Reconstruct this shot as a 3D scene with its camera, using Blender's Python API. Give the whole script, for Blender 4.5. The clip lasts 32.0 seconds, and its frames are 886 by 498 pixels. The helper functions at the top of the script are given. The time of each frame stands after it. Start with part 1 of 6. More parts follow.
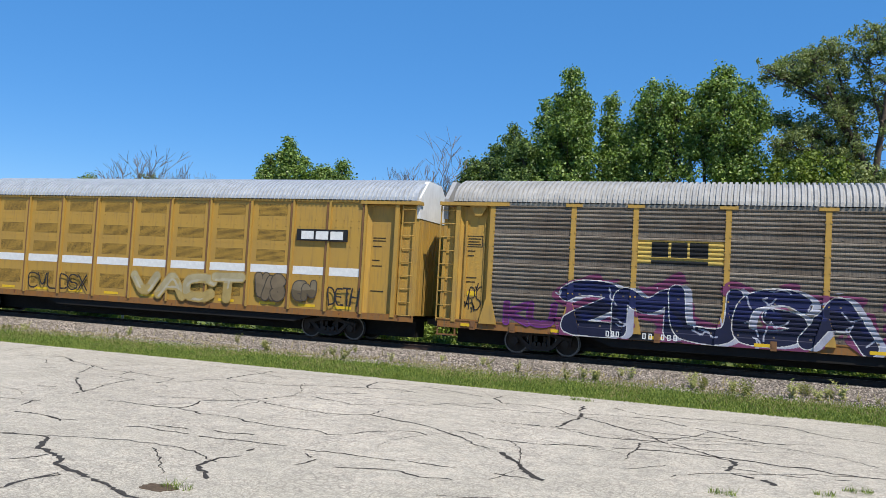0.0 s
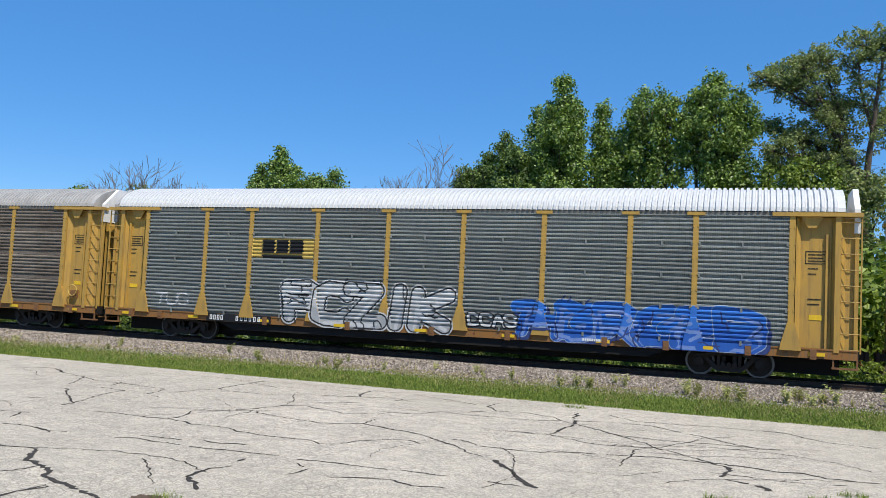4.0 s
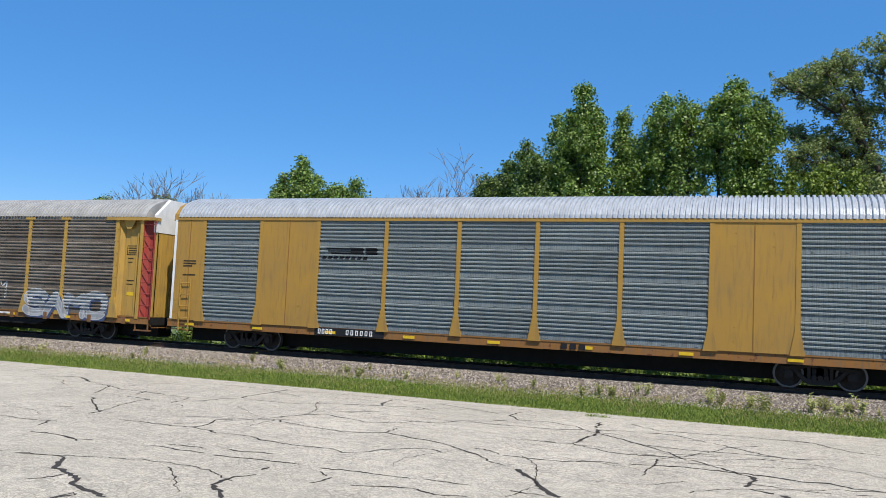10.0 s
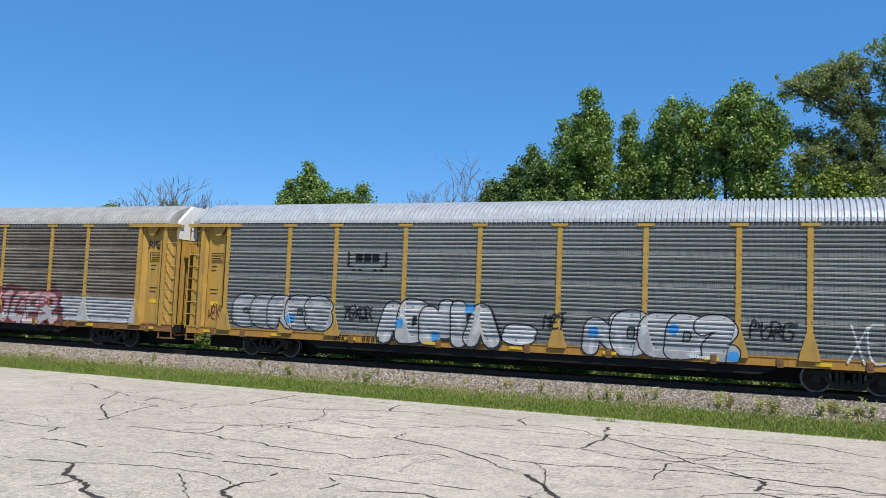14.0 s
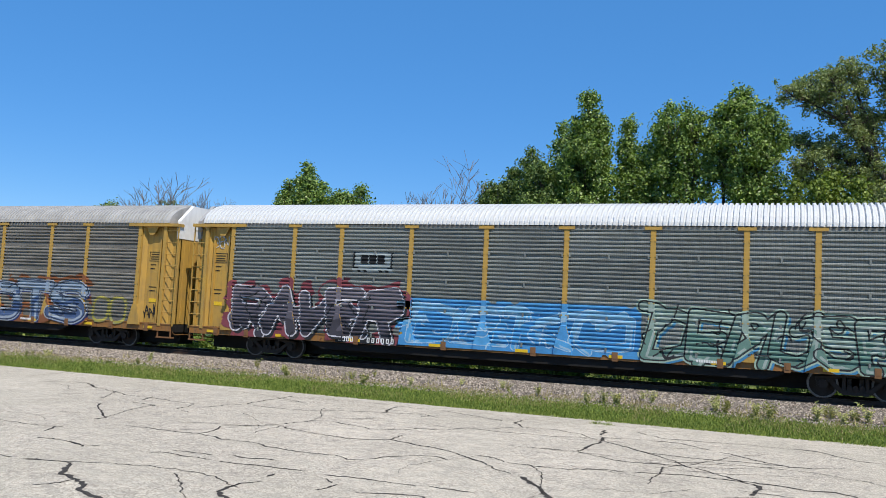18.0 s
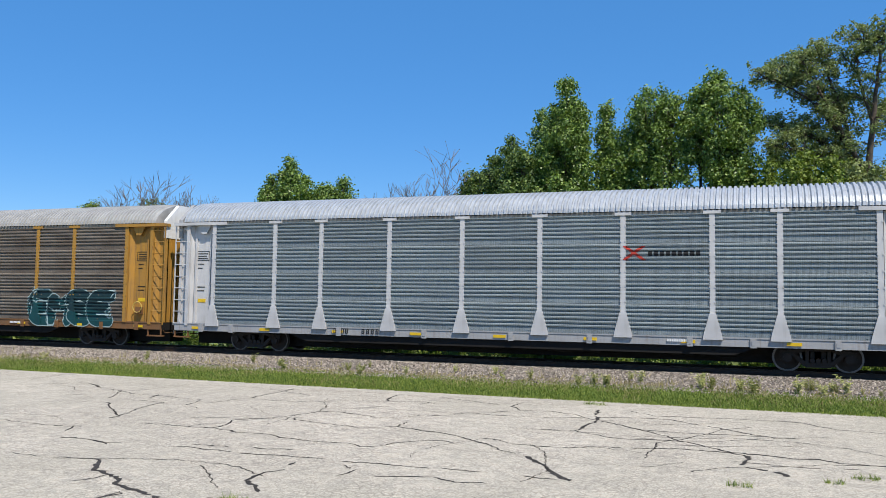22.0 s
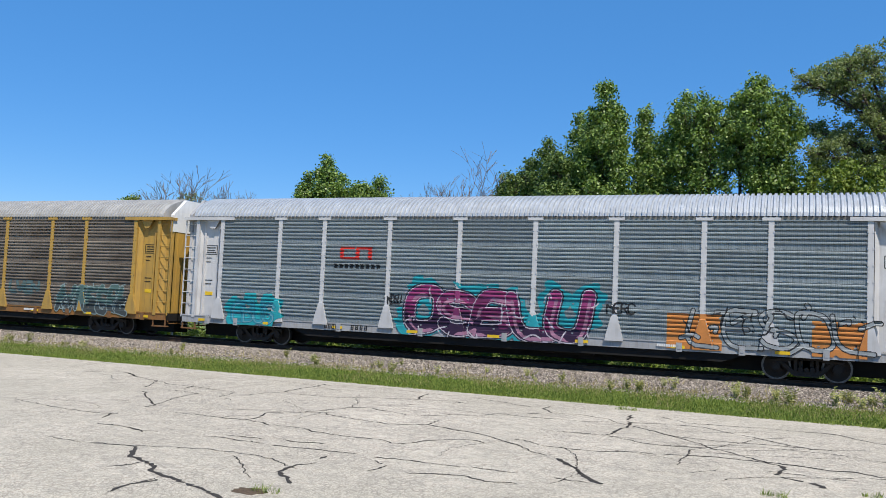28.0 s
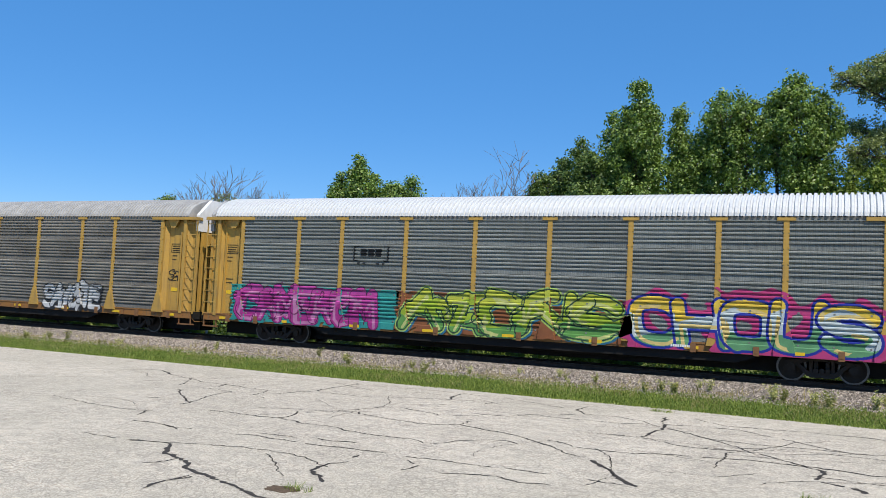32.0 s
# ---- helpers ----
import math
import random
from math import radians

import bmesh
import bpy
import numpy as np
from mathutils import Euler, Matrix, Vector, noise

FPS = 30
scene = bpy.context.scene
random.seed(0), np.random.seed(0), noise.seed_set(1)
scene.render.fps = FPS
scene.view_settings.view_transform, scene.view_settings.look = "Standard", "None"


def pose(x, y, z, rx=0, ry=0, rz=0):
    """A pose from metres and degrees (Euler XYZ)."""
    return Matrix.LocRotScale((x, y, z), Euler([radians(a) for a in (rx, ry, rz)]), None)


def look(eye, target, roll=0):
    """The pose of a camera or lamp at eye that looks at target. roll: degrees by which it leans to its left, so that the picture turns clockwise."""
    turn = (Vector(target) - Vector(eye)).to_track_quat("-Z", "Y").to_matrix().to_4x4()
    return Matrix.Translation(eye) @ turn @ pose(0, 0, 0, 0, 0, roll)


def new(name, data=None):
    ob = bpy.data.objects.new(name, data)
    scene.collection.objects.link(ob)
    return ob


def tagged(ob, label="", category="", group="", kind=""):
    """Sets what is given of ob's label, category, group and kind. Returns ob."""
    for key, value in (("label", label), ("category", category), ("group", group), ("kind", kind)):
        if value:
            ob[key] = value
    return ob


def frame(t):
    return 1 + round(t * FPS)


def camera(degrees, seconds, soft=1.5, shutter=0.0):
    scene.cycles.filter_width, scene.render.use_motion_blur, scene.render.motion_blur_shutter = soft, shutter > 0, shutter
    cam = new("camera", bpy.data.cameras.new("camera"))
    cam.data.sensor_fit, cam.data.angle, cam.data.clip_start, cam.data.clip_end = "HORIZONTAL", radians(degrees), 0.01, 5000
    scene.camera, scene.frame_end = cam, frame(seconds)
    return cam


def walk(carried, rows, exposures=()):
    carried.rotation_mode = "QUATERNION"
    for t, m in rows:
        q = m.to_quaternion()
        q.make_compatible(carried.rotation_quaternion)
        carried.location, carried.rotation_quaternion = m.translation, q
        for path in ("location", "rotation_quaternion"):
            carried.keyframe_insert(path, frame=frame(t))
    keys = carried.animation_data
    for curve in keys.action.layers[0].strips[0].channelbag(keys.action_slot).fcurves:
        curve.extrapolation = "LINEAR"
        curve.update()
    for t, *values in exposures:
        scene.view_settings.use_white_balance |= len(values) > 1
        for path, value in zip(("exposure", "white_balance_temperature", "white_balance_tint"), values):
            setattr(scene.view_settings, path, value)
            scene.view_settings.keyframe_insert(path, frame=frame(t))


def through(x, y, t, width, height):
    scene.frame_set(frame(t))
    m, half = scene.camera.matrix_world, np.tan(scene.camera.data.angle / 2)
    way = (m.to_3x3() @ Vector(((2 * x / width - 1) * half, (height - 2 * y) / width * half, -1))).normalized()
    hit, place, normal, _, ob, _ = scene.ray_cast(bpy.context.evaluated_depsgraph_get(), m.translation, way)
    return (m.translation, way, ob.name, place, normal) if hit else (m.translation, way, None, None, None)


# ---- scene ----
# World: x runs along the track (the train rolls towards +x), y away from the viewer, z up.
cam = camera(55.4, 32.0, 0.35)
PATH = [
    (0.0, 0.037, 0.303, 2.285, 20.68, 3.01, 3.21),
    (0.5, 0.054, 0.319, 2.272, 20.75, 3.25, 3.19),
    (1.0, 0.051, 0.320, 2.281, 20.81, 3.44, 3.06),
    (1.5, 0.051, 0.328, 2.284, 20.64, 3.49, 2.93),
    (2.0, 0.054, 0.333, 2.287, 20.40, 3.64, 2.83),
    (2.5, 0.058, 0.308, 2.288, 20.01, 3.66, 2.65),
    (4.5, 0.040, 0.380, 2.261, 20.45, 3.62, 2.79),
    (5.0, 0.046, 0.367, 2.263, 20.68, 3.88, 2.81),
    (5.5, 0.037, 0.351, 2.264, 20.81, 3.91, 2.85),
    (6.0, 0.018, 0.361, 2.263, 20.85, 3.81, 2.95),
    (6.5, 0.063, 0.300, 2.286, 20.38, 3.81, 3.09),
    (7.0, 0.073, 0.267, 2.288, 20.18, 3.88, 3.00),
    (7.5, 0.067, 0.273, 2.289, 19.98, 3.83, 2.93),
    (8.0, 0.064, 0.293, 2.288, 19.94, 3.87, 2.85),
    (8.5, 0.058, 0.332, 2.270, 20.25, 3.93, 2.67),
    (9.0, 0.046, 0.343, 2.268, 20.50, 4.01, 2.59),
    (9.5, 0.053, 0.327, 2.269, 20.87, 4.11, 2.58),
    (10.0, 0.045, 0.317, 2.271, 21.69, 4.13, 2.65),
    (10.5, 0.040, 0.289, 2.277, 21.96, 4.01, 2.96),
    (11.0, 0.037, 0.297, 2.292, 21.82, 3.80, 3.09),
    (11.5, 0.073, 0.264, 2.301, 21.51, 3.76, 3.03),
    (12.0, 0.070, 0.227, 2.306, 21.23, 3.86, 2.76),
    (12.5, 0.052, 0.274, 2.291, 21.42, 3.92, 2.34),
    (13.0, 0.053, 0.282, 2.281, 21.82, 4.05, 2.10),
    (13.5, 0.041, 0.291, 2.278, 21.95, 4.19, 2.19),
    (14.0, 0.038, 0.303, 2.275, 22.15, 4.44, 2.36),
    (14.5, 0.033, 0.297, 2.279, 22.36, 4.54, 2.53),
    (15.0, 0.040, 0.303, 2.295, 22.16, 4.44, 2.70),
    (15.5, 0.048, 0.296, 2.295, 21.90, 4.41, 2.77),
    (17.5, 0.049, 0.277, 2.282, 21.77, 4.58, 2.78),
    (18.0, 0.040, 0.275, 2.287, 22.01, 4.54, 2.83),
    (18.5, 0.035, 0.285, 2.286, 22.12, 4.57, 2.86),
    (19.0, 0.009, 0.268, 2.285, 22.33, 4.77, 2.99),
    (19.5, -0.028, 0.162, 2.325, 22.72, 4.78, 3.22),
    (20.0, 0.054, -0.080, 2.293, 23.62, 4.41, 3.52),
    (20.5, 0.037, -0.244, 2.340, 23.76, 3.75, 4.21),
    (21.0, -0.048, -0.403, 2.338, 23.44, 3.75, 3.60),
    (21.5, -0.028, -0.495, 2.347, 22.14, 3.74, 3.03),
    (22.0, -0.048, -0.506, 2.345, 20.53, 3.73, 0.84),
    (22.5, -0.071, -0.439, 2.327, 21.72, 3.87, 0.79),
    (23.0, -0.039, -0.487, 2.317, 22.79, 4.15, 0.86),
    (23.5, -0.082, -0.437, 2.325, 22.65, 3.97, 1.14),
    (24.0, -0.118, -0.446, 2.317, 23.01, 3.99, 1.21),
    (24.5, -0.082, -0.490, 2.301, 24.14, 3.98, 1.14),
    (25.0, -0.036, -0.536, 2.315, 24.91, 3.96, 1.16),
    (25.5, -0.049, -0.494, 2.329, 23.70, 3.64, 1.37),
    (27.5, -0.110, -0.492, 2.303, 22.08, 3.75, 2.28),
    (28.0, -0.082, -0.530, 2.305, 22.80, 3.75, 2.47),
    (28.5, -0.073, -0.536, 2.301, 23.22, 3.80, 2.69),
    (29.0, -0.084, -0.526, 2.288, 23.50, 4.04, 2.89),
    (29.5, -0.132, -0.455, 2.295, 23.43, 3.95, 3.09),
    (30.0, -0.129, -0.465, 2.284, 23.74, 3.93, 3.20),
    (30.5, -0.117, -0.493, 2.295, 24.13, 3.84, 3.11),
    (31.0, -0.095, -0.514, 2.295, 24.53, 3.87, 3.01),
    (31.5, -0.118, -0.489, 2.298, 24.76, 3.71, 2.89),
    (32.0, -0.124, -0.474, 2.286, 24.96, 3.69, 2.73),
]
# seconds, eye x, y, z, then heading to the left, pitch up and lean, in degrees
walk(cam, [(t, Matrix.Translation((x, y, z)) @ look((0, 0, 0), (-math.sin(radians(a)) * math.cos(radians(p)),
     math.cos(radians(a)) * math.cos(radians(p)), math.sin(radians(p))), r)) for t, x, y, z, a, p, r in PATH],
     exposures=[(0.0, EXPOSURE := 0.0), (32.0, EXPOSURE)])

# ---- light: clear noon sky, sun high in front of the train's near side ----
SUN_WAY = Vector((0.40, -0.38, 0.84)).normalized()
world = bpy.data.worlds.new("sky")
scene.world = world
world.use_nodes = True
wn = world.node_tree.nodes
sky = wn.new("ShaderNodeTexSky")
sky.sky_type, sky.sun_disc = "NISHITA", False
sky.sun_elevation = math.asin(SUN_WAY.z)
sky.sun_rotation = math.atan2(SUN_WAY.x, SUN_WAY.y)
sky.air_density, sky.dust_density, sky.ozone_density = 0.85, 0.0, 4.0
wn["Background"].inputs["Strength"].default_value = 0.155
deep = wn.new("ShaderNodeHueSaturation")
deep.inputs["Saturation"].default_value = 1.32
deep.inputs["Hue"].default_value = 0.505
world.node_tree.links.new(sky.outputs[0], deep.inputs["Color"])
haze = wn.new("ShaderNodeMix")
haze.data_type = "RGBA"
haze.inputs[0].default_value = 0.5
haze.inputs[7].default_value = (0.74, 2.28, 5.05, 1)
world.node_tree.links.new(deep.outputs[0], haze.inputs[6])
world.node_tree.links.new(haze.outputs[2], wn["Background"].inputs["Color"])
sun = new("sun", bpy.data.lights.new("sun", "SUN"))
sun.data.energy, sun.data.angle, sun.data.color = 5.5, radians(0.53), (1.0, 0.935, 0.83)
sun.matrix_basis = look(SUN_WAY * 60, (0, 0, 0))

# ---- materials ----


class Tree:
    """A small helper that wires shader nodes."""

    def __init__(self, name):
        self.m = bpy.data.materials.new(name)
        self.m.use_nodes = True
        self.t = self.m.node_tree
        self.b = self.t.nodes["Principled BSDF"]
        self.co = self.t.nodes.new("ShaderNodeTexCoord").outputs["Object"]

    def link(self, a, b):
        self.t.links.new(a, b)
        return self

    def scaled(self, s, src=None):
        n = self.t.nodes.new("ShaderNodeMapping")
        n.inputs["Scale"].default_value = s
        self.link(src or self.co, n.inputs["Vector"])
        return n.outputs[0]

    def noise(self, scale, detail=4, stretch=None, rough=0.55, dist=0.0):
        n = self.t.nodes.new("ShaderNodeTexNoise")
        n.inputs["Scale"].default_value, n.inputs["Detail"].default_value = scale, detail
        n.inputs["Roughness"].default_value, n.inputs["Distortion"].default_value = rough, dist
        self.link(self.scaled(stretch) if stretch else self.co, n.inputs["Vector"])
        return n.outputs["Fac"]

    def ramp(self, fac, stops):
        n = self.t.nodes.new("ShaderNodeValToRGB")
        e = n.color_ramp.elements
        while len(e) < len(stops):
            e.new(0.5)
        for k, (p, c) in zip(e, stops):
            k.position = p
            k.color = (*c, 1) if isinstance(c, tuple) else (c, c, c, 1)
        self.link(fac, n.inputs[0])
        return n.outputs[0]

    def mix(self, fac, a, b, mode="MIX"):
        n = self.t.nodes.new("ShaderNodeMix")
        n.data_type, n.blend_type = "RGBA", mode
        for k, v in ((0, fac), (6, a), (7, b)):
            sock = n.inputs[k]
            if isinstance(v, (int, float)):
                sock.default_value = v if k == 0 else (v, v, v, 1)
            elif isinstance(v, tuple):
                sock.default_value = (*v, 1)
            else:
                self.link(v, sock)
        return n.outputs[2]

    def rand(self):
        return self.t.nodes.new("ShaderNodeObjectInfo").outputs["Random"]

    def island(self):
        return self.t.nodes.new("ShaderNodeNewGeometry").outputs["Random Per Island"]

    def bump(self, h, strength=0.3, dist=0.01):
        n = self.t.nodes.new("ShaderNodeBump")
        n.inputs["Strength"].default_value, n.inputs["Distance"].default_value = strength, dist
        self.link(h, n.inputs["Height"])
        self.link(n.outputs[0], self.b.inputs["Normal"])

    def done(self, color, rough=0.7, metal=0.0, spec=0.5):
        for key, v in (("Base Color", color), ("Roughness", rough), ("Metallic", metal)):
            if isinstance(v, (int, float)):
                self.b.inputs[key].default_value = v
            elif isinstance(v, tuple):
                self.b.inputs[key].default_value = (*v, 1)
            else:
                self.link(v, self.b.inputs[key])
        self.b.inputs["Specular IOR Level"].default_value = spec
        return self.m


def painted(name, color, rust=0.25, rough=0.5, grime=0.35, scale=1.0):
    """Old enamel on steel: faded patches, rust bleeding in streaks, dust."""
    t = Tree(name)
    fade = t.noise(1.3 * scale, 5)
    base = t.mix(t.ramp(fade, [(0.35, 0.0), (0.7, 1.0)]), color, tuple(min(1, c * 0.78 + 0.02) for c in color))
    streak = t.noise(2.2, 6, (5, 5, 0.55))
    base = t.mix(t.ramp(streak, [(0.50, 0.0), (0.75, grime)]), base, (0.16, 0.11, 0.06))
    spots = t.noise(5.0, 7, None, 0.7)
    k = 0.72 - 0.25 * rust
    base = t.mix(t.ramp(spots, [(k, 0.0), (k + 0.05, min(1.0, rust * 2.2))]), base, (0.13, 0.05, 0.025))
    t.bump(t.noise(30, 3), 0.12, 0.004)
    return t.done(base, rough, 0.0, 0.25)


def galvanised(name, color, dirt, dirt_color=(0.16, 0.125, 0.095), metal=0.35, rough=0.42):
    """Perforated zinc sheet: fine holes, streaks of brake dust, each sheet a little different."""
    t = Tree(name)
    r = t.rand()
    base = t.mix(r, tuple(c * 0.86 for c in color), tuple(min(1, c * 1.12) for c in color))
    cloud = t.noise(0.7, 4, (0.6, 0.6, 1.6))
    base = t.mix(t.ramp(cloud, [(0.3, 0.0), (0.75, dirt)]), base, dirt_color)
    streak = t.noise(3.0, 5, (7, 7, 0.5))
    base = t.mix(t.ramp(streak, [(0.42, 0.0), (0.8, 0.55)]), base, tuple(c * 0.45 for c in dirt_color))
    w = t.t.nodes.new("ShaderNodeTexWave")
    w.inputs["Scale"].default_value, w.inputs["Distortion"].default_value, w.inputs["Detail"].default_value = 5.0, 3.0, 3.0
    w.inputs["Detail Scale"].default_value = 2.0
    t.link(t.co, w.inputs["Vector"])
    base = t.mix(t.ramp(w.outputs["Fac"], [(0.0, 0.28), (0.35, 0.0)]), base, (0.05, 0.045, 0.04))
    v = t.t.nodes.new("ShaderNodeTexVoronoi")
    v.inputs["Scale"].default_value, v.inputs["Randomness"].default_value = 30.0, 0.15
    t.link(t.co, v.inputs["Vector"])
    base = t.mix(t.ramp(v.outputs["Distance"], [(0.2, 0.7), (0.34, 0.0)]), base, (0.03, 0.03, 0.03))
    t.bump(t.noise(14, 3), 0.15, 0.006)
    return t.done(base, rough + 0.1, metal, 0.15)


def plain(name, color, rough=0.7, metal=0.0, amount=0.25, scale=6.0, bump=0.15):
    t = Tree(name)
    n = t.noise(scale, 6)
    base = t.mix(t.ramp(n, [(0.3, 0.0), (0.75, 1.0)]), tuple(c * (1 - amount) for c in color), tuple(min(1, c * (1 + amount)) for c in color))
    fine = t.noise(scale * 9, 3)
    base = t.mix(t.ramp(fine, [(0.45, 0.0), (0.7, 0.3)]), base, tuple(c * 0.6 for c in color))
    t.bump(fine, bump, 0.01)
    return t.done(base, rough, metal, 0.35)


def varied(name, dark, light, rough=0.6, spec=0.3, through=0.0):
    """Small loose bits (leaves, blades, stones), each of its own tone."""
    t = Tree(name)
    c = t.ramp(t.island(), [(0.0, dark), (0.55, tuple((a + b) / 2 for a, b in zip(dark, light))), (1.0, light)])
    t.done(c, rough, 0.0, spec)
    if through:
        tr = t.t.nodes.new("ShaderNodeBsdfTranslucent")
        t.link(t.mix(1.0, c, (0.9, 1.0, 0.45), "MULTIPLY"), tr.inputs[0])
        mx = t.t.nodes.new("ShaderNodeMixShader")
        mx.inputs[0].default_value = through
        t.link(t.b.outputs[0], mx.inputs[1]).link(tr.outputs[0], mx.inputs[2])
        t.link(mx.outputs[0], t.t.nodes["Material Output"].inputs["Surface"])
    return t.m


def perforated(name, color):
    """Painted sheet punched with rows of round holes."""
    t = Tree(name)
    v = t.t.nodes.new("ShaderNodeTexVoronoi")
    v.inputs["Scale"].default_value, v.inputs["Randomness"].default_value = 22.0, 0.12
    t.link(t.co, v.inputs["Vector"])
    base = t.mix(t.ramp(t.noise(3.0, 5), [(0.35, 0.0), (0.7, 0.5)]), color, tuple(c * 0.6 for c in color))
    base = t.mix(t.ramp(v.outputs["Distance"], [(0.34, 1.0), (0.44, 0.0)]), base, (0.045, 0.03, 0.012))
    return t.done(base, 0.6, 0.0, 0.25)


YELLOW = painted("rack_yellow", (0.45, 0.27, 0.055), 0.2, 0.5, 0.5)
YELLOW_RUST = painted("rusted_yellow", (0.52, 0.33, 0.04), 0.74, 0.6, 0.5)
GOLD = painted("golden_orange", (0.42, 0.215, 0.035), 0.3, 0.55, 0.7)
ORANGE = painted("aged_orange", (0.27, 0.12, 0.028), 0.5, 0.6, 0.9, 2.0)
TAN = painted("automax_yellow", (0.44, 0.262, 0.05), 0.14, 0.5, 0.45, 0.5)
WHITE = painted("rack_white", (0.55, 0.54, 0.53), 0.05, 0.5, 0.2)
DOOR_WHITE = painted("door_white", (0.80, 0.80, 0.78), 0.05, 0.5, 0.15)
SILL_RUST = painted("sill_brown", (0.20, 0.095, 0.035), 0.45, 0.7, 0.6)
SILL_GREY = painted("sill_grey", (0.36, 0.36, 0.36), 0.15, 0.6, 0.35)
LADDER_RED = painted("ladder_red", (0.32, 0.04, 0.03), 0.2, 0.6, 0.3)
PANEL = dict(
    brown=galvanised("panel_brown", (0.295, 0.255, 0.208), 0.85, (0.10, 0.068, 0.046), 0.1, 0.5),
    grey=galvanised("panel_grey", (0.29, 0.273, 0.235), 0.6, (0.10, 0.085, 0.07), 0.05),
    silver=galvanised("panel_silver", (0.275, 0.292, 0.272), 0.4, (0.15, 0.15, 0.135), 0.15),
    steel=galvanised("panel_steel", (0.262, 0.30, 0.30), 0.4, (0.17, 0.18, 0.175), 0.15),
    blue=galvanised("panel_blue", (0.315, 0.362, 0.372), 0.25, (0.25, 0.27, 0.28), 0.3),
)
ROOF = dict(
    white=plain("roof_white", (0.56, 0.57, 0.57), 0.5, 0.0, 0.08),
    grey=plain("roof_grey", (0.36, 0.352, 0.335), 0.6, 0.0, 0.2, 2.0),
    silver=plain("roof_silver", (0.46, 0.48, 0.50), 0.42, 0.25, 0.15, 3.0),
)
PERFORATED = perforated("perforated_tan", (0.40, 0.24, 0.045))
BLACK = plain("underframe_black", (0.011, 0.010, 0.009), 0.85)
TRUCK = plain("cast_steel", (0.033, 0.026, 0.021), 0.75, 0.1)
TREAD = plain("worn_steel", (0.16, 0.15, 0.145), 0.4, 0.9)
RUBBER = plain("black_rubber", (0.02, 0.02, 0.022), 0.6)
DECAL_BLACK = plain("decal_black", (0.012, 0.012, 0.013), 0.6, 0.0, 0.2)
DECAL_WHITE = plain("decal_white", (0.72, 0.72, 0.70), 0.6, 0.0, 0.1)
DECAL_RED = plain("decal_red", (0.45, 0.045, 0.03), 0.55, 0.0, 0.15)
DECAL_BLUE = plain("decal_blue", (0.013, 0.022, 0.065), 0.55, 0.0, 0.15)
REFLECTOR = plain("reflector_yellow", (0.70, 0.45, 0.02), 0.4, 0.0, 0.1)
BRIGHT_YELLOW = painted("hood_yellow", (0.78, 0.47, 0.02), 0.06)
AMBER = painted("amber_yellow", (0.40, 0.225, 0.04), 0.10, 0.5, 0.45, 0.5)
SIGN_YELLOW = painted("sign_yellow", (0.58, 0.41, 0.10), 0.1)
PAINTS = {}


def paint(color):
    """A spray-paint colour."""
    key = tuple(round(c, 3) for c in color)
    if key not in PAINTS:
        PAINTS[key] = plain("spray_paint", color, 0.55, 0.0, 0.18, 3.0, 0.05)
    return PAINTS[key]


# ---- mesh helpers ----


class MB:
    """Collects vertices and faces for one mesh."""

    def __init__(self):
        self.v, self.f = [], []

    def box(self, x0, x1, y0, y1, z0, z1):
        n = len(self.v)
        self.v += [(x, y, z) for z in (z0, z1) for y in (y0, y1) for x in (x0, x1)]
        self.f += [tuple(n + i for i in q) for q in ((0, 2, 3, 1), (4, 5, 7, 6), (0, 1, 5, 4), (2, 6, 7, 3), (0, 4, 6, 2), (1, 3, 7, 5))]
        return self

    def prism(self, outline, axis, a, b):
        """An outline of (u, w) pairs pulled along an axis from a to b; u, w are the two other axes in order."""
        n, k = len(self.v), len(outline)
        put = {"x": lambda u, w, d: (d, u, w), "y": lambda u, w, d: (u, d, w), "z": lambda u, w, d: (u, w, d)}[axis]
        self.v += [put(u, w, d) for d in (a, b) for u, w in outline]
        self.f += [tuple(n + i for i in range(k)), tuple(n + k + i for i in reversed(range(k)))]
        self.f += [(n + i, n + k + i, n + k + (i + 1) % k, n + (i + 1) % k) for i in range(k)]
        return self

    def tube(self, pts, radii, sides=6):
        """A tapering round rod along the points."""
        n = len(self.v)
        pts = [Vector(p) for p in pts]
        for i, p in enumerate(pts):
            d = (pts[min(i + 1, len(pts) - 1)] - pts[max(i - 1, 0)]).normalized()
            u = d.orthogonal().normalized()
            w = d.cross(u)
            r = radii[i] if isinstance(radii, (list, tuple)) else radii
            self.v += [tuple(p + r * (math.cos(a) * u + math.sin(a) * w)) for a in (2 * math.pi * k / sides for k in range(sides))]
        for i in range(len(pts) - 1):
            for k in range(sides):
                a, b = n + i * sides + k, n + i * sides + (k + 1) % sides
                self.f.append((a, b, b + sides, a + sides))
        self.f += [tuple(n + k for k in reversed(range(sides))), tuple(n + (len(pts) - 1) * sides + k for k in range(sides))]
        return self

    def disc(self, x, y0, y1, z, r, sides=24, r2=None):
        """A short cylinder across the track."""
        o = [(x + r * math.cos(2 * math.pi * k / sides), z + r * math.sin(2 * math.pi * k / sides)) for k in range(sides)]
        return self.prism(o, "y", y0, y1)

    def mesh(self, name, smooth=False):
        me = bpy.data.meshes.new(name)
        me.from_pydata(self.v, [], self.f)
        bm = bmesh.new()
        bm.from_mesh(me)
        bmesh.ops.recalc_face_normals(bm, faces=bm.faces)
        bm.to_mesh(me)
        bm.free()
        if smooth:
            me.shade_smooth()
        return me


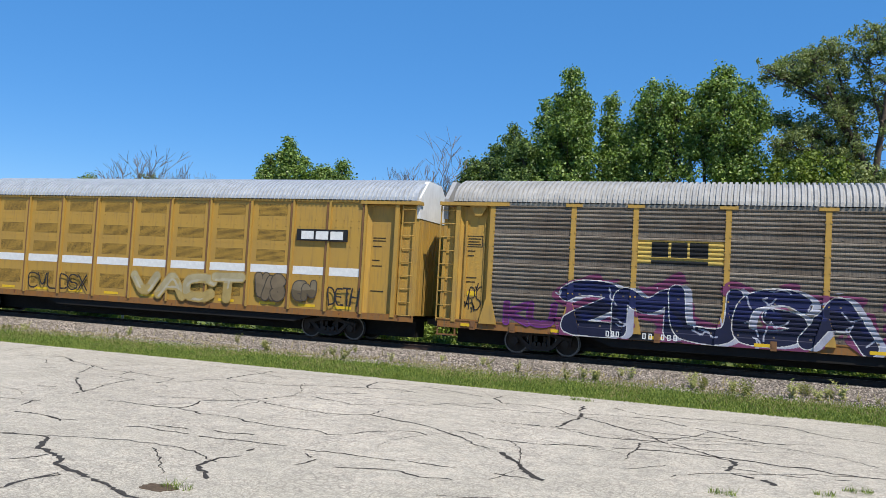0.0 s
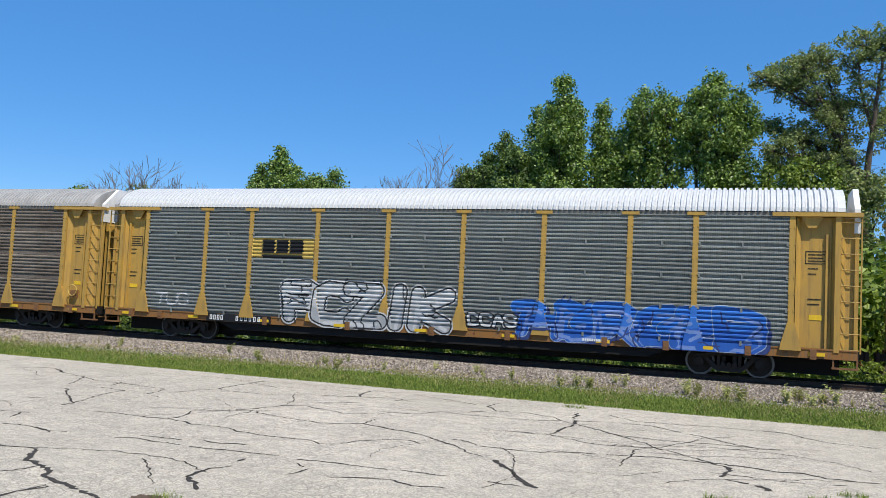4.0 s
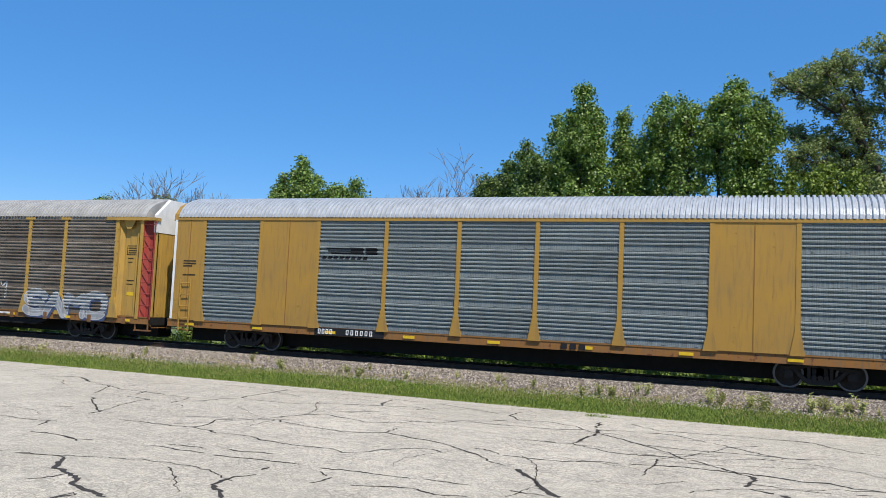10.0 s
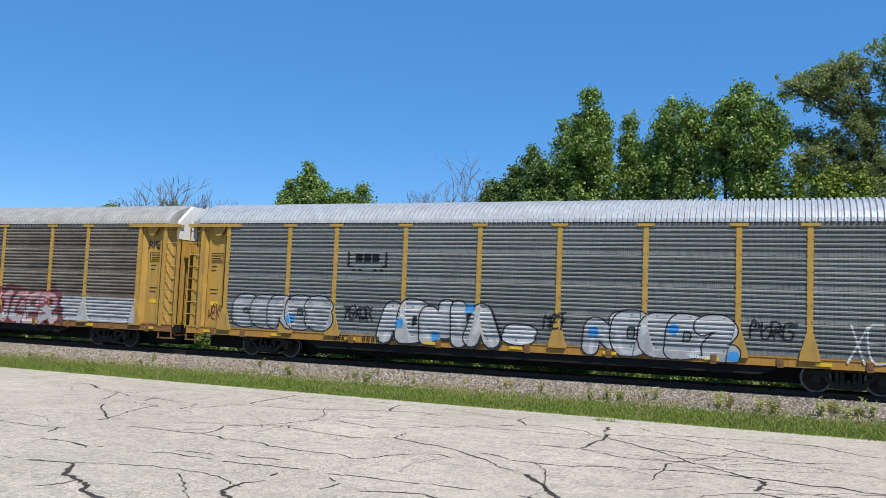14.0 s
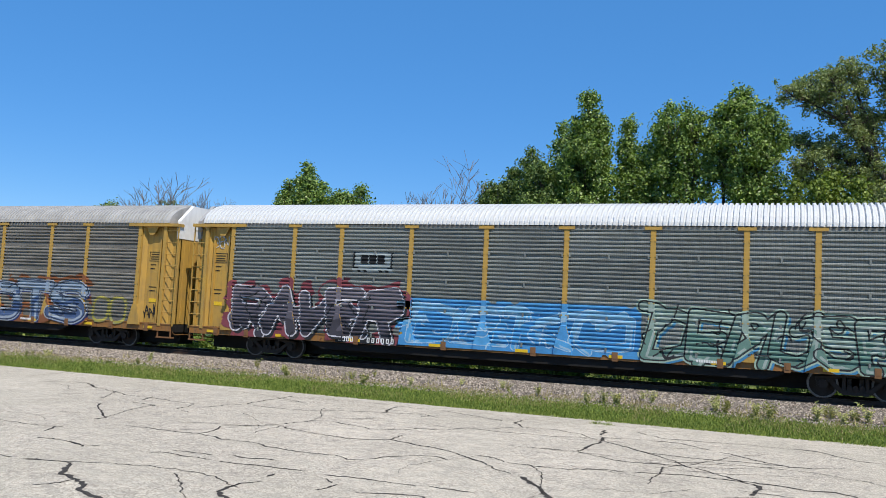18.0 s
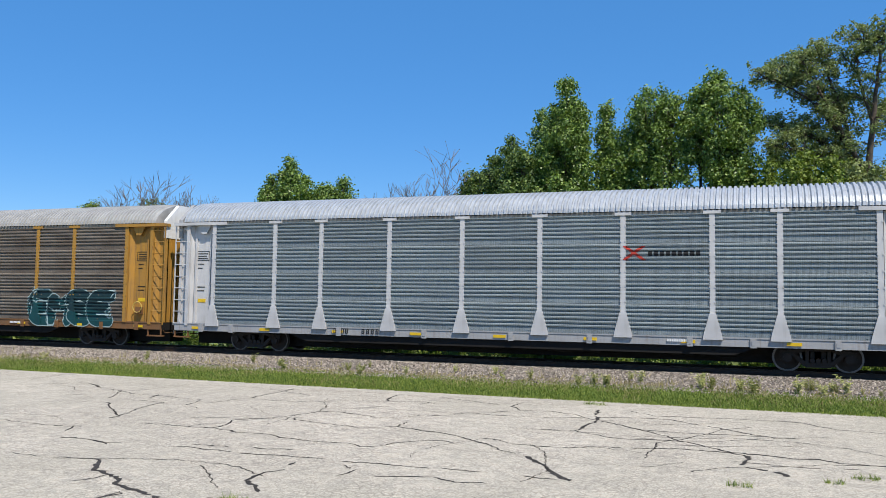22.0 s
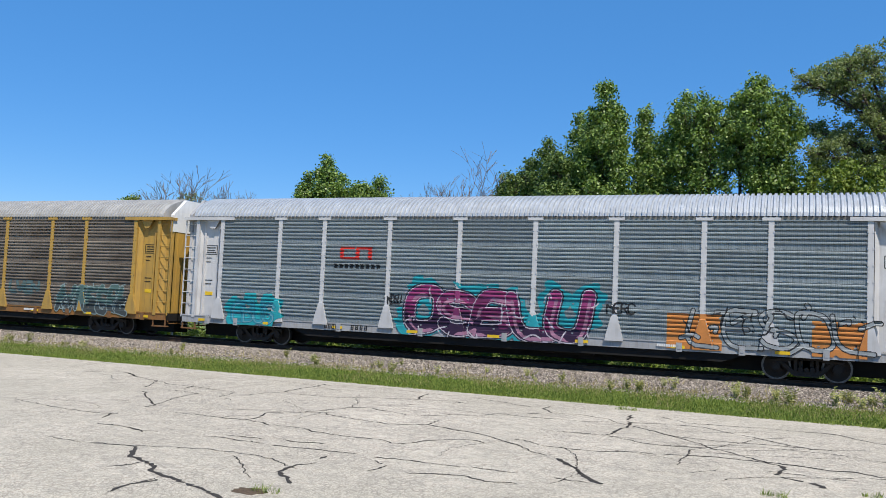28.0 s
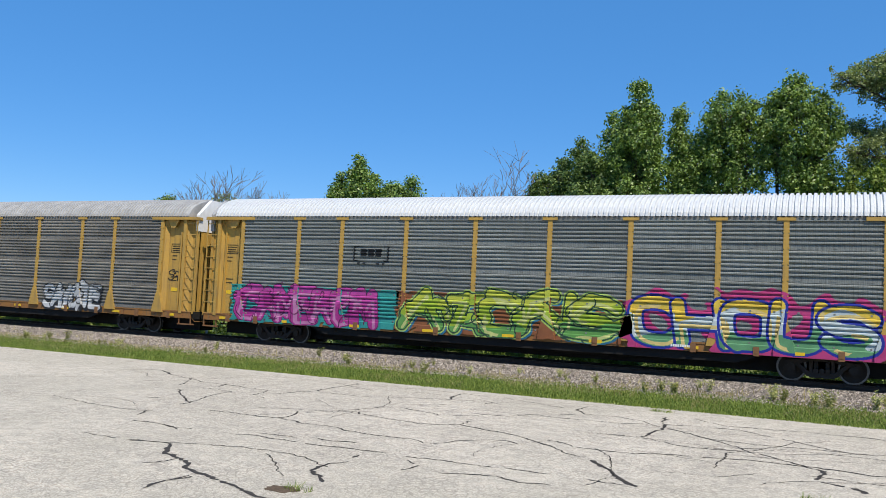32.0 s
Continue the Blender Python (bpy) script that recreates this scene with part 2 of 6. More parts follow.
MESHES = {}


def part(name, mb, material, parent, label="", at=(0, 0, 0), key=None, turn=0.0, smooth=False):
    """Links a mesh as one object under a thing or a part. key: meshes of one key are shared, the material stays per object."""
    if key is None or key not in MESHES:
        me = (mb() if callable(mb) else mb).mesh(name, smooth)
        me.materials.append(material)
        if key is not None:
            MESHES[key] = me
    me = MESHES[key] if key is not None else me
    ob = new(name, me)
    ob.material_slots[0].link = "OBJECT"
    ob.material_slots[0].material = material
    ob.matrix_basis = pose(*at, 0, 0, turn)
    if parent:
        ob.parent = parent
    if label:
        tagged(ob, label)
    return ob


def empty(name, m, label, category, group="", kind=""):
    ob = new(name)
    ob.empty_display_size = 0.3
    ob.matrix_basis = m
    return tagged(ob, label, category, group, kind)

def curved(pts, rounds):
    """Corner cutting, which turns a bent line into a flowing one."""
    for _ in range(rounds):
        out = [pts[0]]
        for (ax, ay), (bx, by) in zip(pts, pts[1:]):
            out += [(ax * 0.75 + bx * 0.25, ay * 0.75 + by * 0.25), (ax * 0.25 + bx * 0.75, ay * 0.25 + by * 0.75)]
        pts = out + [pts[-1]]
    return pts


# ---- ground, pavement, grass, track ----
RAIL_TOP, TRACK_Y = 0.417, 29.05


def grid_sheet(name, xs, rows, material, label, kind="structure", category="ground"):
    """A sheet: for each (y, z) row a line of points over xs."""
    me = bpy.data.meshes.new(name)
    nx = len(xs)
    v = [(x, y, z + 0.02 * noise.noise((x * 0.35, y * 0.35, 0)) * (0 < i < len(rows) - 1)) for i, (y, z) in enumerate(rows) for x in xs]
    f = [(j * nx + i, j * nx + i + 1, (j + 1) * nx + i + 1, (j + 1) * nx + i) for j in range(len(rows) - 1) for i in range(nx - 1)]
    me.from_pydata(v, [], f)
    me.materials.append(material)
    me.shade_smooth()
    return tagged(new(name, me), label, category, "", kind)


def soil():
    t = Tree("grassy_soil")
    n = t.noise(0.8, 6)
    c = t.ramp(n, [(0.3, (0.07, 0.12, 0.02)), (0.55, (0.13, 0.17, 0.04)), (0.75, (0.25, 0.20, 0.10))])
    c = t.mix(t.ramp(t.noise(25, 4), [(0.4, 0.0), (0.7, 0.45)]), c, (0.07, 0.075, 0.03))
    t.bump(t.noise(18, 4), 0.6, 0.04)
    return t.done(c, 0.95)


def old_pavement():
    """Sun-bleached asphalt: pale binder, chips of stone, faint patches and hairline cracks."""
    t = Tree("bleached_pavement")
    big = t.noise(0.22, 5, None, 0.6, 0.6)
    c = t.ramp(big, [(0.3, (0.48, 0.43, 0.335)), (0.52, (0.56, 0.505, 0.40)), (0.72, (0.64, 0.58, 0.465))])
    mid = t.noise(3.4, 7, None, 0.72)
    c = t.mix(t.ramp(mid, [(0.44, 0.0), (0.66, 0.6)]), c, (0.33, 0.295, 0.245))
    v = t.t.nodes.new("ShaderNodeTexVoronoi")
    v.inputs["Scale"].default_value = 80.0
    t.link(t.co, v.inputs["Vector"])
    c = t.mix(0.6, c, t.ramp(v.outputs["Color"], [(0.15, 0.2), (0.85, 0.68)]), "OVERLAY")
    a = t.t.nodes.new("ShaderNodeTexVoronoi")
    a.feature = "DISTANCE_TO_EDGE"
    a.inputs["Scale"].default_value = 8.0
    t.link(t.mix(0.12, t.co, t.t.nodes.new("ShaderNodeTexNoise").outputs["Color"], "ADD"), a.inputs["Vector"])
    scales = t.mix(1.0, t.ramp(a.outputs["Distance"], [(0.0, 1.0), (0.10, 0.0)]), t.ramp(t.noise(0.9, 4), [(0.35, 0.25), (0.65, 0.9)]), "MULTIPLY")
    c = t.mix(scales, c, (0.24, 0.21, 0.17))
    c = t.mix(t.ramp(t.noise(38, 4, None, 0.7), [(0.53, 0.0), (0.64, 0.7)]), c, (0.15, 0.13, 0.105))
    e = t.t.nodes.new("ShaderNodeTexVoronoi")
    e.feature = "DISTANCE_TO_EDGE"
    e.inputs["Scale"].default_value = 1.5
    wob = t.t.nodes.new("ShaderNodeTexNoise")
    wob.inputs["Scale"].default_value, wob.inputs["Detail"].default_value = 1.6, 5
    t.link(t.co, wob.inputs["Vector"])
    t.link(t.mix(0.35, t.co, wob.outputs["Color"], "ADD"), e.inputs["Vector"])
    hair = t.ramp(e.outputs["Distance"], [(0.0, 1.0), (0.012, 0.0)])
    gate = t.ramp(t.noise(0.5, 3), [(0.48, 0.0), (0.62, 0.45)])
    c = t.mix(t.mix(1.0, hair, gate, "MULTIPLY"), c, (0.16, 0.14, 0.12))
    t.bump(t.noise(45, 5, None, 0.7), 0.6, 0.015)
    return t.done(c, 0.9, 0.0, 0.25)


GRASSY = soil()
xs_far = [-3000, -800, -300, -120] + [x * 2.0 for x in range(-45, 26)] + [90, 160, 400, 1000, 3000]
grid_sheet("ground", xs_far, [(-3000, -0.06), (-300, -0.06), (-60, -0.06), (0, -0.06), (20.3, -0.06), (20.75, -0.05), (21.2, 0.01), (22.0, 0.03), (23.6, 0.05), (25.2, 0.12),
           (26.6, 0.17), (28, 0.17), (31, 0.17), (33, 0.05), (36, 0.0), (45, 0.0), (60, 0.0), (120, 0.0), (400, 0.0), (3000, 0.0)],
           GRASSY, "flat grassy earth running out to the horizon", "structure", "ground")
PAVING = old_pavement()
pv = MB()
edge = [(x * 1.0, 20.62 + 0.16 * noise.noise((x * 0.31, 3.1, 0)) + 0.07 * noise.noise((x * 1.7, 0, 5))) for x in range(-90, 61)]
pv.prism([(60, -60), (60, 20.6)] + list(reversed(edge)) + [(-90, -60)], "z", -0.3, 0.0)
paved = part("pavement", pv, PAVING, None)
tagged(paved, "sun-bleached cracked asphalt lot beside the grass verge", "pavement", "", "structure")

CRACK = plain("crack_fill", (0.05, 0.043, 0.036), 0.95, 0.0, 0.4, 20.0, 0.4)
CRACK_COUNT = iter(range(1, 200))


def crack(width, pts, seed):
    """A ragged ribbon of dark filling along a wandering line."""
    rng = random.Random(seed)
    line = []
    for (ax, ay), (bx, by) in zip(pts, pts[1:]):
        n = max(3, int(math.hypot(bx - ax, by - ay) / 0.07))
        for i in range(n):
            line.append((ax + (bx - ax) * i / n, ay + (by - ay) * i / n))
    line.append(pts[-1])
    wob = [Vector((x + 0.05 * noise.noise((x * 1.9, y * 1.9, seed)) + 0.045 * noise.noise((x * 5, y * 5, seed)) + 0.045 * noise.noise((x * 19, y * 19, seed)),
                   y + 0.05 * noise.noise((x * 1.9, y * 1.9, seed + 9)) + 0.045 * noise.noise((x * 5, y * 5, seed + 9)) + 0.045 * noise.noise((x * 19, y * 19, seed + 9)))) for x, y in line]
    me = MB()
    for i, p in enumerate(wob):
        d = (wob[min(i + 1, len(wob) - 1)] - wob[max(i - 1, 0)]).normalized()
        w = width * (0.55 + 0.9 * max(0, 0.5 + 0.9 * noise.noise((p.x * 2.5, p.y * 2.5, 4 + seed)))) * (0.35 if i in (0, len(wob) - 1) else 1)
        q = Vector((-d.y, d.x)) * w
        me.v += [(p.x + q.x * rng.uniform(0.35, 1.4), p.y + q.y * rng.uniform(0.35, 1.4), 0.004), (p.x - q.x * rng.uniform(0.35, 1.4), p.y - q.y * rng.uniform(0.35, 1.4), 0.004)]
        if i and noise.noise((p.x * 3.3, p.y * 3.3, 7.5 + seed)) > -0.62:
            k = len(me.v)
            me.f.append((k - 4, k - 3, k - 1, k - 2))
    return me


def cracked(width, *pts):
    part("crack", crack(max(width, 0.03) * 0.55, pts, next(CRACK_COUNT)), CRACK, paved)


cracked(.030, (-18.39, 17.60), (-17.62, 18.27), (-17.02, 17.97), (-16.43, 17.46), (-15.52, 17.17), (-14.70, 16.66), (-14.05, 16.60), (-13.54, 16.58), (-12.41, 16.37))
cracked(.055, (-17.31, 18.12), (-16.56, 17.55))
cracked(.025, (-15.52, 17.17), (-15.01, 16.53), (-14.57, 15.72))
cracked(.045, (-14.01, 14.98), (-13.80, 14.89), (-13.10, 14.15), (-12.53, 13.65), (-12.14, 13.31), (-12.08, 12.93))
cracked(.030, (-12.14, 13.31), (-12.47, 14.08), (-12.69, 14.79), (-12.89, 15.46), (-12.72, 15.47), (-13.31, 15.66), (-13.63, 15.67))
cracked(.030, (-13.69, 16.09), (-14.00, 16.83))
cracked(.025, (-12.41, 16.37), (-12.20, 15.82), (-12.08, 15.35))
cracked(.022, (-11.89, 15.25), (-11.51, 15.08))
cracked(.020, (-11.87, 15.98), (-11.74, 16.71), (-11.55, 17.20))
cracked(.045, (-11.85, 19.63), (-11.73, 18.78), (-11.73, 17.69), (-11.55, 17.20))
cracked(.026, (-11.55, 17.20), (-11.06, 17.04), (-10.75, 17.03), (-9.95, 17.18), (-9.38, 17.71), (-8.43, 18.14))
cracked(.032, (-11.14, 12.70), (-10.61, 12.76), (-10.12, 12.70), (-9.58, 12.78))
cracked(.045, (-9.58, 12.78), (-9.48, 13.04), (-9.58, 13.41), (-9.80, 13.81))
cracked(.028, (-9.80, 13.81), (-9.30, 14.43), (-9.06, 15.06), (-8.90, 15.65), (-8.56, 15.94), (-8.06, 15.68), (-7.60, 15.53), (-7.44, 15.45), (-7.01, 15.70), (-6.72, 16.15), (-6.15, 16.41), (-6.10, 16.77), (-5.94, 17.01), (-5.16, 16.89), (-4.61, 17.03), (-4.13, 17.01), (-3.53, 17.39))
cracked(.030, (-9.58, 12.78), (-8.81, 12.55), (-8.26, 12.57))
cracked(.036, (-8.26, 12.57), (-7.78, 12.35), (-7.18, 12.24), (-6.51, 12.32), (-6.16, 12.14), (-5.94, 12.29))
cracked(.020, (-5.94, 12.29), (-5.75, 12.81), (-5.42, 13.18), (-5.17, 13.29), (-4.84, 13.08))
cracked(.034, (-8.92, 14.54), (-8.71, 14.41), (-8.19, 14.25), (-7.23, 14.02), (-6.88, 14.12), (-6.53, 14.48))
cracked(.045, (-6.57, 15.07), (-6.53, 14.48))
cracked(.040, (-6.53, 14.48), (-5.86, 14.17), (-5.17, 13.93), (-4.51, 13.37), (-3.94, 12.80), (-3.64, 12.56))
cracked(.036, (-7.56, 10.79), (-7.07, 10.85), (-6.60, 10.86), (-6.11, 10.93))
cracked(.026, (-7.77, 11.28), (-7.39, 11.31), (-6.95, 11.39))
cracked(.032, (-8.89, 10.79), (-8.72, 10.91), (-8.27, 10.86), (-7.77, 10.87))
cracked(.026, (-8.73, 11.16), (-8.00, 11.18))
cracked(.024, (-11.19, 10.78), (-10.65, 10.83), (-10.06, 10.70), (-9.79, 10.77))
cracked(.022, (-10.57, 10.81), (-9.91, 10.55))
cracked(.032, (-9.70, 9.33), (-9.25, 9.49), (-9.04, 9.43))
cracked(.085, (-9.04, 9.43), (-8.85, 9.10), (-8.68, 8.89), (-8.46, 8.82), (-8.25, 8.70), (-7.94, 8.53), (-7.72, 8.28), (-7.45, 8.13), (-7.14, 8.01), (-6.89, 7.94))
cracked(.034, (-8.25, 8.70), (-8.25, 8.44), (-8.37, 8.13))
cracked(.034, (-7.32, 8.00), (-7.30, 7.81), (-7.33, 7.66))
cracked(.055, (-6.28, 9.96), (-6.41, 9.66), (-6.41, 9.33), (-6.34, 9.10))
cracked(.060, (-6.38, 9.15), (-6.12, 8.90), (-5.87, 8.57))
cracked(.045, (-6.40, 10.29), (-6.43, 10.46))
cracked(.032, (-5.41, 9.85), (-5.37, 10.00), (-5.37, 10.21), (-5.41, 10.36))
cracked(.028, (-5.70, 10.57), (-5.49, 10.35))
cracked(.028, (-5.86, 10.85), (-5.51, 10.84), (-5.28, 10.90), (-4.85, 10.91), (-4.51, 10.90))
cracked(.026, (-4.34, 10.93), (-4.07, 10.93), (-3.80, 10.94), (-3.65, 10.95))
cracked(.040, (-4.96, 10.02), (-4.60, 10.21), (-4.25, 10.32), (-4.08, 10.27), (-3.84, 10.16), (-3.65, 10.24), (-3.41, 10.28))
cracked(.038, (-3.11, 10.93), (-2.86, 10.89), (-2.60, 10.90))
cracked(.085, (-3.47, 12.42), (-3.24, 12.07), (-3.02, 11.75), (-2.80, 11.37), (-2.56, 11.01), (-2.41, 10.84))
cracked(.030, (-4.67, 13.80), (-4.29, 13.73), (-4.02, 13.47))
cracked(.045, (-4.02, 13.47), (-3.58, 13.41), (-3.05, 13.48), (-2.66, 13.75), (-1.90, 13.98), (-1.31, 14.16), (-0.80, 14.17))
cracked(.055, (-0.80, 14.17), (-0.30, 14.13), (0.10, 14.14), (0.42, 14.00), (0.80, 14.11), (1.09, 13.87), (1.39, 13.88), (1.81, 13.93))
cracked(.050, (-8.43, 18.14), (-8.69, 19.13), (-8.74, 19.57))
cracked(.028, (-8.43, 18.14), (-7.73, 18.48), (-7.40, 18.36), (-7.47, 17.89))
cracked(.030, (-8.74, 19.57), (-8.21, 19.58), (-7.43, 19.50), (-6.99, 19.30), (-5.75, 18.73))
cracked(.045, (-5.37, 19.46), (-5.45, 18.86), (-5.40, 18.52), (-5.06, 17.96))
cracked(.030, (-5.06, 17.96), (-4.40, 18.06), (-3.72, 17.74), (-3.44, 17.26), (-3.16, 17.01))
cracked(.022, (-5.19, 17.75), (-5.52, 17.24))
cracked(.085, (-3.48, 18.81), (-3.40, 18.01), (-3.16, 17.01))
cracked(.050, (-3.16, 17.01), (-3.23, 16.42), (-3.26, 15.89), (-3.30, 15.38))
cracked(.030, (-4.12, 15.32), (-3.30, 15.38))
cracked(.036, (-3.30, 15.38), (-2.94, 15.13), (-2.40, 14.82), (-2.03, 14.88), (-1.45, 15.09))
cracked(.045, (-3.16, 17.01), (-2.71, 16.64), (-2.21, 16.11), (-1.64, 15.50), (-1.46, 15.15), (-1.11, 14.83), (-0.82, 14.49), (-0.30, 13.98))
cracked(.070, (-0.30, 13.98), (-0.19, 13.69), (-0.28, 13.40), (-0.31, 13.10), (-0.19, 12.87), (0.17, 12.73), (0.34, 12.44))
cracked(.034, (-3.28, 17.59), (-2.47, 17.84), (-1.80, 17.88), (-1.33, 17.43), (-0.78, 17.01), (-0.18, 16.40), (0.20, 16.19), (0.56, 16.24))
cracked(.034, (-2.87, 18.97), (-2.19, 18.35), (-1.41, 18.46), (-0.54, 18.66), (0.11, 18.60))
cracked(.055, (0.11, 18.60), (0.48, 18.70), (0.74, 18.63))
cracked(.034, (0.74, 18.63), (1.02, 18.18), (1.48, 17.81), (2.29, 17.66))
cracked(.032, (-2.21, 16.11), (-1.61, 16.10), (-1.21, 16.02), (-0.45, 16.21), (0.20, 16.25))
cracked(.018, (-10.56, 19.57), (-9.84, 19.73), (-8.85, 19.64))
cracked(.022, (-12.34, 11.71), (-12.12, 11.80))
cracked(.022, (-11.61, 11.33), (-11.89, 11.89))
cracked(.022, (-13.35, 13.41), (-12.95, 13.52))
cracked(.022, (-8.40, 17.07), (-8.07, 17.10))
cracked(.030, (1.13, 13.41), (1.35, 13.47))

cracked(.075, (-6.88, 7.93), (-6.30, 7.66), (-5.80, 7.47))
cracked(.034, (-7.33, 7.11), (-7.38, 7.48), (-7.37, 7.97))

rc = random.Random(77)
for i in range(44):
    x, y, a = rc.uniform(-21, 4), rc.uniform(8.5, 19.8), rc.choice((0.0, 0.05, -0.1, 0.1, 1.6)) + rc.gauss(0, 0.2)
    pts = [(x, y)]
    for _ in range(rc.randint(2, 6)):
        a += rc.gauss(0, 0.3)
        x, y = x + 0.8 * math.cos(a), min(20.2, y + 0.8 * math.sin(a))
        pts.append((x, y))
    part("crack", crack(rc.uniform(0.005, 0.012), pts, 100 + i), CRACK, paved)


def stuff(name, verts, faces, material, label, category):
    me = bpy.data.meshes.new(name)
    me.from_pydata(verts, [], faces)
    me.materials.append(material)
    return tagged(new(name, me), label, category, "", "stuff")


def scatter(shape_v, shape_f, places, scales, squash, rng):
    """Many turned copies of one small shape, as numpy vertices and faces."""
    sv, n = np.array(shape_v, float), len(places)
    a = rng.uniform(0, 2 * np.pi, n)
    b = rng.uniform(-0.6, 0.6, n)
    c, s = np.cos(a), np.sin(a)
    jit = 1 + rng.uniform(-0.35, 0.35, (n, len(sv), 3))
    v = sv[None] * jit * scales[:, None, None] * np.array(squash)
    x, y, z = v[..., 0], v[..., 1], v[..., 2]
    x, z = x * np.cos(b)[:, None] - z * np.sin(b)[:, None], x * np.sin(b)[:, None] + z * np.cos(b)[:, None]
    x, y = x * c[:, None] - y * s[:, None], x * s[:, None] + y * c[:, None]
    out = np.stack([x, y, z], -1) + np.asarray(places)[:, None]
    sf = np.array(shape_f)
    f = sf[None] + (np.arange(n) * len(sv))[:, None, None]
    return out.reshape(-1, 3).tolist(), f.reshape(-1, sf.shape[1]).tolist()


OCTA = ([(1, 0, 0), (-1, 0, 0), (0, 1, 0), (0, -1, 0), (0, 0, 1), (0, 0, -1)],
        [(0, 2, 4), (2, 1, 4), (1, 3, 4), (3, 0, 4), (2, 0, 5), (1, 2, 5), (3, 1, 5), (0, 3, 5)])
rs = np.random.RandomState(5)

# ballast bed
BALLAST = plain("ballast_bed", (0.13, 0.11, 0.09), 0.95, 0.0, 0.4, 14.0, 0.8)
STONES = varied("ballast_stone", (0.07, 0.054, 0.042), (0.50, 0.43, 0.35), 0.9, 0.2)
bed = MB().prism([(23.7, -0.05), (24.2, 0.09), (25.6, 0.155), (27.25, 0.25), (30.85, 0.25), (32.6, 0.05), (32.6, -0.05)], "x", -560, 520)
tagged(part("ballast_bed", bed, BALLAST, None), "crushed stone bed under the railway track", "track bed", "", "structure")
px = np.concatenate([rs.uniform(-46, 14, 46000), rs.uniform(-46, 14, 9000)])
py = np.concatenate([rs.uniform(24.0, 27.75, 46000), 24.0 - np.abs(rs.normal(0, 0.4, 9000))])
pz = np.interp(py, [23, 24.2, 25.6, 27.25, 28], [0.05, 0.095, 0.16, 0.255, 0.26]) - 0.005
v, f = scatter(*OCTA, np.stack([px, py, pz], 1), rs.uniform(0.018, 0.048, len(px)), (1, 0.8, 0.7), rs)
stuff("ballast_stones", v, f, STONES, "grey and brown crushed stone ballast beside the rail", "gravel")

# grass verge
GRASS = varied("grass_blade", (0.075, 0.135, 0.02), (0.31, 0.36, 0.08), 0.6, 0.2, 0.25)
DRY = varied("dry_grass", (0.22, 0.19, 0.07), (0.46, 0.38, 0.19), 0.7, 0.2, 0.2)


def blades(n, x0, x1, y_of, z_of, h, rng, keep=None):
    """Leaning three-cornered blades."""
    x = rng.uniform(x0, x1, n)
    y = y_of(n)
    if keep is not None:
        k = keep(x, y)
        x, y = x[k], y[k]
    n = len(x)
    z = z_of(x, y)
    hh = rng.uniform(0.5, 1.3, n) * h
    a, w = rng.uniform(0, np.pi, n), rng.uniform(0.006, 0.013, n) * 1.6
    lean = rng.normal(0, 0.35, (n, 2)) * hh[:, None]
    p = np.stack([x, y, z], 1)
    d = np.stack([np.cos(a) * w, np.sin(a) * w, 0 * a], 1)
    top = p + np.stack([lean[:, 0], lean[:, 1], hh], 1)
    v = np.stack([p - d, p + d, top], 1).reshape(-1, 3)
    return v.tolist(), np.arange(3 * n).reshape(-1, 3).tolist()


def verge_z(x, y):
    return np.interp(y, [20.3, 20.75, 21.2, 22.0, 23.6, 25.2, 26.6], [-0.02, -0.02, 0.01, 0.03, 0.05, 0.12, 0.18])


def patchy(freq, cut):
    def keep(x, y):
        return np.array([noise.noise((a * freq, b * freq, 1.7)) > cut for a, b in zip(x, y)])
    return keep


v, f = blades(190000, -48, 14, lambda n: 20.42 + 3.9 * rs.beta(1.0, 1.45, n), verge_z, 0.066, rs, patchy(0.9, -0.62))
stuff("verge_grass", v, f, GRASS, "short green grass on the verge between lot and track", "grass")
v, f = blades(52000, -48, 14, lambda n: 20.7 + 4.3 * rs.beta(1.7, 1.2, n), verge_z, 0.07, rs, patchy(0.7, -0.15))
stuff("dry_verge_grass", v, f, DRY, "straw-coloured dry grass thinning out towards the ballast", "grass")

v, f = blades(1800, -40, 10, lambda n: 23.2 + 3.2 * rs.beta(1.5, 1.5, n), verge_z, 0.24, rs, patchy(1.4, 0.12))
stuff("seed_stalks", v, f, DRY, "tall thin straw-coloured stalks at the ballast edge", "grass")

# weeds: stalks with small leaves, on the verge and the ballast shoulder
WEED = varied("weed_leaf", (0.18, 0.21, 0.06), (0.54, 0.51, 0.20), 0.7, 0.2, 0.25)


def weed(h, rng):
    """A bushy weed, leaves and stems in one mesh."""
    m = MB()
    for _ in range(rng.randint(5, 9)):
        lean = Vector((rng.gauss(0, 0.25), rng.gauss(0, 0.25), 1)) * h * rng.uniform(0.6, 1.05)
        m.tube([(0, 0, 0), tuple(lean * 0.5), tuple(lean)], [0.008, 0.006, 0.002], 3)
        for _ in range(rng.randint(20, 30)):
            p = lean * rng.uniform(0.2, 1.02)
            d = Vector((rng.gauss(0, 1), rng.gauss(0, 1), rng.gauss(0.3, 0.5))).normalized() * rng.uniform(0.10, 0.24)
            s = d.orthogonal().normalized() * 0.028
            k = len(m.v)
            m.v += [tuple(p), tuple(p + d * 0.5 + s), tuple(p + d), tuple(p + d * 0.5 - s)]
            m.f.append((k, k + 1, k + 2, k + 3))
    return m


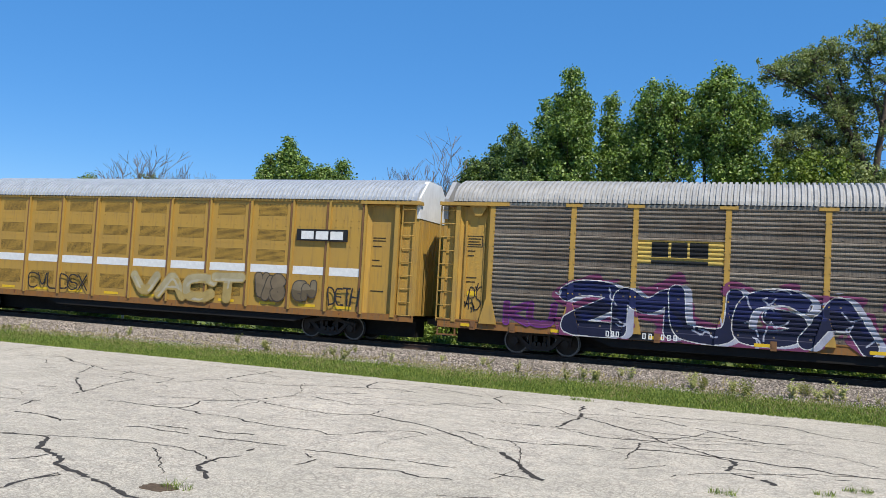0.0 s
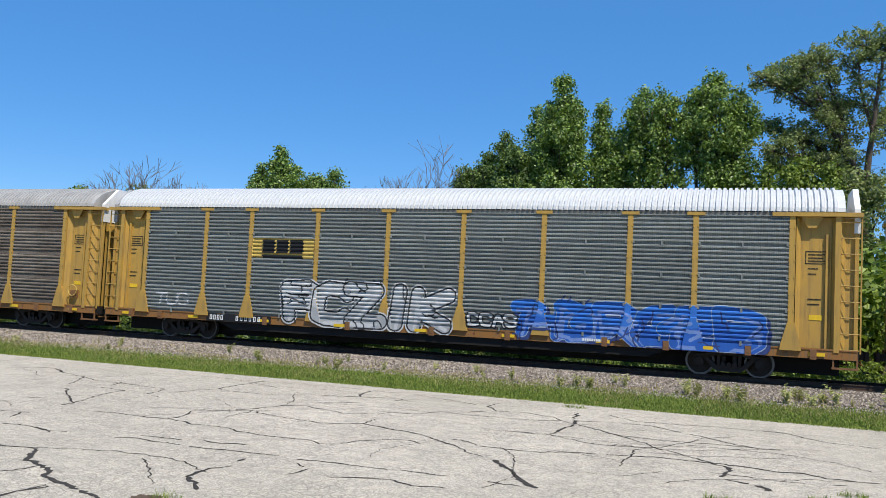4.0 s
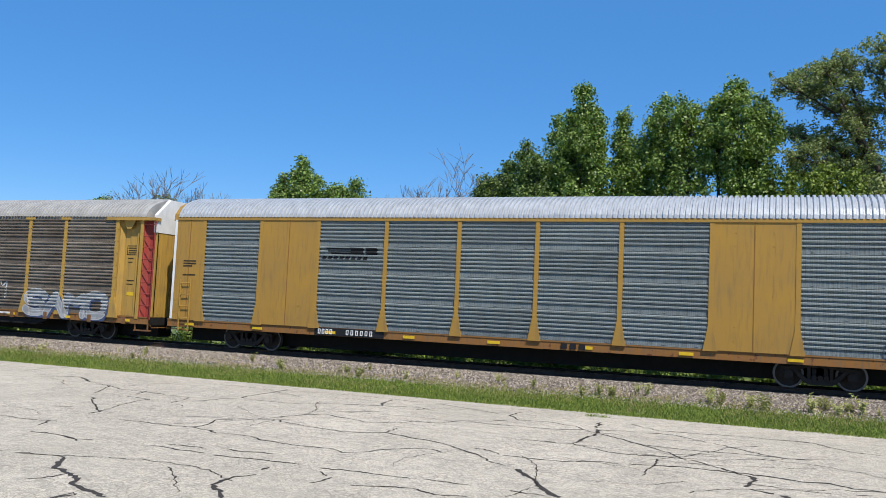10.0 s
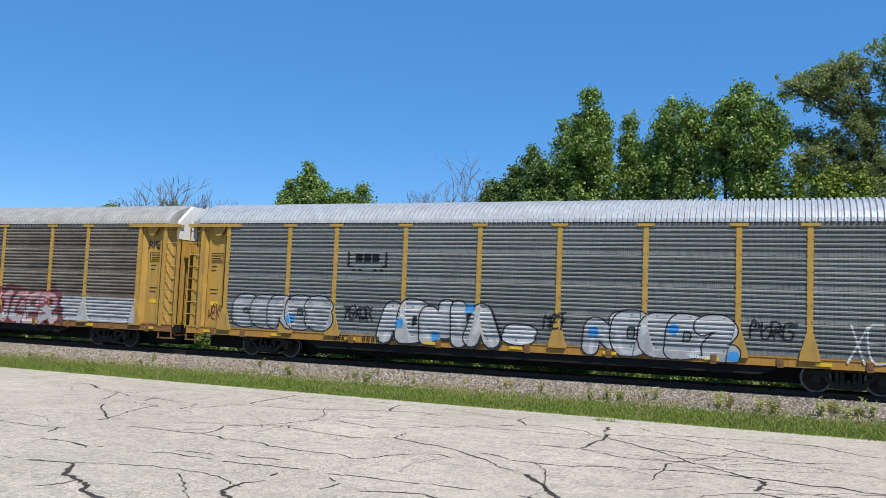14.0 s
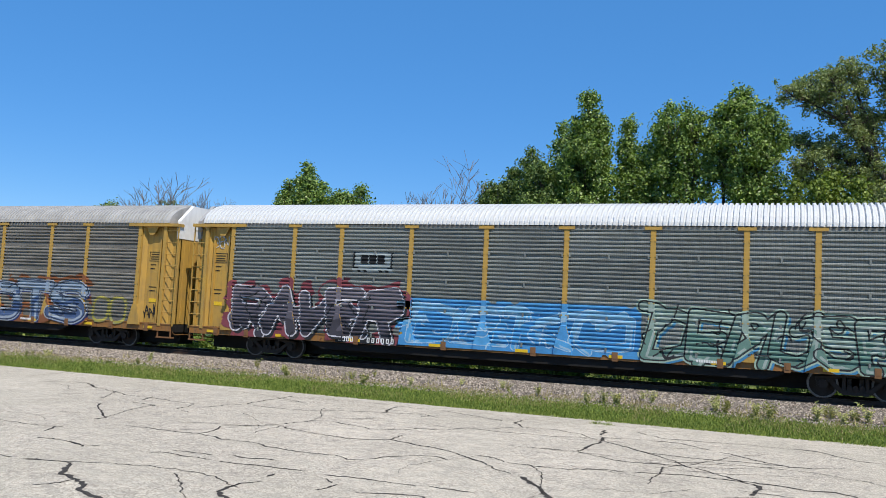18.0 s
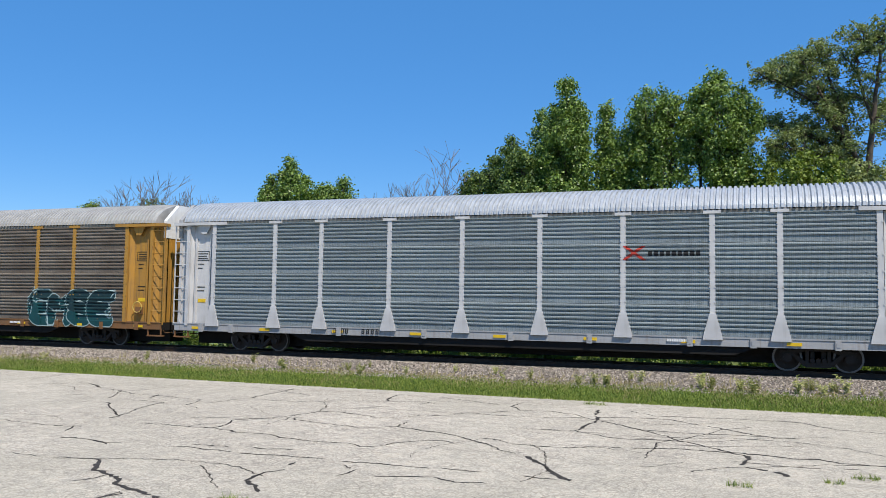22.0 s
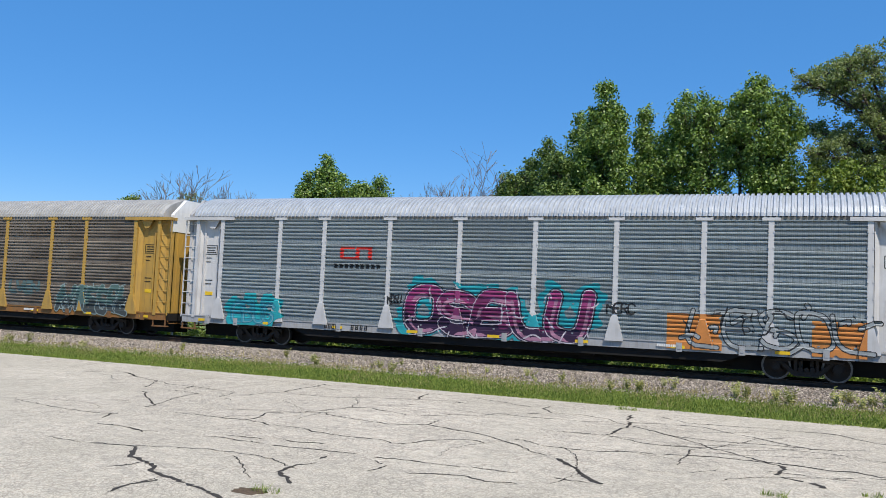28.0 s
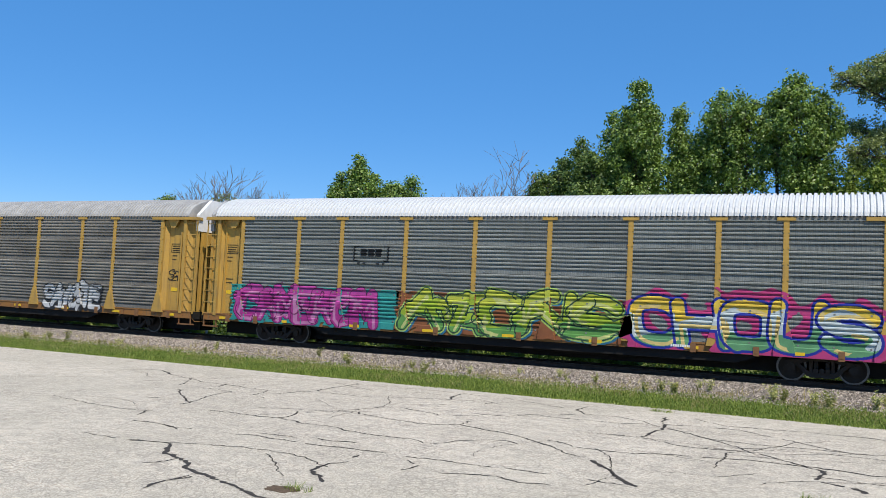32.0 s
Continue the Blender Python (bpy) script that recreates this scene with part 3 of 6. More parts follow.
rw = random.Random(11)
SPOTS = [(-0.2, 23.7), (0.9, 24.0), (2.1, 24.4), (-3.3, 24.8), (3.4, 24.9), (-1.6, 24.6), (-7.9, 25.4), (-12.4, 25.6), (-17.0, 25.6), (-21.4, 25.3)]
SPOTS += [(rw.uniform(-34, 8), rw.uniform(23.5, 25.2)) for _ in range(44)]
SPOTS += [(rw.gauss(-1.0, 3.5), rw.uniform(23.8, 25.6)) for _ in range(22)]
for i, (x, y) in enumerate(SPOTS):
    h = rw.uniform(0.45, 0.65) if i < 6 else rw.uniform(0.2, 0.45)
    w = part("weed", lambda: weed(1.0, random.Random(i)), WEED, None, "", (x, y, float(verge_z(x, y))), ("weed", i % 6))
    w.scale = (h * 1.05, h * 1.05, h * 0.85)
    w.rotation_euler.z = rw.uniform(0, 6)
    tagged(w, "scrubby green weed growing at the ballast edge", "weed", "weeds along the track")
for x, y, r in ((-5.85, 8.08, 0.15), (-0.30, 11.48, 0.14), (1.34, 12.69, 0.16), (-3.72, 19.8, 0.22), (0.9, 12.2, 0.1), (2.2, 13.4, 0.1), (3.1, 14.0, 0.12)):
    m = MB()
    for _ in range(int(520 * r)):
        a, d = rw.uniform(0, 6.28), r * math.sqrt(rw.random())
        p = Vector((d * math.cos(a) * 1.3, d * math.sin(a), 0.003))
        h, k = rw.uniform(0.03, 0.10), len(m.v)
        q = Vector((rw.gauss(0, 0.5) * h, rw.gauss(0, 0.5) * h, h))
        s = Vector((math.cos(a), -math.sin(a), 0)) * 0.006
        m.v += [tuple(p - s), tuple(p + s), tuple(p + q)]
        m.f.append((k, k + 1, k + 2))
    tagged(part("weed_tuft", m, GRASS, None, "", (x, y, 0.0)), "low tuft of grass growing out of the cracked pavement", "weed", "tufts in the pavement", "stuff")
soilspot = MB().prism([(r * 0.21 * math.cos(a), r * 0.15 * math.sin(a)) for a, r in ((k * math.pi / 20, 1 + 0.45 * noise.noise((2 * math.cos(k * math.pi / 20), 2 * math.sin(k * math.pi / 20), 3))) for k in range(40))], "z", -0.02, 0.006)
tagged(part("soil_patch", soilspot, plain("bare_soil", (0.11, 0.075, 0.045), 0.95, 0.0, 0.4, 20.0, 0.6), None, "", (-6.02, 8.0, 0.0)), "bare brown soil showing through a hole in the pavement", "soil")

# rails and ties
RAIL = plain("rail_steel", (0.075, 0.05, 0.038), 0.7, 0.5, 0.3)
TIE = plain("creosoted_wood", (0.045, 0.036, 0.03), 0.9, 0.0, 0.4, 5.0, 0.5)
PROFILE = [(-0.075, 0.0), (0.075, 0.0), (0.075, 0.015), (0.012, 0.035), (0.012, 0.13), (0.036, 0.14), (0.036, 0.168), (0.028, 0.172), (-0.028, 0.172), (-0.036, 0.168), (-0.036, 0.14), (-0.012, 0.13), (-0.012, 0.035), (-0.075, 0.015)]
for side in (-1, 1):
    yr = TRACK_Y + side * 0.7535
    rail = part("rail", MB().prism([(yr + u, RAIL_TOP - 0.172 + w) for u, w in PROFILE], "x", -560, 520), RAIL, None)
    tagged(rail, "brown steel rail with a bright worn top", "rail", "rails of the track")
    part("running_surface", MB().box(-560, 520, yr - 0.027, yr + 0.027, RAIL_TOP - 0.002, RAIL_TOP + 0.001), TREAD, rail, "polished running surface")
tie_mesh = MB().box(-0.115, 0.115, -1.3, 1.3, -0.18, 0.0)
plate = MB().box(-0.09, 0.09, -0.16, 0.16, 0.0, 0.014)
for i in range(-84, 29):
    tie = part("railroad_tie", tie_mesh, TIE, None, "", (i * 0.53, TRACK_Y + 0.03 * math.sin(i * 7.3), RAIL_TOP - 0.186), "tie", 0.6 * math.sin(i * 3.1))
    tagged(tie, "dark creosoted wooden tie bedded in stone", "railroad tie", "ties of the track")
    part("tie_plate", plate, RAIL, tie, "", (0, -0.7535, 0), "tie_plate")
    part("tie_plate", plate, RAIL, tie, "", (0, 0.7535, 0), "tie_plate")
far_ties = MB()
for i in list(range(-1050, -84)) + list(range(29, 980)):
    far_ties.box(i * 0.53 - 0.115, i * 0.53 + 0.115, TRACK_Y - 1.3, TRACK_Y + 1.3, RAIL_TOP - 0.366, RAIL_TOP - 0.186)
tagged(part("far_railroad_ties", far_ties, TIE, None), "dark wooden ties running on along the track", "railroad tie", "", "stuff")

# ---- trees and bushes behind the track ----
BARK = plain("bark", (0.11, 0.085, 0.065), 0.95, 0.0, 0.4, 8.0, 0.6)
DEADWOOD = plain("grey_deadwood", (0.20, 0.17, 0.15), 0.9, 0.0, 0.3, 8.0, 0.4)
LEAF = varied("poplar_leaf", (0.05, 0.10, 0.02), (0.34, 0.46, 0.11), 0.42, 0.4, 0.33)
LEAF_DARK = varied("elm_leaf", (0.04, 0.08, 0.022), (0.25, 0.34, 0.09), 0.5, 0.3, 0.3)
LEAF_GREY = varied("willow_leaf", (0.12, 0.155, 0.06), (0.40, 0.45, 0.19), 0.5, 0.3, 0.42)
LEAF_YELLOW = varied("light_leaf", (0.09, 0.14, 0.02), (0.30, 0.37, 0.07), 0.5, 0.3, 0.3)


def leaf_cloud(blobs, count, size, rng, outward=1.1):
    """Leaves strewn over the outer parts of uneven clumps; blobs of (centre, radii)."""
    vs = np.array([r[0] * r[1] * r[2] for _, r in blobs]) ** (2 / 3)
    pick = rng.choice(len(blobs), count, p=vs / vs.sum())
    c = np.array([b[0] for b in blobs])[pick]
    r = np.array([b[1] for b in blobs])[pick]
    d = rng.normal(0, 1, (count, 3))
    d /= np.linalg.norm(d, axis=1)[:, None]
    far = rng.uniform(0.1, 1.0, count) ** 0.5
    bumpy = 1 + 0.28 * np.sin(d[:, 0] * 5 + c[:, 0] * 3) * np.sin(d[:, 2] * 6 + c[:, 2] * 2) + rng.normal(0, 0.12, count)
    p = c + d * r * (far * bumpy)[:, None]
    nrm = rng.normal(0, 0.75, (count, 3)) + d * outward + np.array([0, 0, 0.35])
    nrm /= np.linalg.norm(nrm, axis=1)[:, None]
    u = np.cross(nrm, rng.normal(0, 1, (count, 3)))
    u /= np.linalg.norm(u, axis=1)[:, None]
    w = np.cross(nrm, u)
    s = (size * rng.uniform(0.6, 1.35, count))[:, None]
    quad = np.stack([p - u * s, p + w * s * 0.66, p + u * s, p - w * s * 0.66], 1)
    return quad.reshape(-1, 3), np.arange(4 * count).reshape(-1, 4)


def crown(t, blobs, leaves, size, leaf, rng, outward=1.1):
    v, f = leaf_cloud(blobs, leaves, size, rng, outward)
    me = bpy.data.meshes.new("crown")
    me.from_pydata(v.tolist(), [], f.tolist())
    me.materials.append(leaf)
    ob = new("crown", me)
    ob.parent = t


def lobed_tree(x, y, label, seed, lobes, leaf=LEAF, size=0.085, dense=118, bark=BARK, thin=1.0):
    """A trunk that parts into upright leaders, each with a spindle of leaf clumps round it.
    lobes: how far the leader stands off the trunk, its top, the half-width and where its foliage begins."""
    rng, rn = np.random.RandomState(seed), random.Random(seed)
    t = empty("tree", pose(x, y, 0), label, "tree", "trees behind the track")
    m, blobs = MB(), []
    tall = max(l[1] for l in lobes)
    for off, top, hw, foot in lobes:
        dy = rn.uniform(-0.7, 0.7) if len(lobes) > 1 else 0.0
        r0 = (0.05 + 0.013 * tall) * (0.85 if len(lobes) > 1 else 1.0)
        line = [Vector((off * 0.1, dy * 0.1, -0.2)), Vector((off * 0.45, dy * 0.5, tall * 0.25)), Vector((off * 0.9, dy, top * 0.55)), Vector((off + rn.uniform(-0.1, 0.1), dy, top * 0.93))]
        m.tube(line, [r0, r0 * 0.8, r0 * 0.5, 0.02], 7)
        z = foot
        while z < top - 0.15:
            k = (z - foot) / (top - foot)
            reach = hw * (1.32 + 0.34 * rn.uniform(-1, 1)) * (1.0 if k < 0.58 else max(0.26, 1.0 - 0.8 * ((k - 0.58) / 0.42) ** 1.9))
            count = max(1, int(2 + 4.4 * reach * thin)) if z > 8.2 else max(1, int(1 + 1.6 * reach))
            for i in range(count):
                s = rn.uniform(0.32, 0.72) * (0.75 + 0.25 * min(1.0, reach))
                a = rn.uniform(0, 2 * math.pi)
                d = max(0.0, reach - s * 0.55) * math.sqrt(rn.uniform(0.15, 1.0))
                c = Vector((off + d * math.cos(a), dy + d * math.sin(a), min(z + rn.uniform(-0.35, 0.35), top - s * 0.7)))
                blobs.append((tuple(c), (s, s, s * rn.uniform(0.8, 1.2))))
                if i % 2 == 0:
                    kz = max(0.1, min(0.97, (c.z - 0.9 - d * 0.7) / (top * 0.93)))
                    root = line[0].lerp(line[1], kz * 3.7) if kz < 0.27 else line[1].lerp(line[2], (kz - 0.27) / 0.32) if kz < 0.59 else line[2].lerp(line[3], (kz - 0.59) / 0.41)
                    m.tube([root, root.lerp(c, 0.5) + Vector((0, 0, -0.12)), c], [0.045, 0.03, 0.012], 4)
            z += 0.46
    part("trunk", m, bark, t, "", smooth=True)
    crown(t, blobs, int(dense * len(blobs)), size, leaf, rng)
    return t


def open_tree(x, y, label, seed, limbs, leaf=LEAF_GREY, bark=BARK):
    """A heavy trunk with sweeping limbs, side twigs, and leaf sprays with sky between them.
    limbs: points (offset, height) from the fork outwards, and the limb's thickness."""
    rng, rn = np.random.RandomState(seed), random.Random(seed)
    t = empty("tree", pose(x, y, 0), label, "tree", "trees behind the track")
    m, blobs = MB(), []
    m.tube([(0.1, 0, -0.2), (0, 0, 4.0), (-0.05, 0, 8.0), (-0.1, 0, 9.8)], [0.5, 0.42, 0.36, 0.3], 9)
    for pts, thick in limbs:
        dy = rn.uniform(-1.6, 1.6)
        line = curved([(a, b) for a, b in pts], 2)
        n = len(line)
        path = [Vector((a + 0.08 * math.sin(3.1 * i), dy * i / n, b)) for i, (a, b) in enumerate(line)]
        m.tube(path, [max(0.025, thick * 0.72 * (1 - 0.85 * i / (n - 1))) for i in range(n)], 6)
        for i in range(max(1, int(n * 0.3)), n):
            k = i / (n - 1)
            for _ in range(3 if k < 0.6 else 4):
                d = Vector((rn.gauss(0, 0.8), rn.gauss(0, 1.0), rn.uniform(-0.1, 0.8))).normalized() * rn.uniform(0.4, 1.05) * (1.1 - 0.4 * k)
                p, q = path[i], path[i] + d
                m.tube([p, p.lerp(q, 0.5) + Vector((0, 0, -0.06)), q], [0.04, 0.025, 0.012], 4)
                for j in range(3):
                    e = q + Vector((rn.gauss(0, 0.34), rn.gauss(0, 0.4), rn.gauss(0.05, 0.24)))
                    m.tube([p.lerp(q, 0.7), e], [0.02, 0.008], 3)
                    if rn.random() < 0.3 + 0.6 * k:
                        s = rn.uniform(0.18, 0.38)
                        blobs.append((tuple(e), (s * 1.15, s * 1.15, s * 0.95)))
    part("trunk", m, bark, t, "", smooth=True)
    crown(t, blobs, 40 * len(blobs), 0.07, leaf, rng, 0.5)
    return t


def bare_tree(x, y, base, height, width, label, seed):
    """A leafless tree of forking grey twigs."""
    rn = random.Random(seed)
    t = empty("bare_tree", pose(x, y, base), label, "tree", "trees behind the track")
    m = MB()

    def grow(p, d, length, r, depth):
        q = p + d * length
        mid = p.lerp(q, 0.5) + Vector((rn.gauss(0, 0.06), rn.gauss(0, 0.06), 0)) * length
        m.tube([p, mid, q], [max(r, 0.014), max(r * 0.8, 0.012), max(r * 0.62, 0.01)], 4 if depth > 1 else 6)
        if depth < 5:
            for _ in range(rn.choice((3, 3, 4) if depth < 3 else (2, 3, 3))):
                nd = (d + Vector((rn.gauss(0, 0.55) * width, rn.gauss(0, 0.45) * width, rn.uniform(0.0, 0.5)))).normalized()
                grow(q, nd, length * rn.uniform(0.6, 0.85), r * 0.6, depth + 1)

    grow(Vector((0, 0, -0.2)), Vector((0, 0, 1)), height * 0.36, height * 0.009 + 0.02, 0)
    part("branch_crown", m, DEADWOOD, t)
    return t


Y = 50.0
YOUNG = "young yellow-green tree below taller ones"
lobed_tree(-30.1, Y, "small pointed green tree alone behind the track", 21, [(0.0, 12.25, 0.9, 6.5), (-1.35, 11.2, 0.75, 7.0), (1.2, 11.0, 0.95, 7.0), (2.2, 10.4, 0.8, 7.0)])
lobed_tree(-26.5, Y, "small slim green tree beside a taller one", 22, [(0.0, 10.85, 0.7, 7.0), (-0.7, 10.1, 0.6, 7.0)])
lobed_tree(-16.6, Y + 1, "bushy dark green tree at the end of the row", 25, [(-0.7, 10.9, 1.0, 3.0), (0.9, 11.9, 1.2, 3.0), (0.2, 10.9, 1.5, 5.0)], LEAF_DARK)
lobed_tree(-14.4, Y, "leafy green tree with a stepped crown", 26, [(-0.2, 13.1, 0.95, 3.0), (0.8, 12.0, 1.3, 4.0)], LEAF_DARK)
lobed_tree(-12.9, Y + 1.5, "slim green poplar with a pointed top", 27, [(0.0, 14.8, 0.85, 3.0), (0.2, 12.2, 1.3, 5.0)])
lobed_tree(-10.9, Y, "tall leafy green poplar with a narrow pointed crown", 28, [(0.0, 16.25, 1.2, 3.0), (-0.7, 14.3, 0.95, 4.0), (0.75, 14.7, 0.95, 4.0)])
lobed_tree(-8.5, Y + 0.5, "slim green poplar with a pointed top", 29, [(-0.15, 14.7, 0.8, 3.0), (0.4, 12.4, 1.15, 6.0)], thin=0.8)
lobed_tree(-5.6, Y, "broad leafy green poplar with gaps low in its crown", 30, [(-0.3, 15.55, 1.2, 10.5), (-1.2, 14.4, 1.05, 9.5), (0.9, 14.7, 1.1, 8.8)], thin=0.85)
lobed_tree(-2.0, Y, "broad leafy green poplar with a rounded top", 31, [(-0.1, 15.85, 1.3, 8.5), (-1.2, 15.35, 0.75, 11.2), (1.05, 15.0, 1.05, 8.0)], thin=0.95)
open_tree(5.5, Y, "tall open-crowned tree with sweeping bare limbs", 32,
          [([(0, 9.5), (-1.0, 11.6), (-2.1, 13.8), (-3.3, 16.1)], 0.24), ([(-0.2, 9.0), (-1.2, 10.9), (-3.0, 12.5), (-5.2, 12.9)], 0.19),
           ([(-0.9, 11.2), (-2.4, 13.6), (-3.9, 14.7), (-5.1, 15.2)], 0.15), ([(-0.7, 11.0), (-1.2, 13.5), (-1.9, 15.2), (-2.2, 16.4)], 0.17),
           ([(0, 9.5), (0.3, 12.4), (0.5, 14.8), (0.8, 17.0)], 0.28), ([(0.3, 12.6), (-0.3, 14.6), (-0.5, 15.9), (-0.2, 16.8)], 0.14),
           ([(-0.4, 9.8), (-1.8, 10.6), (-3.3, 11.0), (-4.6, 11.2)], 0.14), ([(-1.5, 12.6), (-2.5, 14.5), (-3.2, 15.2), (-4.2, 16.2)], 0.12),
           ([(-0.5, 9.5), (-1.5, 10.8), (-2.6, 11.9), (-3.7, 12.2)], 0.12), ([(-0.3, 9.3), (-0.9, 11.0), (-1.4, 12.6), (-1.5, 14.0)], 0.12),
           ([(-0.2, 9.3), (-1.0, 10.2), (-2.6, 10.6), (-4.4, 10.4)], 0.10)])
open_tree(9.8, Y + 1, "tall open-crowned tree with sweeping bare limbs", 33,
          [([(0, 9.5), (-0.8, 12.0), (-1.6, 15.0), (-2.0, 17.8)], 0.24), ([(0, 9.3), (1.2, 12.0), (2.0, 14.5), (2.6, 17.0)], 0.22),
           ([(0, 9.6), (0.2, 13.0), (0.4, 16.0), (0.6, 18.8)], 0.24), ([(-0.3, 9.2), (-1.6, 11.0), (-2.8, 12.4), (-3.6, 13.6)], 0.16)])
lobed_tree(0.6, Y - 2, YOUNG, 34, [(0.0, 10.5, 0.75, 2.0)], LEAF_YELLOW)
lobed_tree(2.5, Y - 3, YOUNG, 35, [(0.0, 10.7, 1.0, 2.0), (-0.9, 10.1, 0.8, 3.0), (1.0, 10.2, 0.9, 3.0)], LEAF_YELLOW)
lobed_tree(5.1, Y - 2, YOUNG, 37, [(-0.6, 10.3, 1.0, 2.0), (0.6, 9.9, 0.9, 2.0), (2.6, 10.4, 1.0, 2.0)], LEAF_GREY)
lobed_tree(-18.9, Y + 3, "small pale green tree behind the track", 38, [(0.0, 9.9, 0.7, 6.0)], LEAF_GREY, thin=0.7)
lobed_tree(-47.6, Y, "small yellowish tree far along the track", 39, [(0.0, 9.75, 0.8, 6.0)], LEAF_YELLOW)
for x, h, w, s in ((-42.4, 12.0, 0.9, 41), (-44.4, 10.6, 1.0, 42), (-40.9, 10.9, 1.0, 43), (-38.0, 10.6, 0.9, 44), (-21.2, 12.2, 1.0, 45), (-19.8, 11.4, 0.9, 46), (-22.3, 11.2, 0.9, 47)):
    bare_tree(x, Y + 1, 0, h * 0.82, w, "leafless grey tree with fine bare twigs", s)
lobed_tree(-43.3, Y + 2, "half-dead tree with a few leaves low in its crown", 48, [(0.0, 10.3, 0.8, 7.5)], LEAF_GREY, thin=0.5, dense=60)

# tall grass and brush right behind the rails
rb = np.random.RandomState(91)
BRUSH = [((rb.uniform(-60, 16), rb.uniform(31.9, 34.2), rb.uniform(0.1, 0.55)), (0.35, 0.3, 0.28)) for _ in range(520)]
v, f = leaf_cloud(BRUSH, 42000, 0.05, rb, 0.3)
stuff("trackside_brush", v.tolist(), f.tolist(), LEAF_YELLOW, "low leafy brush and tall grass behind the rails", "brush")

# undergrowth along the far side of the track
BUSHES = [(x, 35.0 + 2.2 * math.sin(x * 1.7), 1.5 + 0.8 * math.sin(x * 2.3 + 1)) for x in range(-70, 24, 2)]
BUSHES += [(x, 42.0 + 1.5 * math.sin(x * 1.1), 6.1 + 0.9 * math.sin(x * 1.9)) for x in range(-19, 22, 3)]
for i, (x, y, h) in enumerate(BUSHES):
    kind = 0 if h < 2.6 else 1
    key = ("bush", kind, i % 4)
    if key not in MESHES:
        rng = np.random.RandomState(60 + i % 4 + 10 * kind)
        bl = [((rng.uniform(-0.5, 0.5), rng.uniform(-0.35, 0.35), rng.uniform(0.12, 0.8)), (0.33, 0.3, 0.26)) for _ in range(13)]
        v, f = leaf_cloud(bl, 2200 + 2600 * kind, 0.045 - 0.018 * kind, rng)
        stems = MB()
        for (bx, by, bz), _ in bl:
            stems.tube([(bx * 0.2, by * 0.2, -0.05), (bx * 0.6, by * 0.6, bz * 0.6), (bx, by, bz)], [0.02, 0.012, 0.005], 4)
        me = bpy.data.meshes.new("foliage")
        me.from_pydata(v.tolist(), [], f.tolist())
        MESHES[key] = me
        me.materials.append(LEAF)
        MESHES[key + ("stems",)] = stems.mesh("stems")
        MESHES[key + ("stems",)].materials.append(BARK)
    t = empty("bush", pose(x, y, 0, 0, 0, 40 * i % 360), "leafy green undergrowth on the far side of the track", "bush", "bushes behind the track")
    for nm, k, mat in (("foliage", key, (LEAF, LEAF_YELLOW, LEAF)[i % 3]), ("stem_clump", key + ("stems",), BARK)):
        ob = new(nm, MESHES[k])
        ob.material_slots[0].link = "OBJECT"
        ob.material_slots[0].material = mat
        ob.parent = t
    t.scale = (h * 1.15, h * 1.15, h)

# ---- the train ----
HALF_W, FLOOR, EAVE, TOP = 1.50, 1.03, 5.00, 5.93
POST_X = [-11.77, -9.0, -7.0, -4.2, -1.4, 1.4, 4.2, 7.0, 9.0, 11.77]
STRIP = (EAVE - FLOOR) / 4
# two kinds of pressed sheets: a flat band with six ribs above it, or seven ribs over a narrow seam
RIBS = {"banded": (0.16, 6), "seamed": (0.035, 7)}
SIDE = {"kind": "banded"}


def rib(z):
    """How far the corrugated side stands out at a height: four sheets, each with ribs that have undercut lower edges."""
    u = ((z - FLOOR) / STRIP) % 1.0
    if z < FLOOR or z > EAVE:
        return 0.0
    flat, count = RIBS[SIDE["kind"]]
    if u < flat:
        return 0.03 if SIDE["kind"] == "banded" else -0.012
    k = ((u - flat) / (1 - flat) * count) % 1.0
    return 0.068 * max(0.0, min(1.0, (k - 0.33) * 40.0, (1.0 - k) / 0.34))


def strip_levels():
    flat, count = RIBS[SIDE["kind"]]
    out = [0.0, flat - 0.001, flat + 0.001]
    for i in range(count):
        out += [flat + (1 - flat) * (i + d) / count for d in (0.33, 0.357, 0.66, 0.995)]
    return [STRIP * u for u in out] + [STRIP]


def sheet(width):
    """One pressed steel sheet of a bay, its middle at x = 0, its foot at z = 0, seen from -y."""
    m = MB()
    o = [(-HALF_W - rib(FLOOR + max(1e-4, min(z, STRIP - 1e-4))), z) for z in strip_levels()]
    m.prism(o + [(-HALF_W + 0.03, STRIP), (-HALF_W + 0.03, 0)], "x", -width / 2, width / 2)
    seamed = SIDE["kind"] == "seamed"
    for k in (0.02, 0.5, 0.98) if seamed else (0.12, 0.5, 0.88):
        x = width * (k - 0.5)
        if seamed:
            m.box(x - 0.03, x + 0.03, -HALF_W - 0.075, -HALF_W, -0.05 if k == 0.5 else 0.0, 0.09)
        else:
            m.box(x - 0.03, x + 0.03, -HALF_W - 0.045, -HALF_W, STRIP * 0.05, STRIP * 0.10)
    return m


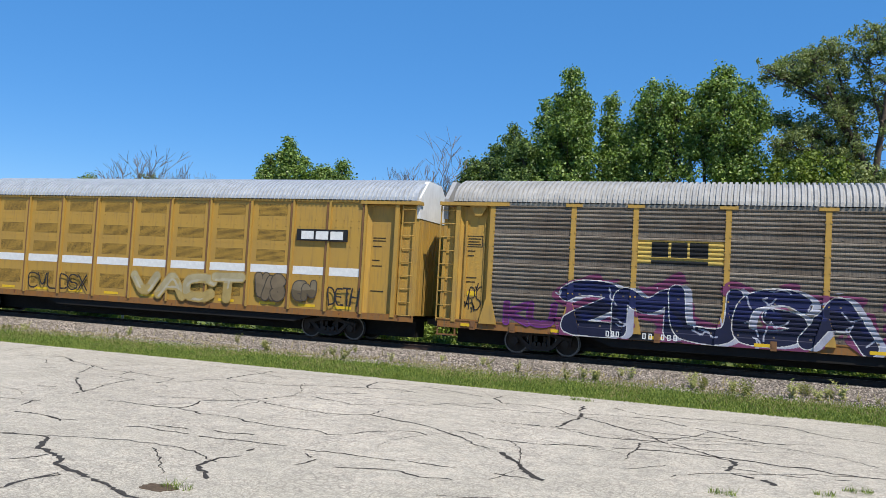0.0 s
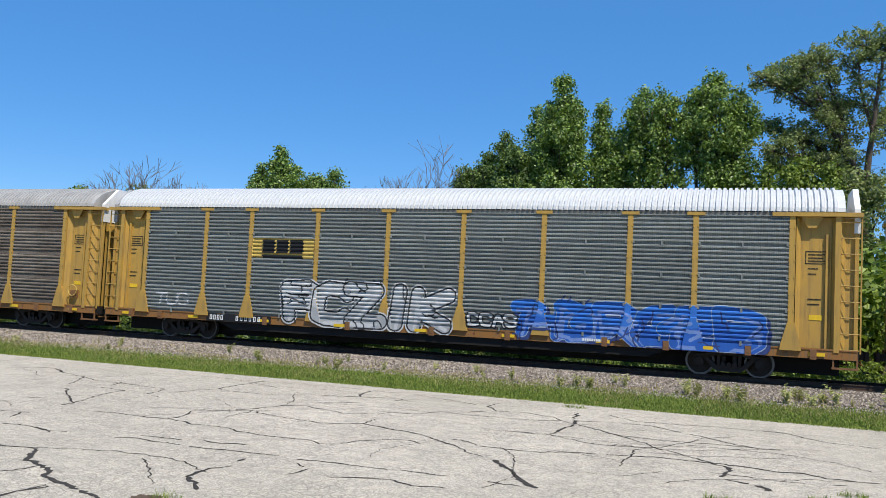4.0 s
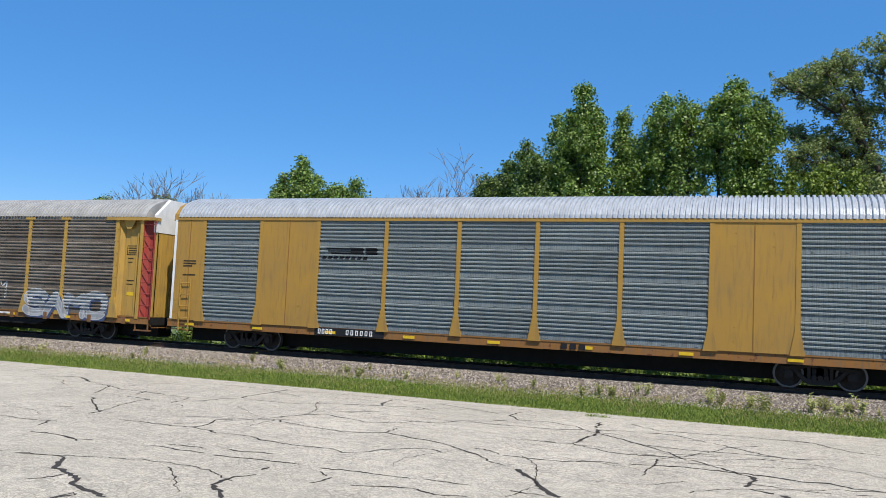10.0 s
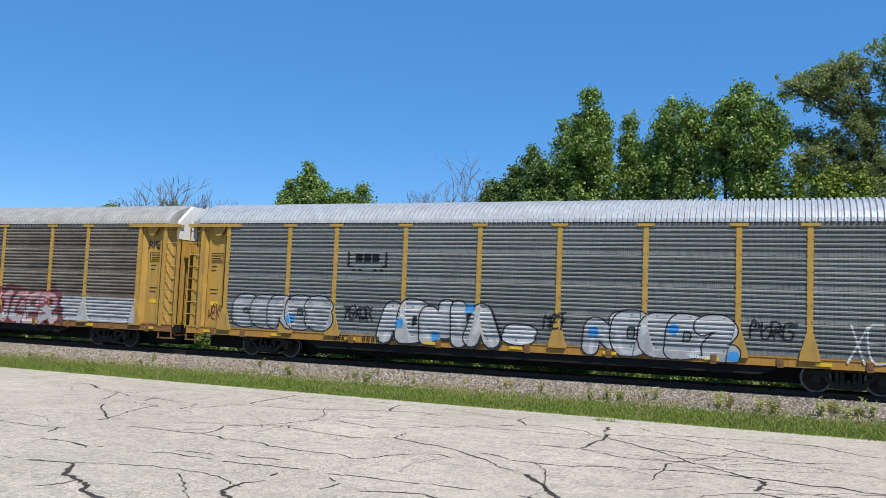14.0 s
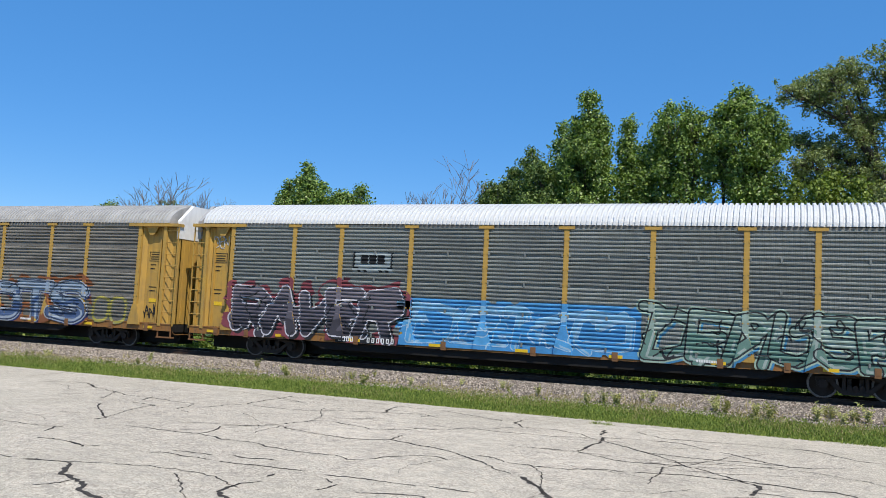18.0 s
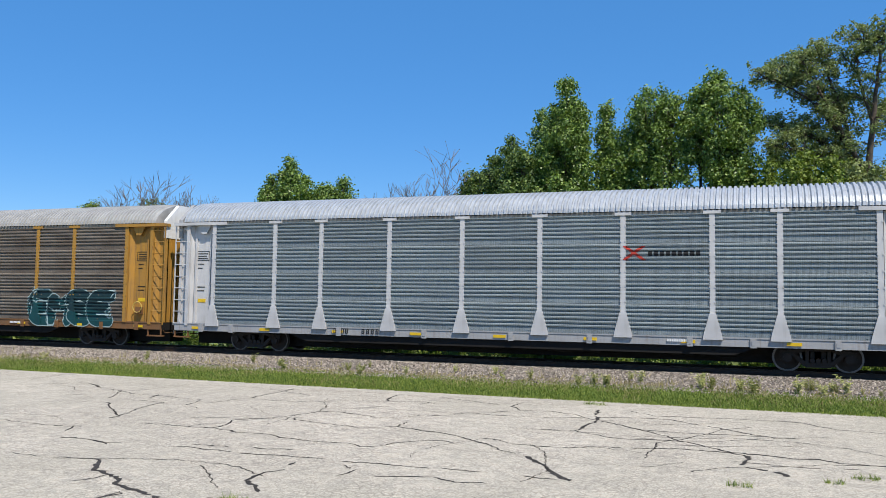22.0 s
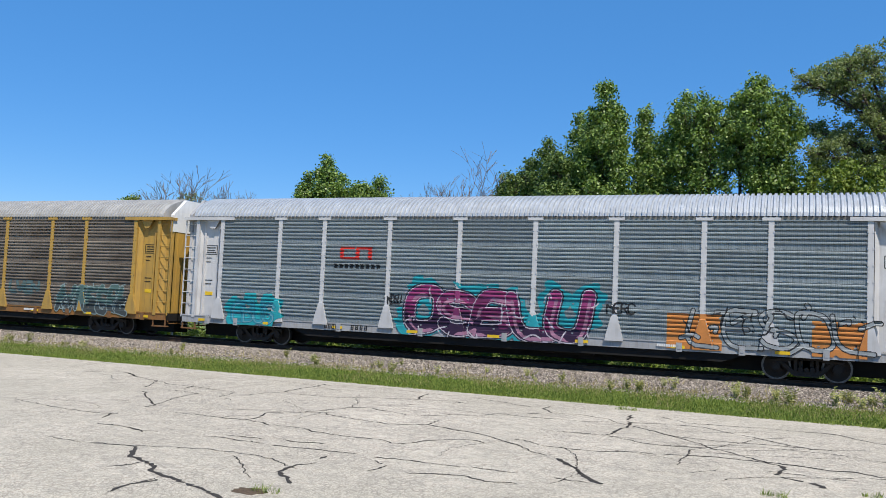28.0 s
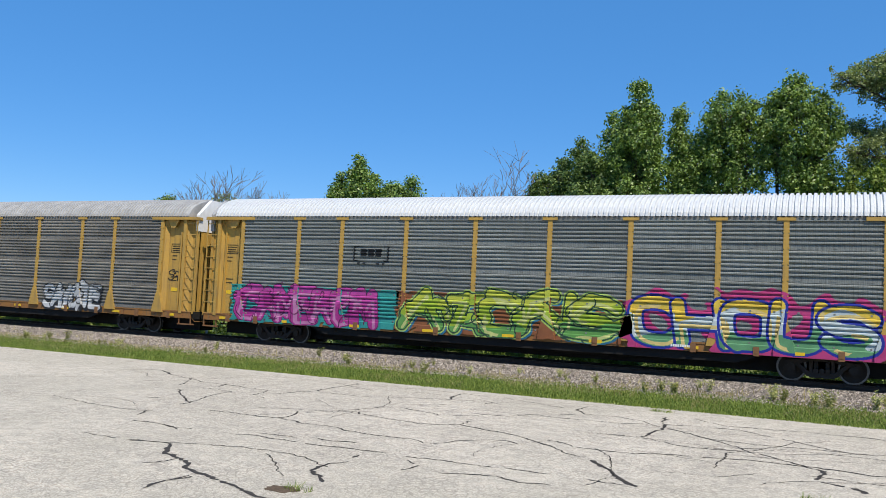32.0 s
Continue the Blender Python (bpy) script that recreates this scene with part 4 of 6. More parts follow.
def post(foot=True):
    m = MB().box(-0.085, 0.085, -1.575, -1.46, FLOOR - 0.02, EAVE)
    for k in range(1, 8):
        z = FLOOR + STRIP * (k / 2 + 0.05)
        for x in (-0.075, 0.075):
            m.box(x - 0.022, x + 0.022, -1.592, -1.56, z, z + 0.045)
    m.box(-0.27, 0.27, -1.60, -1.44, EAVE - 0.075, EAVE + 0.03)
    if foot:
        m.prism([(-0.30, 0.93), (0.30, 0.93), (0.27, 1.12), (0.10, 1.75), (-0.10, 1.75), (-0.27, 1.12)], "y", -1.605, -1.5)
    return m


def roof_mesh(half, pitch=0.175, amp=0.065):
    arc = [(-1.555, 5.06), (-1.53, 5.18), (-1.42, 5.36), (-1.18, 5.56), (-0.82, 5.74), (-0.42, 5.87), (0.0, TOP)]
    arc += [(-y, z) for y, z in reversed(arc[:-1])]
    m, n = MB(), len(arc)
    xs = []
    for i in range(int(2 * half / pitch)):
        for d, h in ((0.0, 0), (0.13, 1), (0.56, 1), (0.69, 0)):
            xs.append((-half + (i + d) * pitch, h * amp))
    xs.append((half, 0))
    for x, h in xs:
        m.v += [(x, y * (1 + h / 1.5), z + h * min(1.0, (z - 5.06) / 0.6)) for y, z in arc]
    for i in range(len(xs) - 1):
        m.f += [(i * n + k, i * n + k + 1, (i + 1) * n + k + 1, (i + 1) * n + k) for k in range(n - 1)]
    k = len(m.v)
    m.v += [(x, y, z) for x in (-half, half) for y, z in ((-1.5, 4.98), (1.5, 4.98))]
    e = len(xs) - 1
    m.f += [tuple(range(n)) + (k + 1, k), tuple(e * n + j for j in reversed(range(n))) + (k + 2, k + 3)]
    return m


def rods(*lines, r=0.014, sides=5):
    m = MB()
    for a in lines:
        m.tube(a, r, sides)
    return m


def side_frame():
    """A cast truss: top chord, bottom chord, columns round the spring opening, pedestal ends."""
    m = MB().prism([(-1.08, 0.52), (-1.08, 0.62), (-0.62, 0.68), (-0.36, 0.78), (0.36, 0.78), (0.62, 0.68), (1.08, 0.62), (1.08, 0.52), (0.6, 0.56), (0.34, 0.64), (-0.34, 0.64), (-0.6, 0.56)], "y", -0.07, 0.07)
    m.prism([(-0.80, 0.56), (-0.66, 0.58), (-0.34, 0.30), (0.34, 0.30), (0.66, 0.58), (0.80, 0.56), (0.42, 0.18), (-0.42, 0.18)], "y", -0.08, 0.08)
    for e in (-1, 1):
        m.box(*sorted((e * 0.26, e * 0.36)), -0.06, 0.06, 0.28, 0.68)
        m.box(*sorted((e * 0.74, e * 0.80)), -0.06, 0.06, 0.34, 0.58).box(*sorted((e * 0.97, e * 1.06)), -0.06, 0.06, 0.34, 0.58)
    return m.box(-0.36, 0.36, -0.10, 0.10, 0.14, 0.20).box(-0.10, 0.10, 0.02, 0.05, 0.30, 0.62)


def bogie(parent, x, key="b"):
    """A two-axle freight truck: cast side frames, bolster, springs, wheelsets."""
    b = part("bogie", lambda: MB().box(-0.22, 0.22, -1.0, 1.0, 0.38, 0.62).box(-0.35, 0.35, -0.3, 0.3, 0.6, 0.72), TRUCK, parent, "black cast steel truck with two axles", (x, 0, 0), "bolster")
    for s in (-1, 1):
        part("side_frame", side_frame, TRUCK, b, "", (0, s * 1.02, 0), "side_frame")
        part("spring_nest", lambda: MB().disc(-0.17, -0.1, 0.1, 0.36, 0.075, 10).disc(0.0, -0.1, 0.1, 0.36, 0.075, 10).disc(0.17, -0.1, 0.1, 0.36, 0.075, 10), TRUCK, b, "", (0, s * 1.05, 0), "springs")
        for w in (-0.875, 0.875):
            part("bearing_cap", lambda: MB().disc(0, -0.06, 0.06, 0.42, 0.13, 12), TRUCK, b, "", (w, s * 1.09, 0), "bearing")
    for w in (-0.875, 0.875):
        ws = part("wheelset", lambda: MB().disc(0, -0.90, 0.90, 0.0, 0.08, 10).disc(0, -0.80, -0.73, 0.0, 0.385, 28).disc(0, 0.73, 0.80, 0.0, 0.385, 28)
                  .box(-0.30, 0.30, -0.81, 0.81, -0.03, 0.03).box(-0.03, 0.03, -0.81, 0.81, -0.30, 0.30), TRUCK, b, "dark steel wheels on one axle with bright rims", (w, 0, 0.42), "wheelset")
        WHEELS.append(ws)
        for s in (-1, 1):
            ring = MB()
            for r0, r1, y0, y1 in ((0.38, 0.42, 0.70, 0.825), (0.42, 0.445, 0.70, 0.73)):
                n = len(ring.v)
                for k in range(28):
                    a = 2 * math.pi * k / 28
                    ring.v += [(r * math.cos(a), s * y, r * math.sin(a)) for r, y in ((r0, y0), (r1, y0), (r1, y1), (r0, y1))]
                for k in range(28):
                    i, j = n + 4 * k, n + 4 * ((k + 1) % 28)
                    ring.f += [(i + q, i + (q + 1) % 4, j + (q + 1) % 4, j + q) for q in range(4)]
            RIMS.append((ws, ring, s))
    return b


WHEELS, RIMS = [], []


def running_gear(car, half, ends=(-1, 1), trucks=(-10.06, 10.06), sill=ORANGE, skirt=True):
    part("centre_sill", MB().box(-half + 0.5, half - 0.5, -0.42, 0.42, 0.20, 0.80).box(-half + 0.3, half - 0.3, -1.42, 1.42, 0.80, 0.90), BLACK, car)
    if skirt:
        for s in (-1, 1):
            o = [(-8.4, 0.74), (-7.6, 0.46), (7.6, 0.46), (8.4, 0.74)]
            part("side_girder", MB().prism(o, "y", s * 1.43, s * 1.36), BLACK, car)
    for s in (-1, 1):
        part("side_sill", MB().box(-half + 0.12, half - 0.12, s * 1.525, s * 1.44, 0.73, FLOOR).box(-half + 0.12, half - 0.12, s * 1.545, s * 1.44, FLOOR - 0.05, FLOOR - 0.005), sill, car)
    for x in trucks:
        bogie(car, x)
    for e in ends:
        c = part("coupler", MB().box(0, 0.36, -0.09, 0.09, 0.72, 0.92).prism([(0.30, -0.16), (0.42, -0.16), (0.42, 0.02), (0.38, 0.14), (0.28, 0.16)], "z", 0.68, 0.96), TRUCK, car, "", (e * (half - 0.08), 0, 0), "coupler", 0 if e > 0 else 180)
        part("air_hose", rods([(0, -0.25, 0.75), (0.10, -0.30, 0.55), (0.24, -0.32, 0.36), (0.42, -0.30, 0.33)], r=0.025), RUBBER, c, "", key="hose")
        part("striker", MB().box(e * (half - 0.35), e * (half - 0.06), -1.3, 1.3, 0.70, 1.0), BLACK, car)
        part("uncoupling_lever", rods([(e * (half - 0.05), -1.45, 0.72), (e * (half + 0.02), -1.40, 0.60), (e * (half + 0.02), -0.3, 0.62)]), sill, car)


def bars(m, x0, z0, w, h, count, y, gap=0.3):
    """A row of upright bars standing for characters."""
    p = w / count
    for i in range(count):
        m.box(x0 + i * p, x0 + i * p + p * (1 - gap), y - 0.006, y, z0, z0 + h)
    return m


def number_plate(car, x, n1=4, n2=6, black=True, ink=None, z=0.79, h=0.18):
    if black:
        part("number_panel", MB().box(x - 0.15, x + 2.65, -1.552, -1.525, 0.74, 1.02), DECAL_BLACK, car, "black panel painted on the sill")
    for k in range(n1):
        part("number_mark", lambda: MB().box(0, 0.03, -1.561, -1.555, z, z + h).box(0.075, 0.105, -1.561, -1.555, z, z + h).box(0.03, 0.075, -1.561, -1.555, z, z + 0.03).box(0.03, 0.075, -1.561, -1.555, z + h - 0.03, z + h), ink or DECAL_WHITE, car, "", (x + 0.16 * k, 0, 0), "number_mark")
    for k in range(n2):
        part("number_mark", lambda: MB().box(0, 0.03, -1.561, -1.555, z, z + h).box(0.075, 0.105, -1.561, -1.555, z, z + h).box(0.03, 0.075, -1.561, -1.555, z, z + 0.03).box(0.03, 0.075, -1.561, -1.555, z + h - 0.03, z + h), ink or DECAL_WHITE, car, "", (x + 1.15 + 0.19 * k, 0, 0), "number_mark")


def lines_of_text(car, name, x0, x1, rows, h, y, ink):
    """Lines too small to read, as thin bars; rows of (height, share of the width)."""
    m = MB()
    for z, share in rows:
        n = max(2, int((x1 - x0) * share / (h * 0.9)))
        bars(m, x0, z, (x1 - x0) * share, h, n, y, 0.25)
    tagged(part(name, m, ink, car), kind="stuff")


def ladder(parent, x, y, z0, z1, width, rungs, material, name="ladder"):
    la = part(name, MB().box(x - width / 2 - 0.02, x - width / 2 + 0.02, y - 0.02, y + 0.02, z0, z1).box(x + width / 2 - 0.02, x + width / 2 + 0.02, y - 0.02, y + 0.02, z0, z1), material, parent)
    for i in range(rungs):
        z = z0 + 0.12 + (z1 - z0 - 0.24) * i / max(1, rungs - 1)
        part("rung", lambda: rods([(-width / 2, 0, 0), (-width / 2 + 0.03, -0.03, -0.03), (width / 2 - 0.03, -0.03, -0.03), (width / 2, 0, 0)], r=0.017), material, la, "", (x, y, z), ("rung", width))
    return la


def end_face(car, e, half, door, hood):
    """The folding end doors: four leaves with a hood above."""
    x0, x1 = sorted((e * (half - 0.22), e * (half - 0.10)))
    for k in range(4):
        y = -1.32 + 0.66 * k
        part("end_door_leaf", MB().box(x0, x1 + 0.0, y + 0.008, y + 0.652, 1.02, 4.45).box(x0 - 0.02, x1 + 0.02, y + 0.30, y + 0.36, 1.1, 4.4), door, car)
    o = [(-1.36, 4.45), (1.36, 4.45), (1.38, 5.16), (0.62, 5.86), (-0.62, 5.86), (-1.38, 5.16)]
    part("end_hood", MB().prism(o, "x", x0 - 0.02, x1 + 0.02), hood if e > 0 else SILL_GREY, car)


def vestibule(car, e, s, col, ladder_col, recess=None, brake=False):
    """The corner of an open-ended rack: posts, folded recess panel, ladder bay, cap beam. e: end, s: side (-1 is the near one)."""
    flip = lambda pts: [(e * u, -s * w) for u, w in pts]
    q = lambda x0, x1, y0, y1, z0, z1: MB().box(*sorted((e * x0, e * x1)), *sorted((-s * y0, -s * y1)), z0, z1)
    part("recess_panel", MB().prism(flip([(11.88, -1.50), (12.02, -1.33), (12.86, -1.33), (12.98, -1.50), (12.98, -1.24), (11.88, -1.24)]), "z", FLOOR, EAVE - 0.1), recess or col, car)
    part("corner_post", q(12.94, 13.09, -1.55, -1.24, FLOOR - 0.1, EAVE - 0.07), col, car)
    part("ladder_bay", MB().prism(flip([(13.09, -1.44), (13.25, -1.28), (13.60, -1.26), (13.60, -1.20), (13.09, -1.20)]), "z", FLOOR, EAVE - 0.1), ladder_col, car)
    part("cap_beam", q(11.20, 13.68, -1.62, -1.22, EAVE - 0.085, EAVE + 0.035), col, car)
    part("end_sill_step", q(12.9, 13.62, -1.52, -1.3, 0.45, 0.50).box(*sorted((e * 12.92, e * 12.97)), *sorted((s * 1.5, s * 1.46)), 0.45, 0.75).box(*sorted((e * 13.55, e * 13.6)), *sorted((s * 1.5, s * 1.46)), 0.45, 0.75), SILL_RUST, car)
    part("knee_gusset", MB().prism([(e * 12.0, EAVE - 0.085), (e * 12.62, EAVE - 0.085), (e * 12.42, EAVE - 0.42), (e * 12.2, EAVE - 0.42)], "y", *sorted((s * 1.50, s * 1.47))), recess or col, car)
    part("door_track", q(12.70, 12.76, -1.42, -1.33, FLOOR, EAVE - 0.6), recess or col, car)
    la = ladder(car, e * 13.37, s * 1.50, FLOOR - 0.1, EAVE - 0.1, 0.56, 9, ladder_col)
    if s < 0:
        m = MB()
        x0 = min(e * 12.15, e * 12.75)
        for a, b, c, d in ((0, 0.6, 3.52, 3.54), (0, 0.6, 3.88, 3.90), (0, 0.02, 3.52, 3.9), (0.58, 0.6, 3.52, 3.9)):
            m.box(x0 + a, x0 + b, -1.34, -1.33, c, d)
        part("data_box", m, DECAL_BLACK, car)
        lines_of_text(car, "data_stencil", x0 + 0.08, x0 + 0.54, [(3.78, 1.0), (3.68, 0.9), (3.59, 1.0), (3.36, 0.6), (3.2, 0.5), (2.45, 0.8), (2.3, 0.7)], 0.035, -1.336, DECAL_BLACK)
        part("placard", MB().box(x0 + 0.12, x0 + 0.48, -1.342, -1.33, 1.85, 2.0), REFLECTOR, car)
        part("panel_rib", MB().box(x0 + 0.66, x0 + 0.70, -1.37, -1.33, FLOOR + 0.1, EAVE - 0.4), recess or col, car)
        if brake:
            b = part("hand_brake", MB().box(e * 12.4 - 0.14, e * 12.4 + 0.14, -1.50, -1.30, 1.35, 1.62), SILL_RUST, car, "rusty hand brake housing with a brass wheel")
            ring = [(e * 12.4 + 0.22 * math.cos(a), -1.54, 1.62 + 0.22 * math.sin(a)) for a in (k * math.pi / 6 for k in range(13))]
            part("brake_wheel", rods(ring, r=0.02), SIGN_YELLOW, b)


def sill_reflectors(car, half, y=-1.55):
    for i in range(9):
        x = -half + 1.2 + i * (2 * half - 2.4) / 8
        part("reflector", lambda: MB().box(-0.22, 0.22, -0.006, 0, 0.80, 0.90), REFLECTOR, car, "", (x, y, 0), "reflector")


def rack_car(name, label, col=YELLOW, panel="grey", roof="grey", hood=DOOR_WHITE, door=YELLOW, lad=None, sill=ORANGE, recess=None, brake=False, feet=True, number=-8.5, ink=None, digits=6, foot_col=None, front_lad=None, side="banded"):
    """An enclosed auto rack: posts, four sheets to a bay, corrugated roof, open corners with ladders."""
    SIDE["kind"] = side
    car = empty(name, pose(0, TRACK_Y, RAIL_TOP), label, "railcar", "cars of the train")
    part("roof", lambda: roof_mesh(13.2), ROOF[roof], car, "corrugated metal roof", key="roof_rack")
    for s in (-1, 1):
        part("eave_rail", MB().box(-13.2, 13.2, s * 1.56, s * 1.45, EAVE - 0.045, EAVE + 0.04), PANEL["grey"], car)
    for s, turn in ((-1, 0), (1, 180)):
        for x in POST_X:
            part("post", lambda: post(feet), col, car, "", (x, 0, 0), ("post", feet), turn)
            if foot_col and s < 0:
                part("post_foot", lambda: MB().prism([(-0.31, 0.92), (0.31, 0.92), (0.28, 1.13), (0.105, 1.78), (-0.105, 1.78), (-0.28, 1.13)], "y", -1.612, -1.5), foot_col, car, "rusted gusset at the foot of the post", (x, 0, 0), "post_foot")
        for a, b in zip(POST_X, POST_X[1:]):
            w = round(b - a - 0.15, 3)
            for k in range(4):
                part("side_sheet", lambda: sheet(w), PANEL[panel], car, "", (-s * (a + b) / 2, 0, FLOOR + k * STRIP), ("sheet", w, side), turn)
    running_gear(car, 13.70, sill=sill)
    for e in (-1, 1):
        end_face(car, e, 13.70, door, hood)
        for s in (-1, 1):
            vestibule(car, e, s, col, front_lad if front_lad and e > 0 else lad or col, recess, brake and e > 0)
    sill_reflectors(car, 13.7)
    for x in (-12.3, -10.9, -6.2, -2.8, 0.4, 3.1, 6.3, 8.2, 10.6, 12.4):
        part("sill_pocket", lambda: MB().box(-0.09, 0.09, -1.575, -1.525, 0.70, 0.99).box(-0.05, 0.05, -1.585, -1.575, 0.78, 0.92), SILL_RUST if sill is not SILL_GREY else SILL_GREY, car, "", (x, 0, 0), "sill_pocket")
    part("brake_rigging", lambda: rods([(-7.5, -1.0, 0.5), (-3, -1.0, 0.46), (3, -1.0, 0.46), (7.5, -1.0, 0.5)], r=0.03), TRUCK, car, "", key="rigging")
    part("air_tank", lambda: MB().tube([(-1.0, -0.9, 0.55), (-0.9, -0.9, 0.55), (0.9, -0.9, 0.55), (1.0, -0.9, 0.55)], [0.08, 0.19, 0.19, 0.08], 12), BLACK, car, "", (2.5, 0, 0), "air_tank")
    if number is not None:
        number_plate(car, number, 4, digits, black=ink is None, ink=ink)
    lines_of_text(car, "sill_lettering", 5.6, 6.4, [(0.84, 1.0)], 0.08, -1.556, DECAL_WHITE)
    return car


def unit_panel(w):
    """A flat bay of the articulated unit with its bolts."""
    m = MB().box(-w / 2, w / 2, -1.50, -1.46, FLOOR, EAVE)
    for z in (4.30, 4.05, 3.35, 2.2, 1.75):
        for k in range(4):
            x = w * (k - 1.5) * 0.23
            m.box(x - 0.025, x + 0.025, -1.515, -1.5, z, z + 0.045)
    return m


def louvre(w, h):
    m = MB()
    n = int(h / 0.045)
    for i in range(n):
        z = i * h / n
        m.prism([(-1.502, z), (-1.512, z + 0.003), (-1.502, z + 0.024)], "x", -w / 2, w / 2)
    return m


def fold():
    m = MB()
    for x in (0.0,):
        o = [(-1.46, 1.0), (1.46, 1.0), (1.46, 5.1), (1.1, 5.6), (0.4, 5.9), (-0.4, 5.9), (-1.1, 5.6), (-1.46, 5.1)]
        m.prism([(y * 1.0, z) for y, z in o], "x", x - 0.045, x + 0.045)
        m.prism([(y * 0.93, 1.03 + (z - 1.0) * 0.98) for y, z in o], "x", x - 0.075, x + 0.075)
    return m


def articulated_unit(label, outer):
    """Half of a two-unit articulated rack. outer: the end (+1 or -1) with ladders; the other end meets the bellows."""
    L = 20.9
    car = empty("articulated_railcar", pose(0, TRACK_Y, RAIL_TOP), label, "railcar", "cars of the train")
    h = L / 2
    part("roof", lambda: roof_mesh(h - 0.15), ROOF["silver"], car, "corrugated silver roof", key="roof_unit")
    e = outer
    inner = -e * (h - 0.05)
    xs = [inner + e * d for d in [0.0, 1.15] + [1.15 + 1.83 * k for k in range(1, 9)] + [17.30, 18.74]]
    xs = sorted(xs)
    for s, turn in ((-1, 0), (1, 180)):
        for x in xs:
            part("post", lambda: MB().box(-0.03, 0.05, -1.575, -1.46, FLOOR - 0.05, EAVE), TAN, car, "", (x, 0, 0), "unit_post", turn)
            # brown strip beside each post; its dark colour stands in for the shaded gap
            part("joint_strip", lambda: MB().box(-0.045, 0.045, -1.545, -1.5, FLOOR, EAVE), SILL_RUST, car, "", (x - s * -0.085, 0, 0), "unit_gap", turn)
        for i, (a, b) in enumerate(zip(xs, xs[1:])):
            w = round(b - a - 0.10, 3)
            bay = part("side_panel", lambda: unit_panel(w), TAN, car, "", (-s * (a + b) / 2 if s < 0 else (a + b) / 2, 0, 0), ("unit_panel", w), turn)
            if w > 1.5:
                for z, hh in ((4.42, 0.42), (3.5, 0.4), (2.72, 0.42), (1.35, 0.55)):
                    part("perforated_panel", lambda: MB().box(-w * 0.36, w * 0.36, -1.506, -1.5, 0.0, hh), PERFORATED, bay, "", (0, 0, z), ("louvre", w, hh))
            part("white_stripe", lambda: MB().box(-w / 2 + 0.03, w / 2 - 0.03, -1.506, -1.5, 2.28, 2.58), DECAL_WHITE, bay, "white painted stripe", key=("stripe", w))
            part("reflector", lambda: MB().box(-0.35, 0.35, -1.506, -1.5, 1.10, 1.2), REFLECTOR, bay, "", key="unit_reflector")
    for s in (-1, 1):
        part("side_sill", MB().box(-h + 0.05, h - 0.1, s * 1.52, s * 1.42, 0.80, FLOOR), ORANGE, car)
        part("eave_rail", MB().box(-h + 0.1, h - 0.1, s * 1.55, s * 1.45, EAVE - 0.03, EAVE + 0.04), TAN, car)
        part("side_girder", MB().prism([(-6.4, 0.80), (-5.6, 0.55), (5.6, 0.55), (6.4, 0.80)], "y", s * 1.43, s * 1.36), BLACK, car)
    part("centre_sill", MB().box(-h + 0.1, h - 0.4, -0.42, 0.42, 0.22, 0.82).box(-h + 0.1, h - 0.3, -1.4, 1.4, 0.80, 0.9), BLACK, car)
    bogie(car, e * (h - 3.55))
    # corner bay at the outer end
    for s in (-1, 1):
        a, b = e * (h - 2.11), e * (h - 0.9)
        part("recess_panel", MB().prism([(a, s * 1.50), (a + e * 0.18, s * 1.32), (b - e * 0.12, s * 1.32), (b, s * 1.5), (b, s * 1.22), (a, s * 1.22)], "z", FLOOR, EAVE - 0.1), TAN, car)
        part("corner_post", MB().box(*sorted((e * (h - 0.95), e * (h - 0.80))), *sorted((s * 1.55, s * 1.22)), FLOOR - 0.1, EAVE - 0.05), TAN, car)
        part("cap_beam", MB().box(*sorted((e * (h - 2.3), e * (h - 0.02))), *sorted((s * 1.60, s * 1.2)), EAVE - 0.085, EAVE + 0.035), YELLOW, car)
        part("ladder_bay", MB().box(*sorted((e * (h - 0.8), e * (h - 0.2))), *sorted((s * 1.28, s * 1.2)), FLOOR, EAVE - 0.1), YELLOW, car)
        ladder(car, e * (h - 0.42), s * 1.5, FLOOR - 0.1, EAVE - 0.1, 0.5, 9, YELLOW)
    end_face(car, e, h, YELLOW, DOOR_WHITE)
    c = part("coupler", MB().box(0, 0.36, -0.09, 0.09, 0.72, 0.92), TRUCK, car, "", (e * (h - 0.08), 0, 0), "coupler", 0 if e > 0 else 180)
    part("brand_plate", MB().box(*sorted((e * (h - 4.85), e * (h - 2.75))), -1.60, -1.575, 3.52, 3.95), DECAL_BLACK, car, "black plate with white block marks")
    x0 = min(e * (h - 4.75), e * (h - 2.85))
    for k in range(3):
        part("brand_mark", bars(MB(), x0 + 0.1 + 0.6 * k, 3.58, 0.58, 0.3, 1, -1.602, 0.12), DECAL_WHITE, car)
    lines_of_text(car, "data_stencil", e * (h - 1.6) - 0.25, e * (h - 1.6) + 0.25, [(3.7, 1), (3.6, 1), (3.4, 0.7), (2.9, 0.6), (2.7, 0.8), (1.8, 1)], 0.035, -1.325, DECAL_BLACK)
    if e > 0:
        for i in range(7):
            part("bellows_fold", fold, RUBBER, car, "black rubber fold of the gangway", (-h - 0.86 + 0.14 * i, 0, 0), "fold")
        bogie(car, -h - 0.44)
    return car


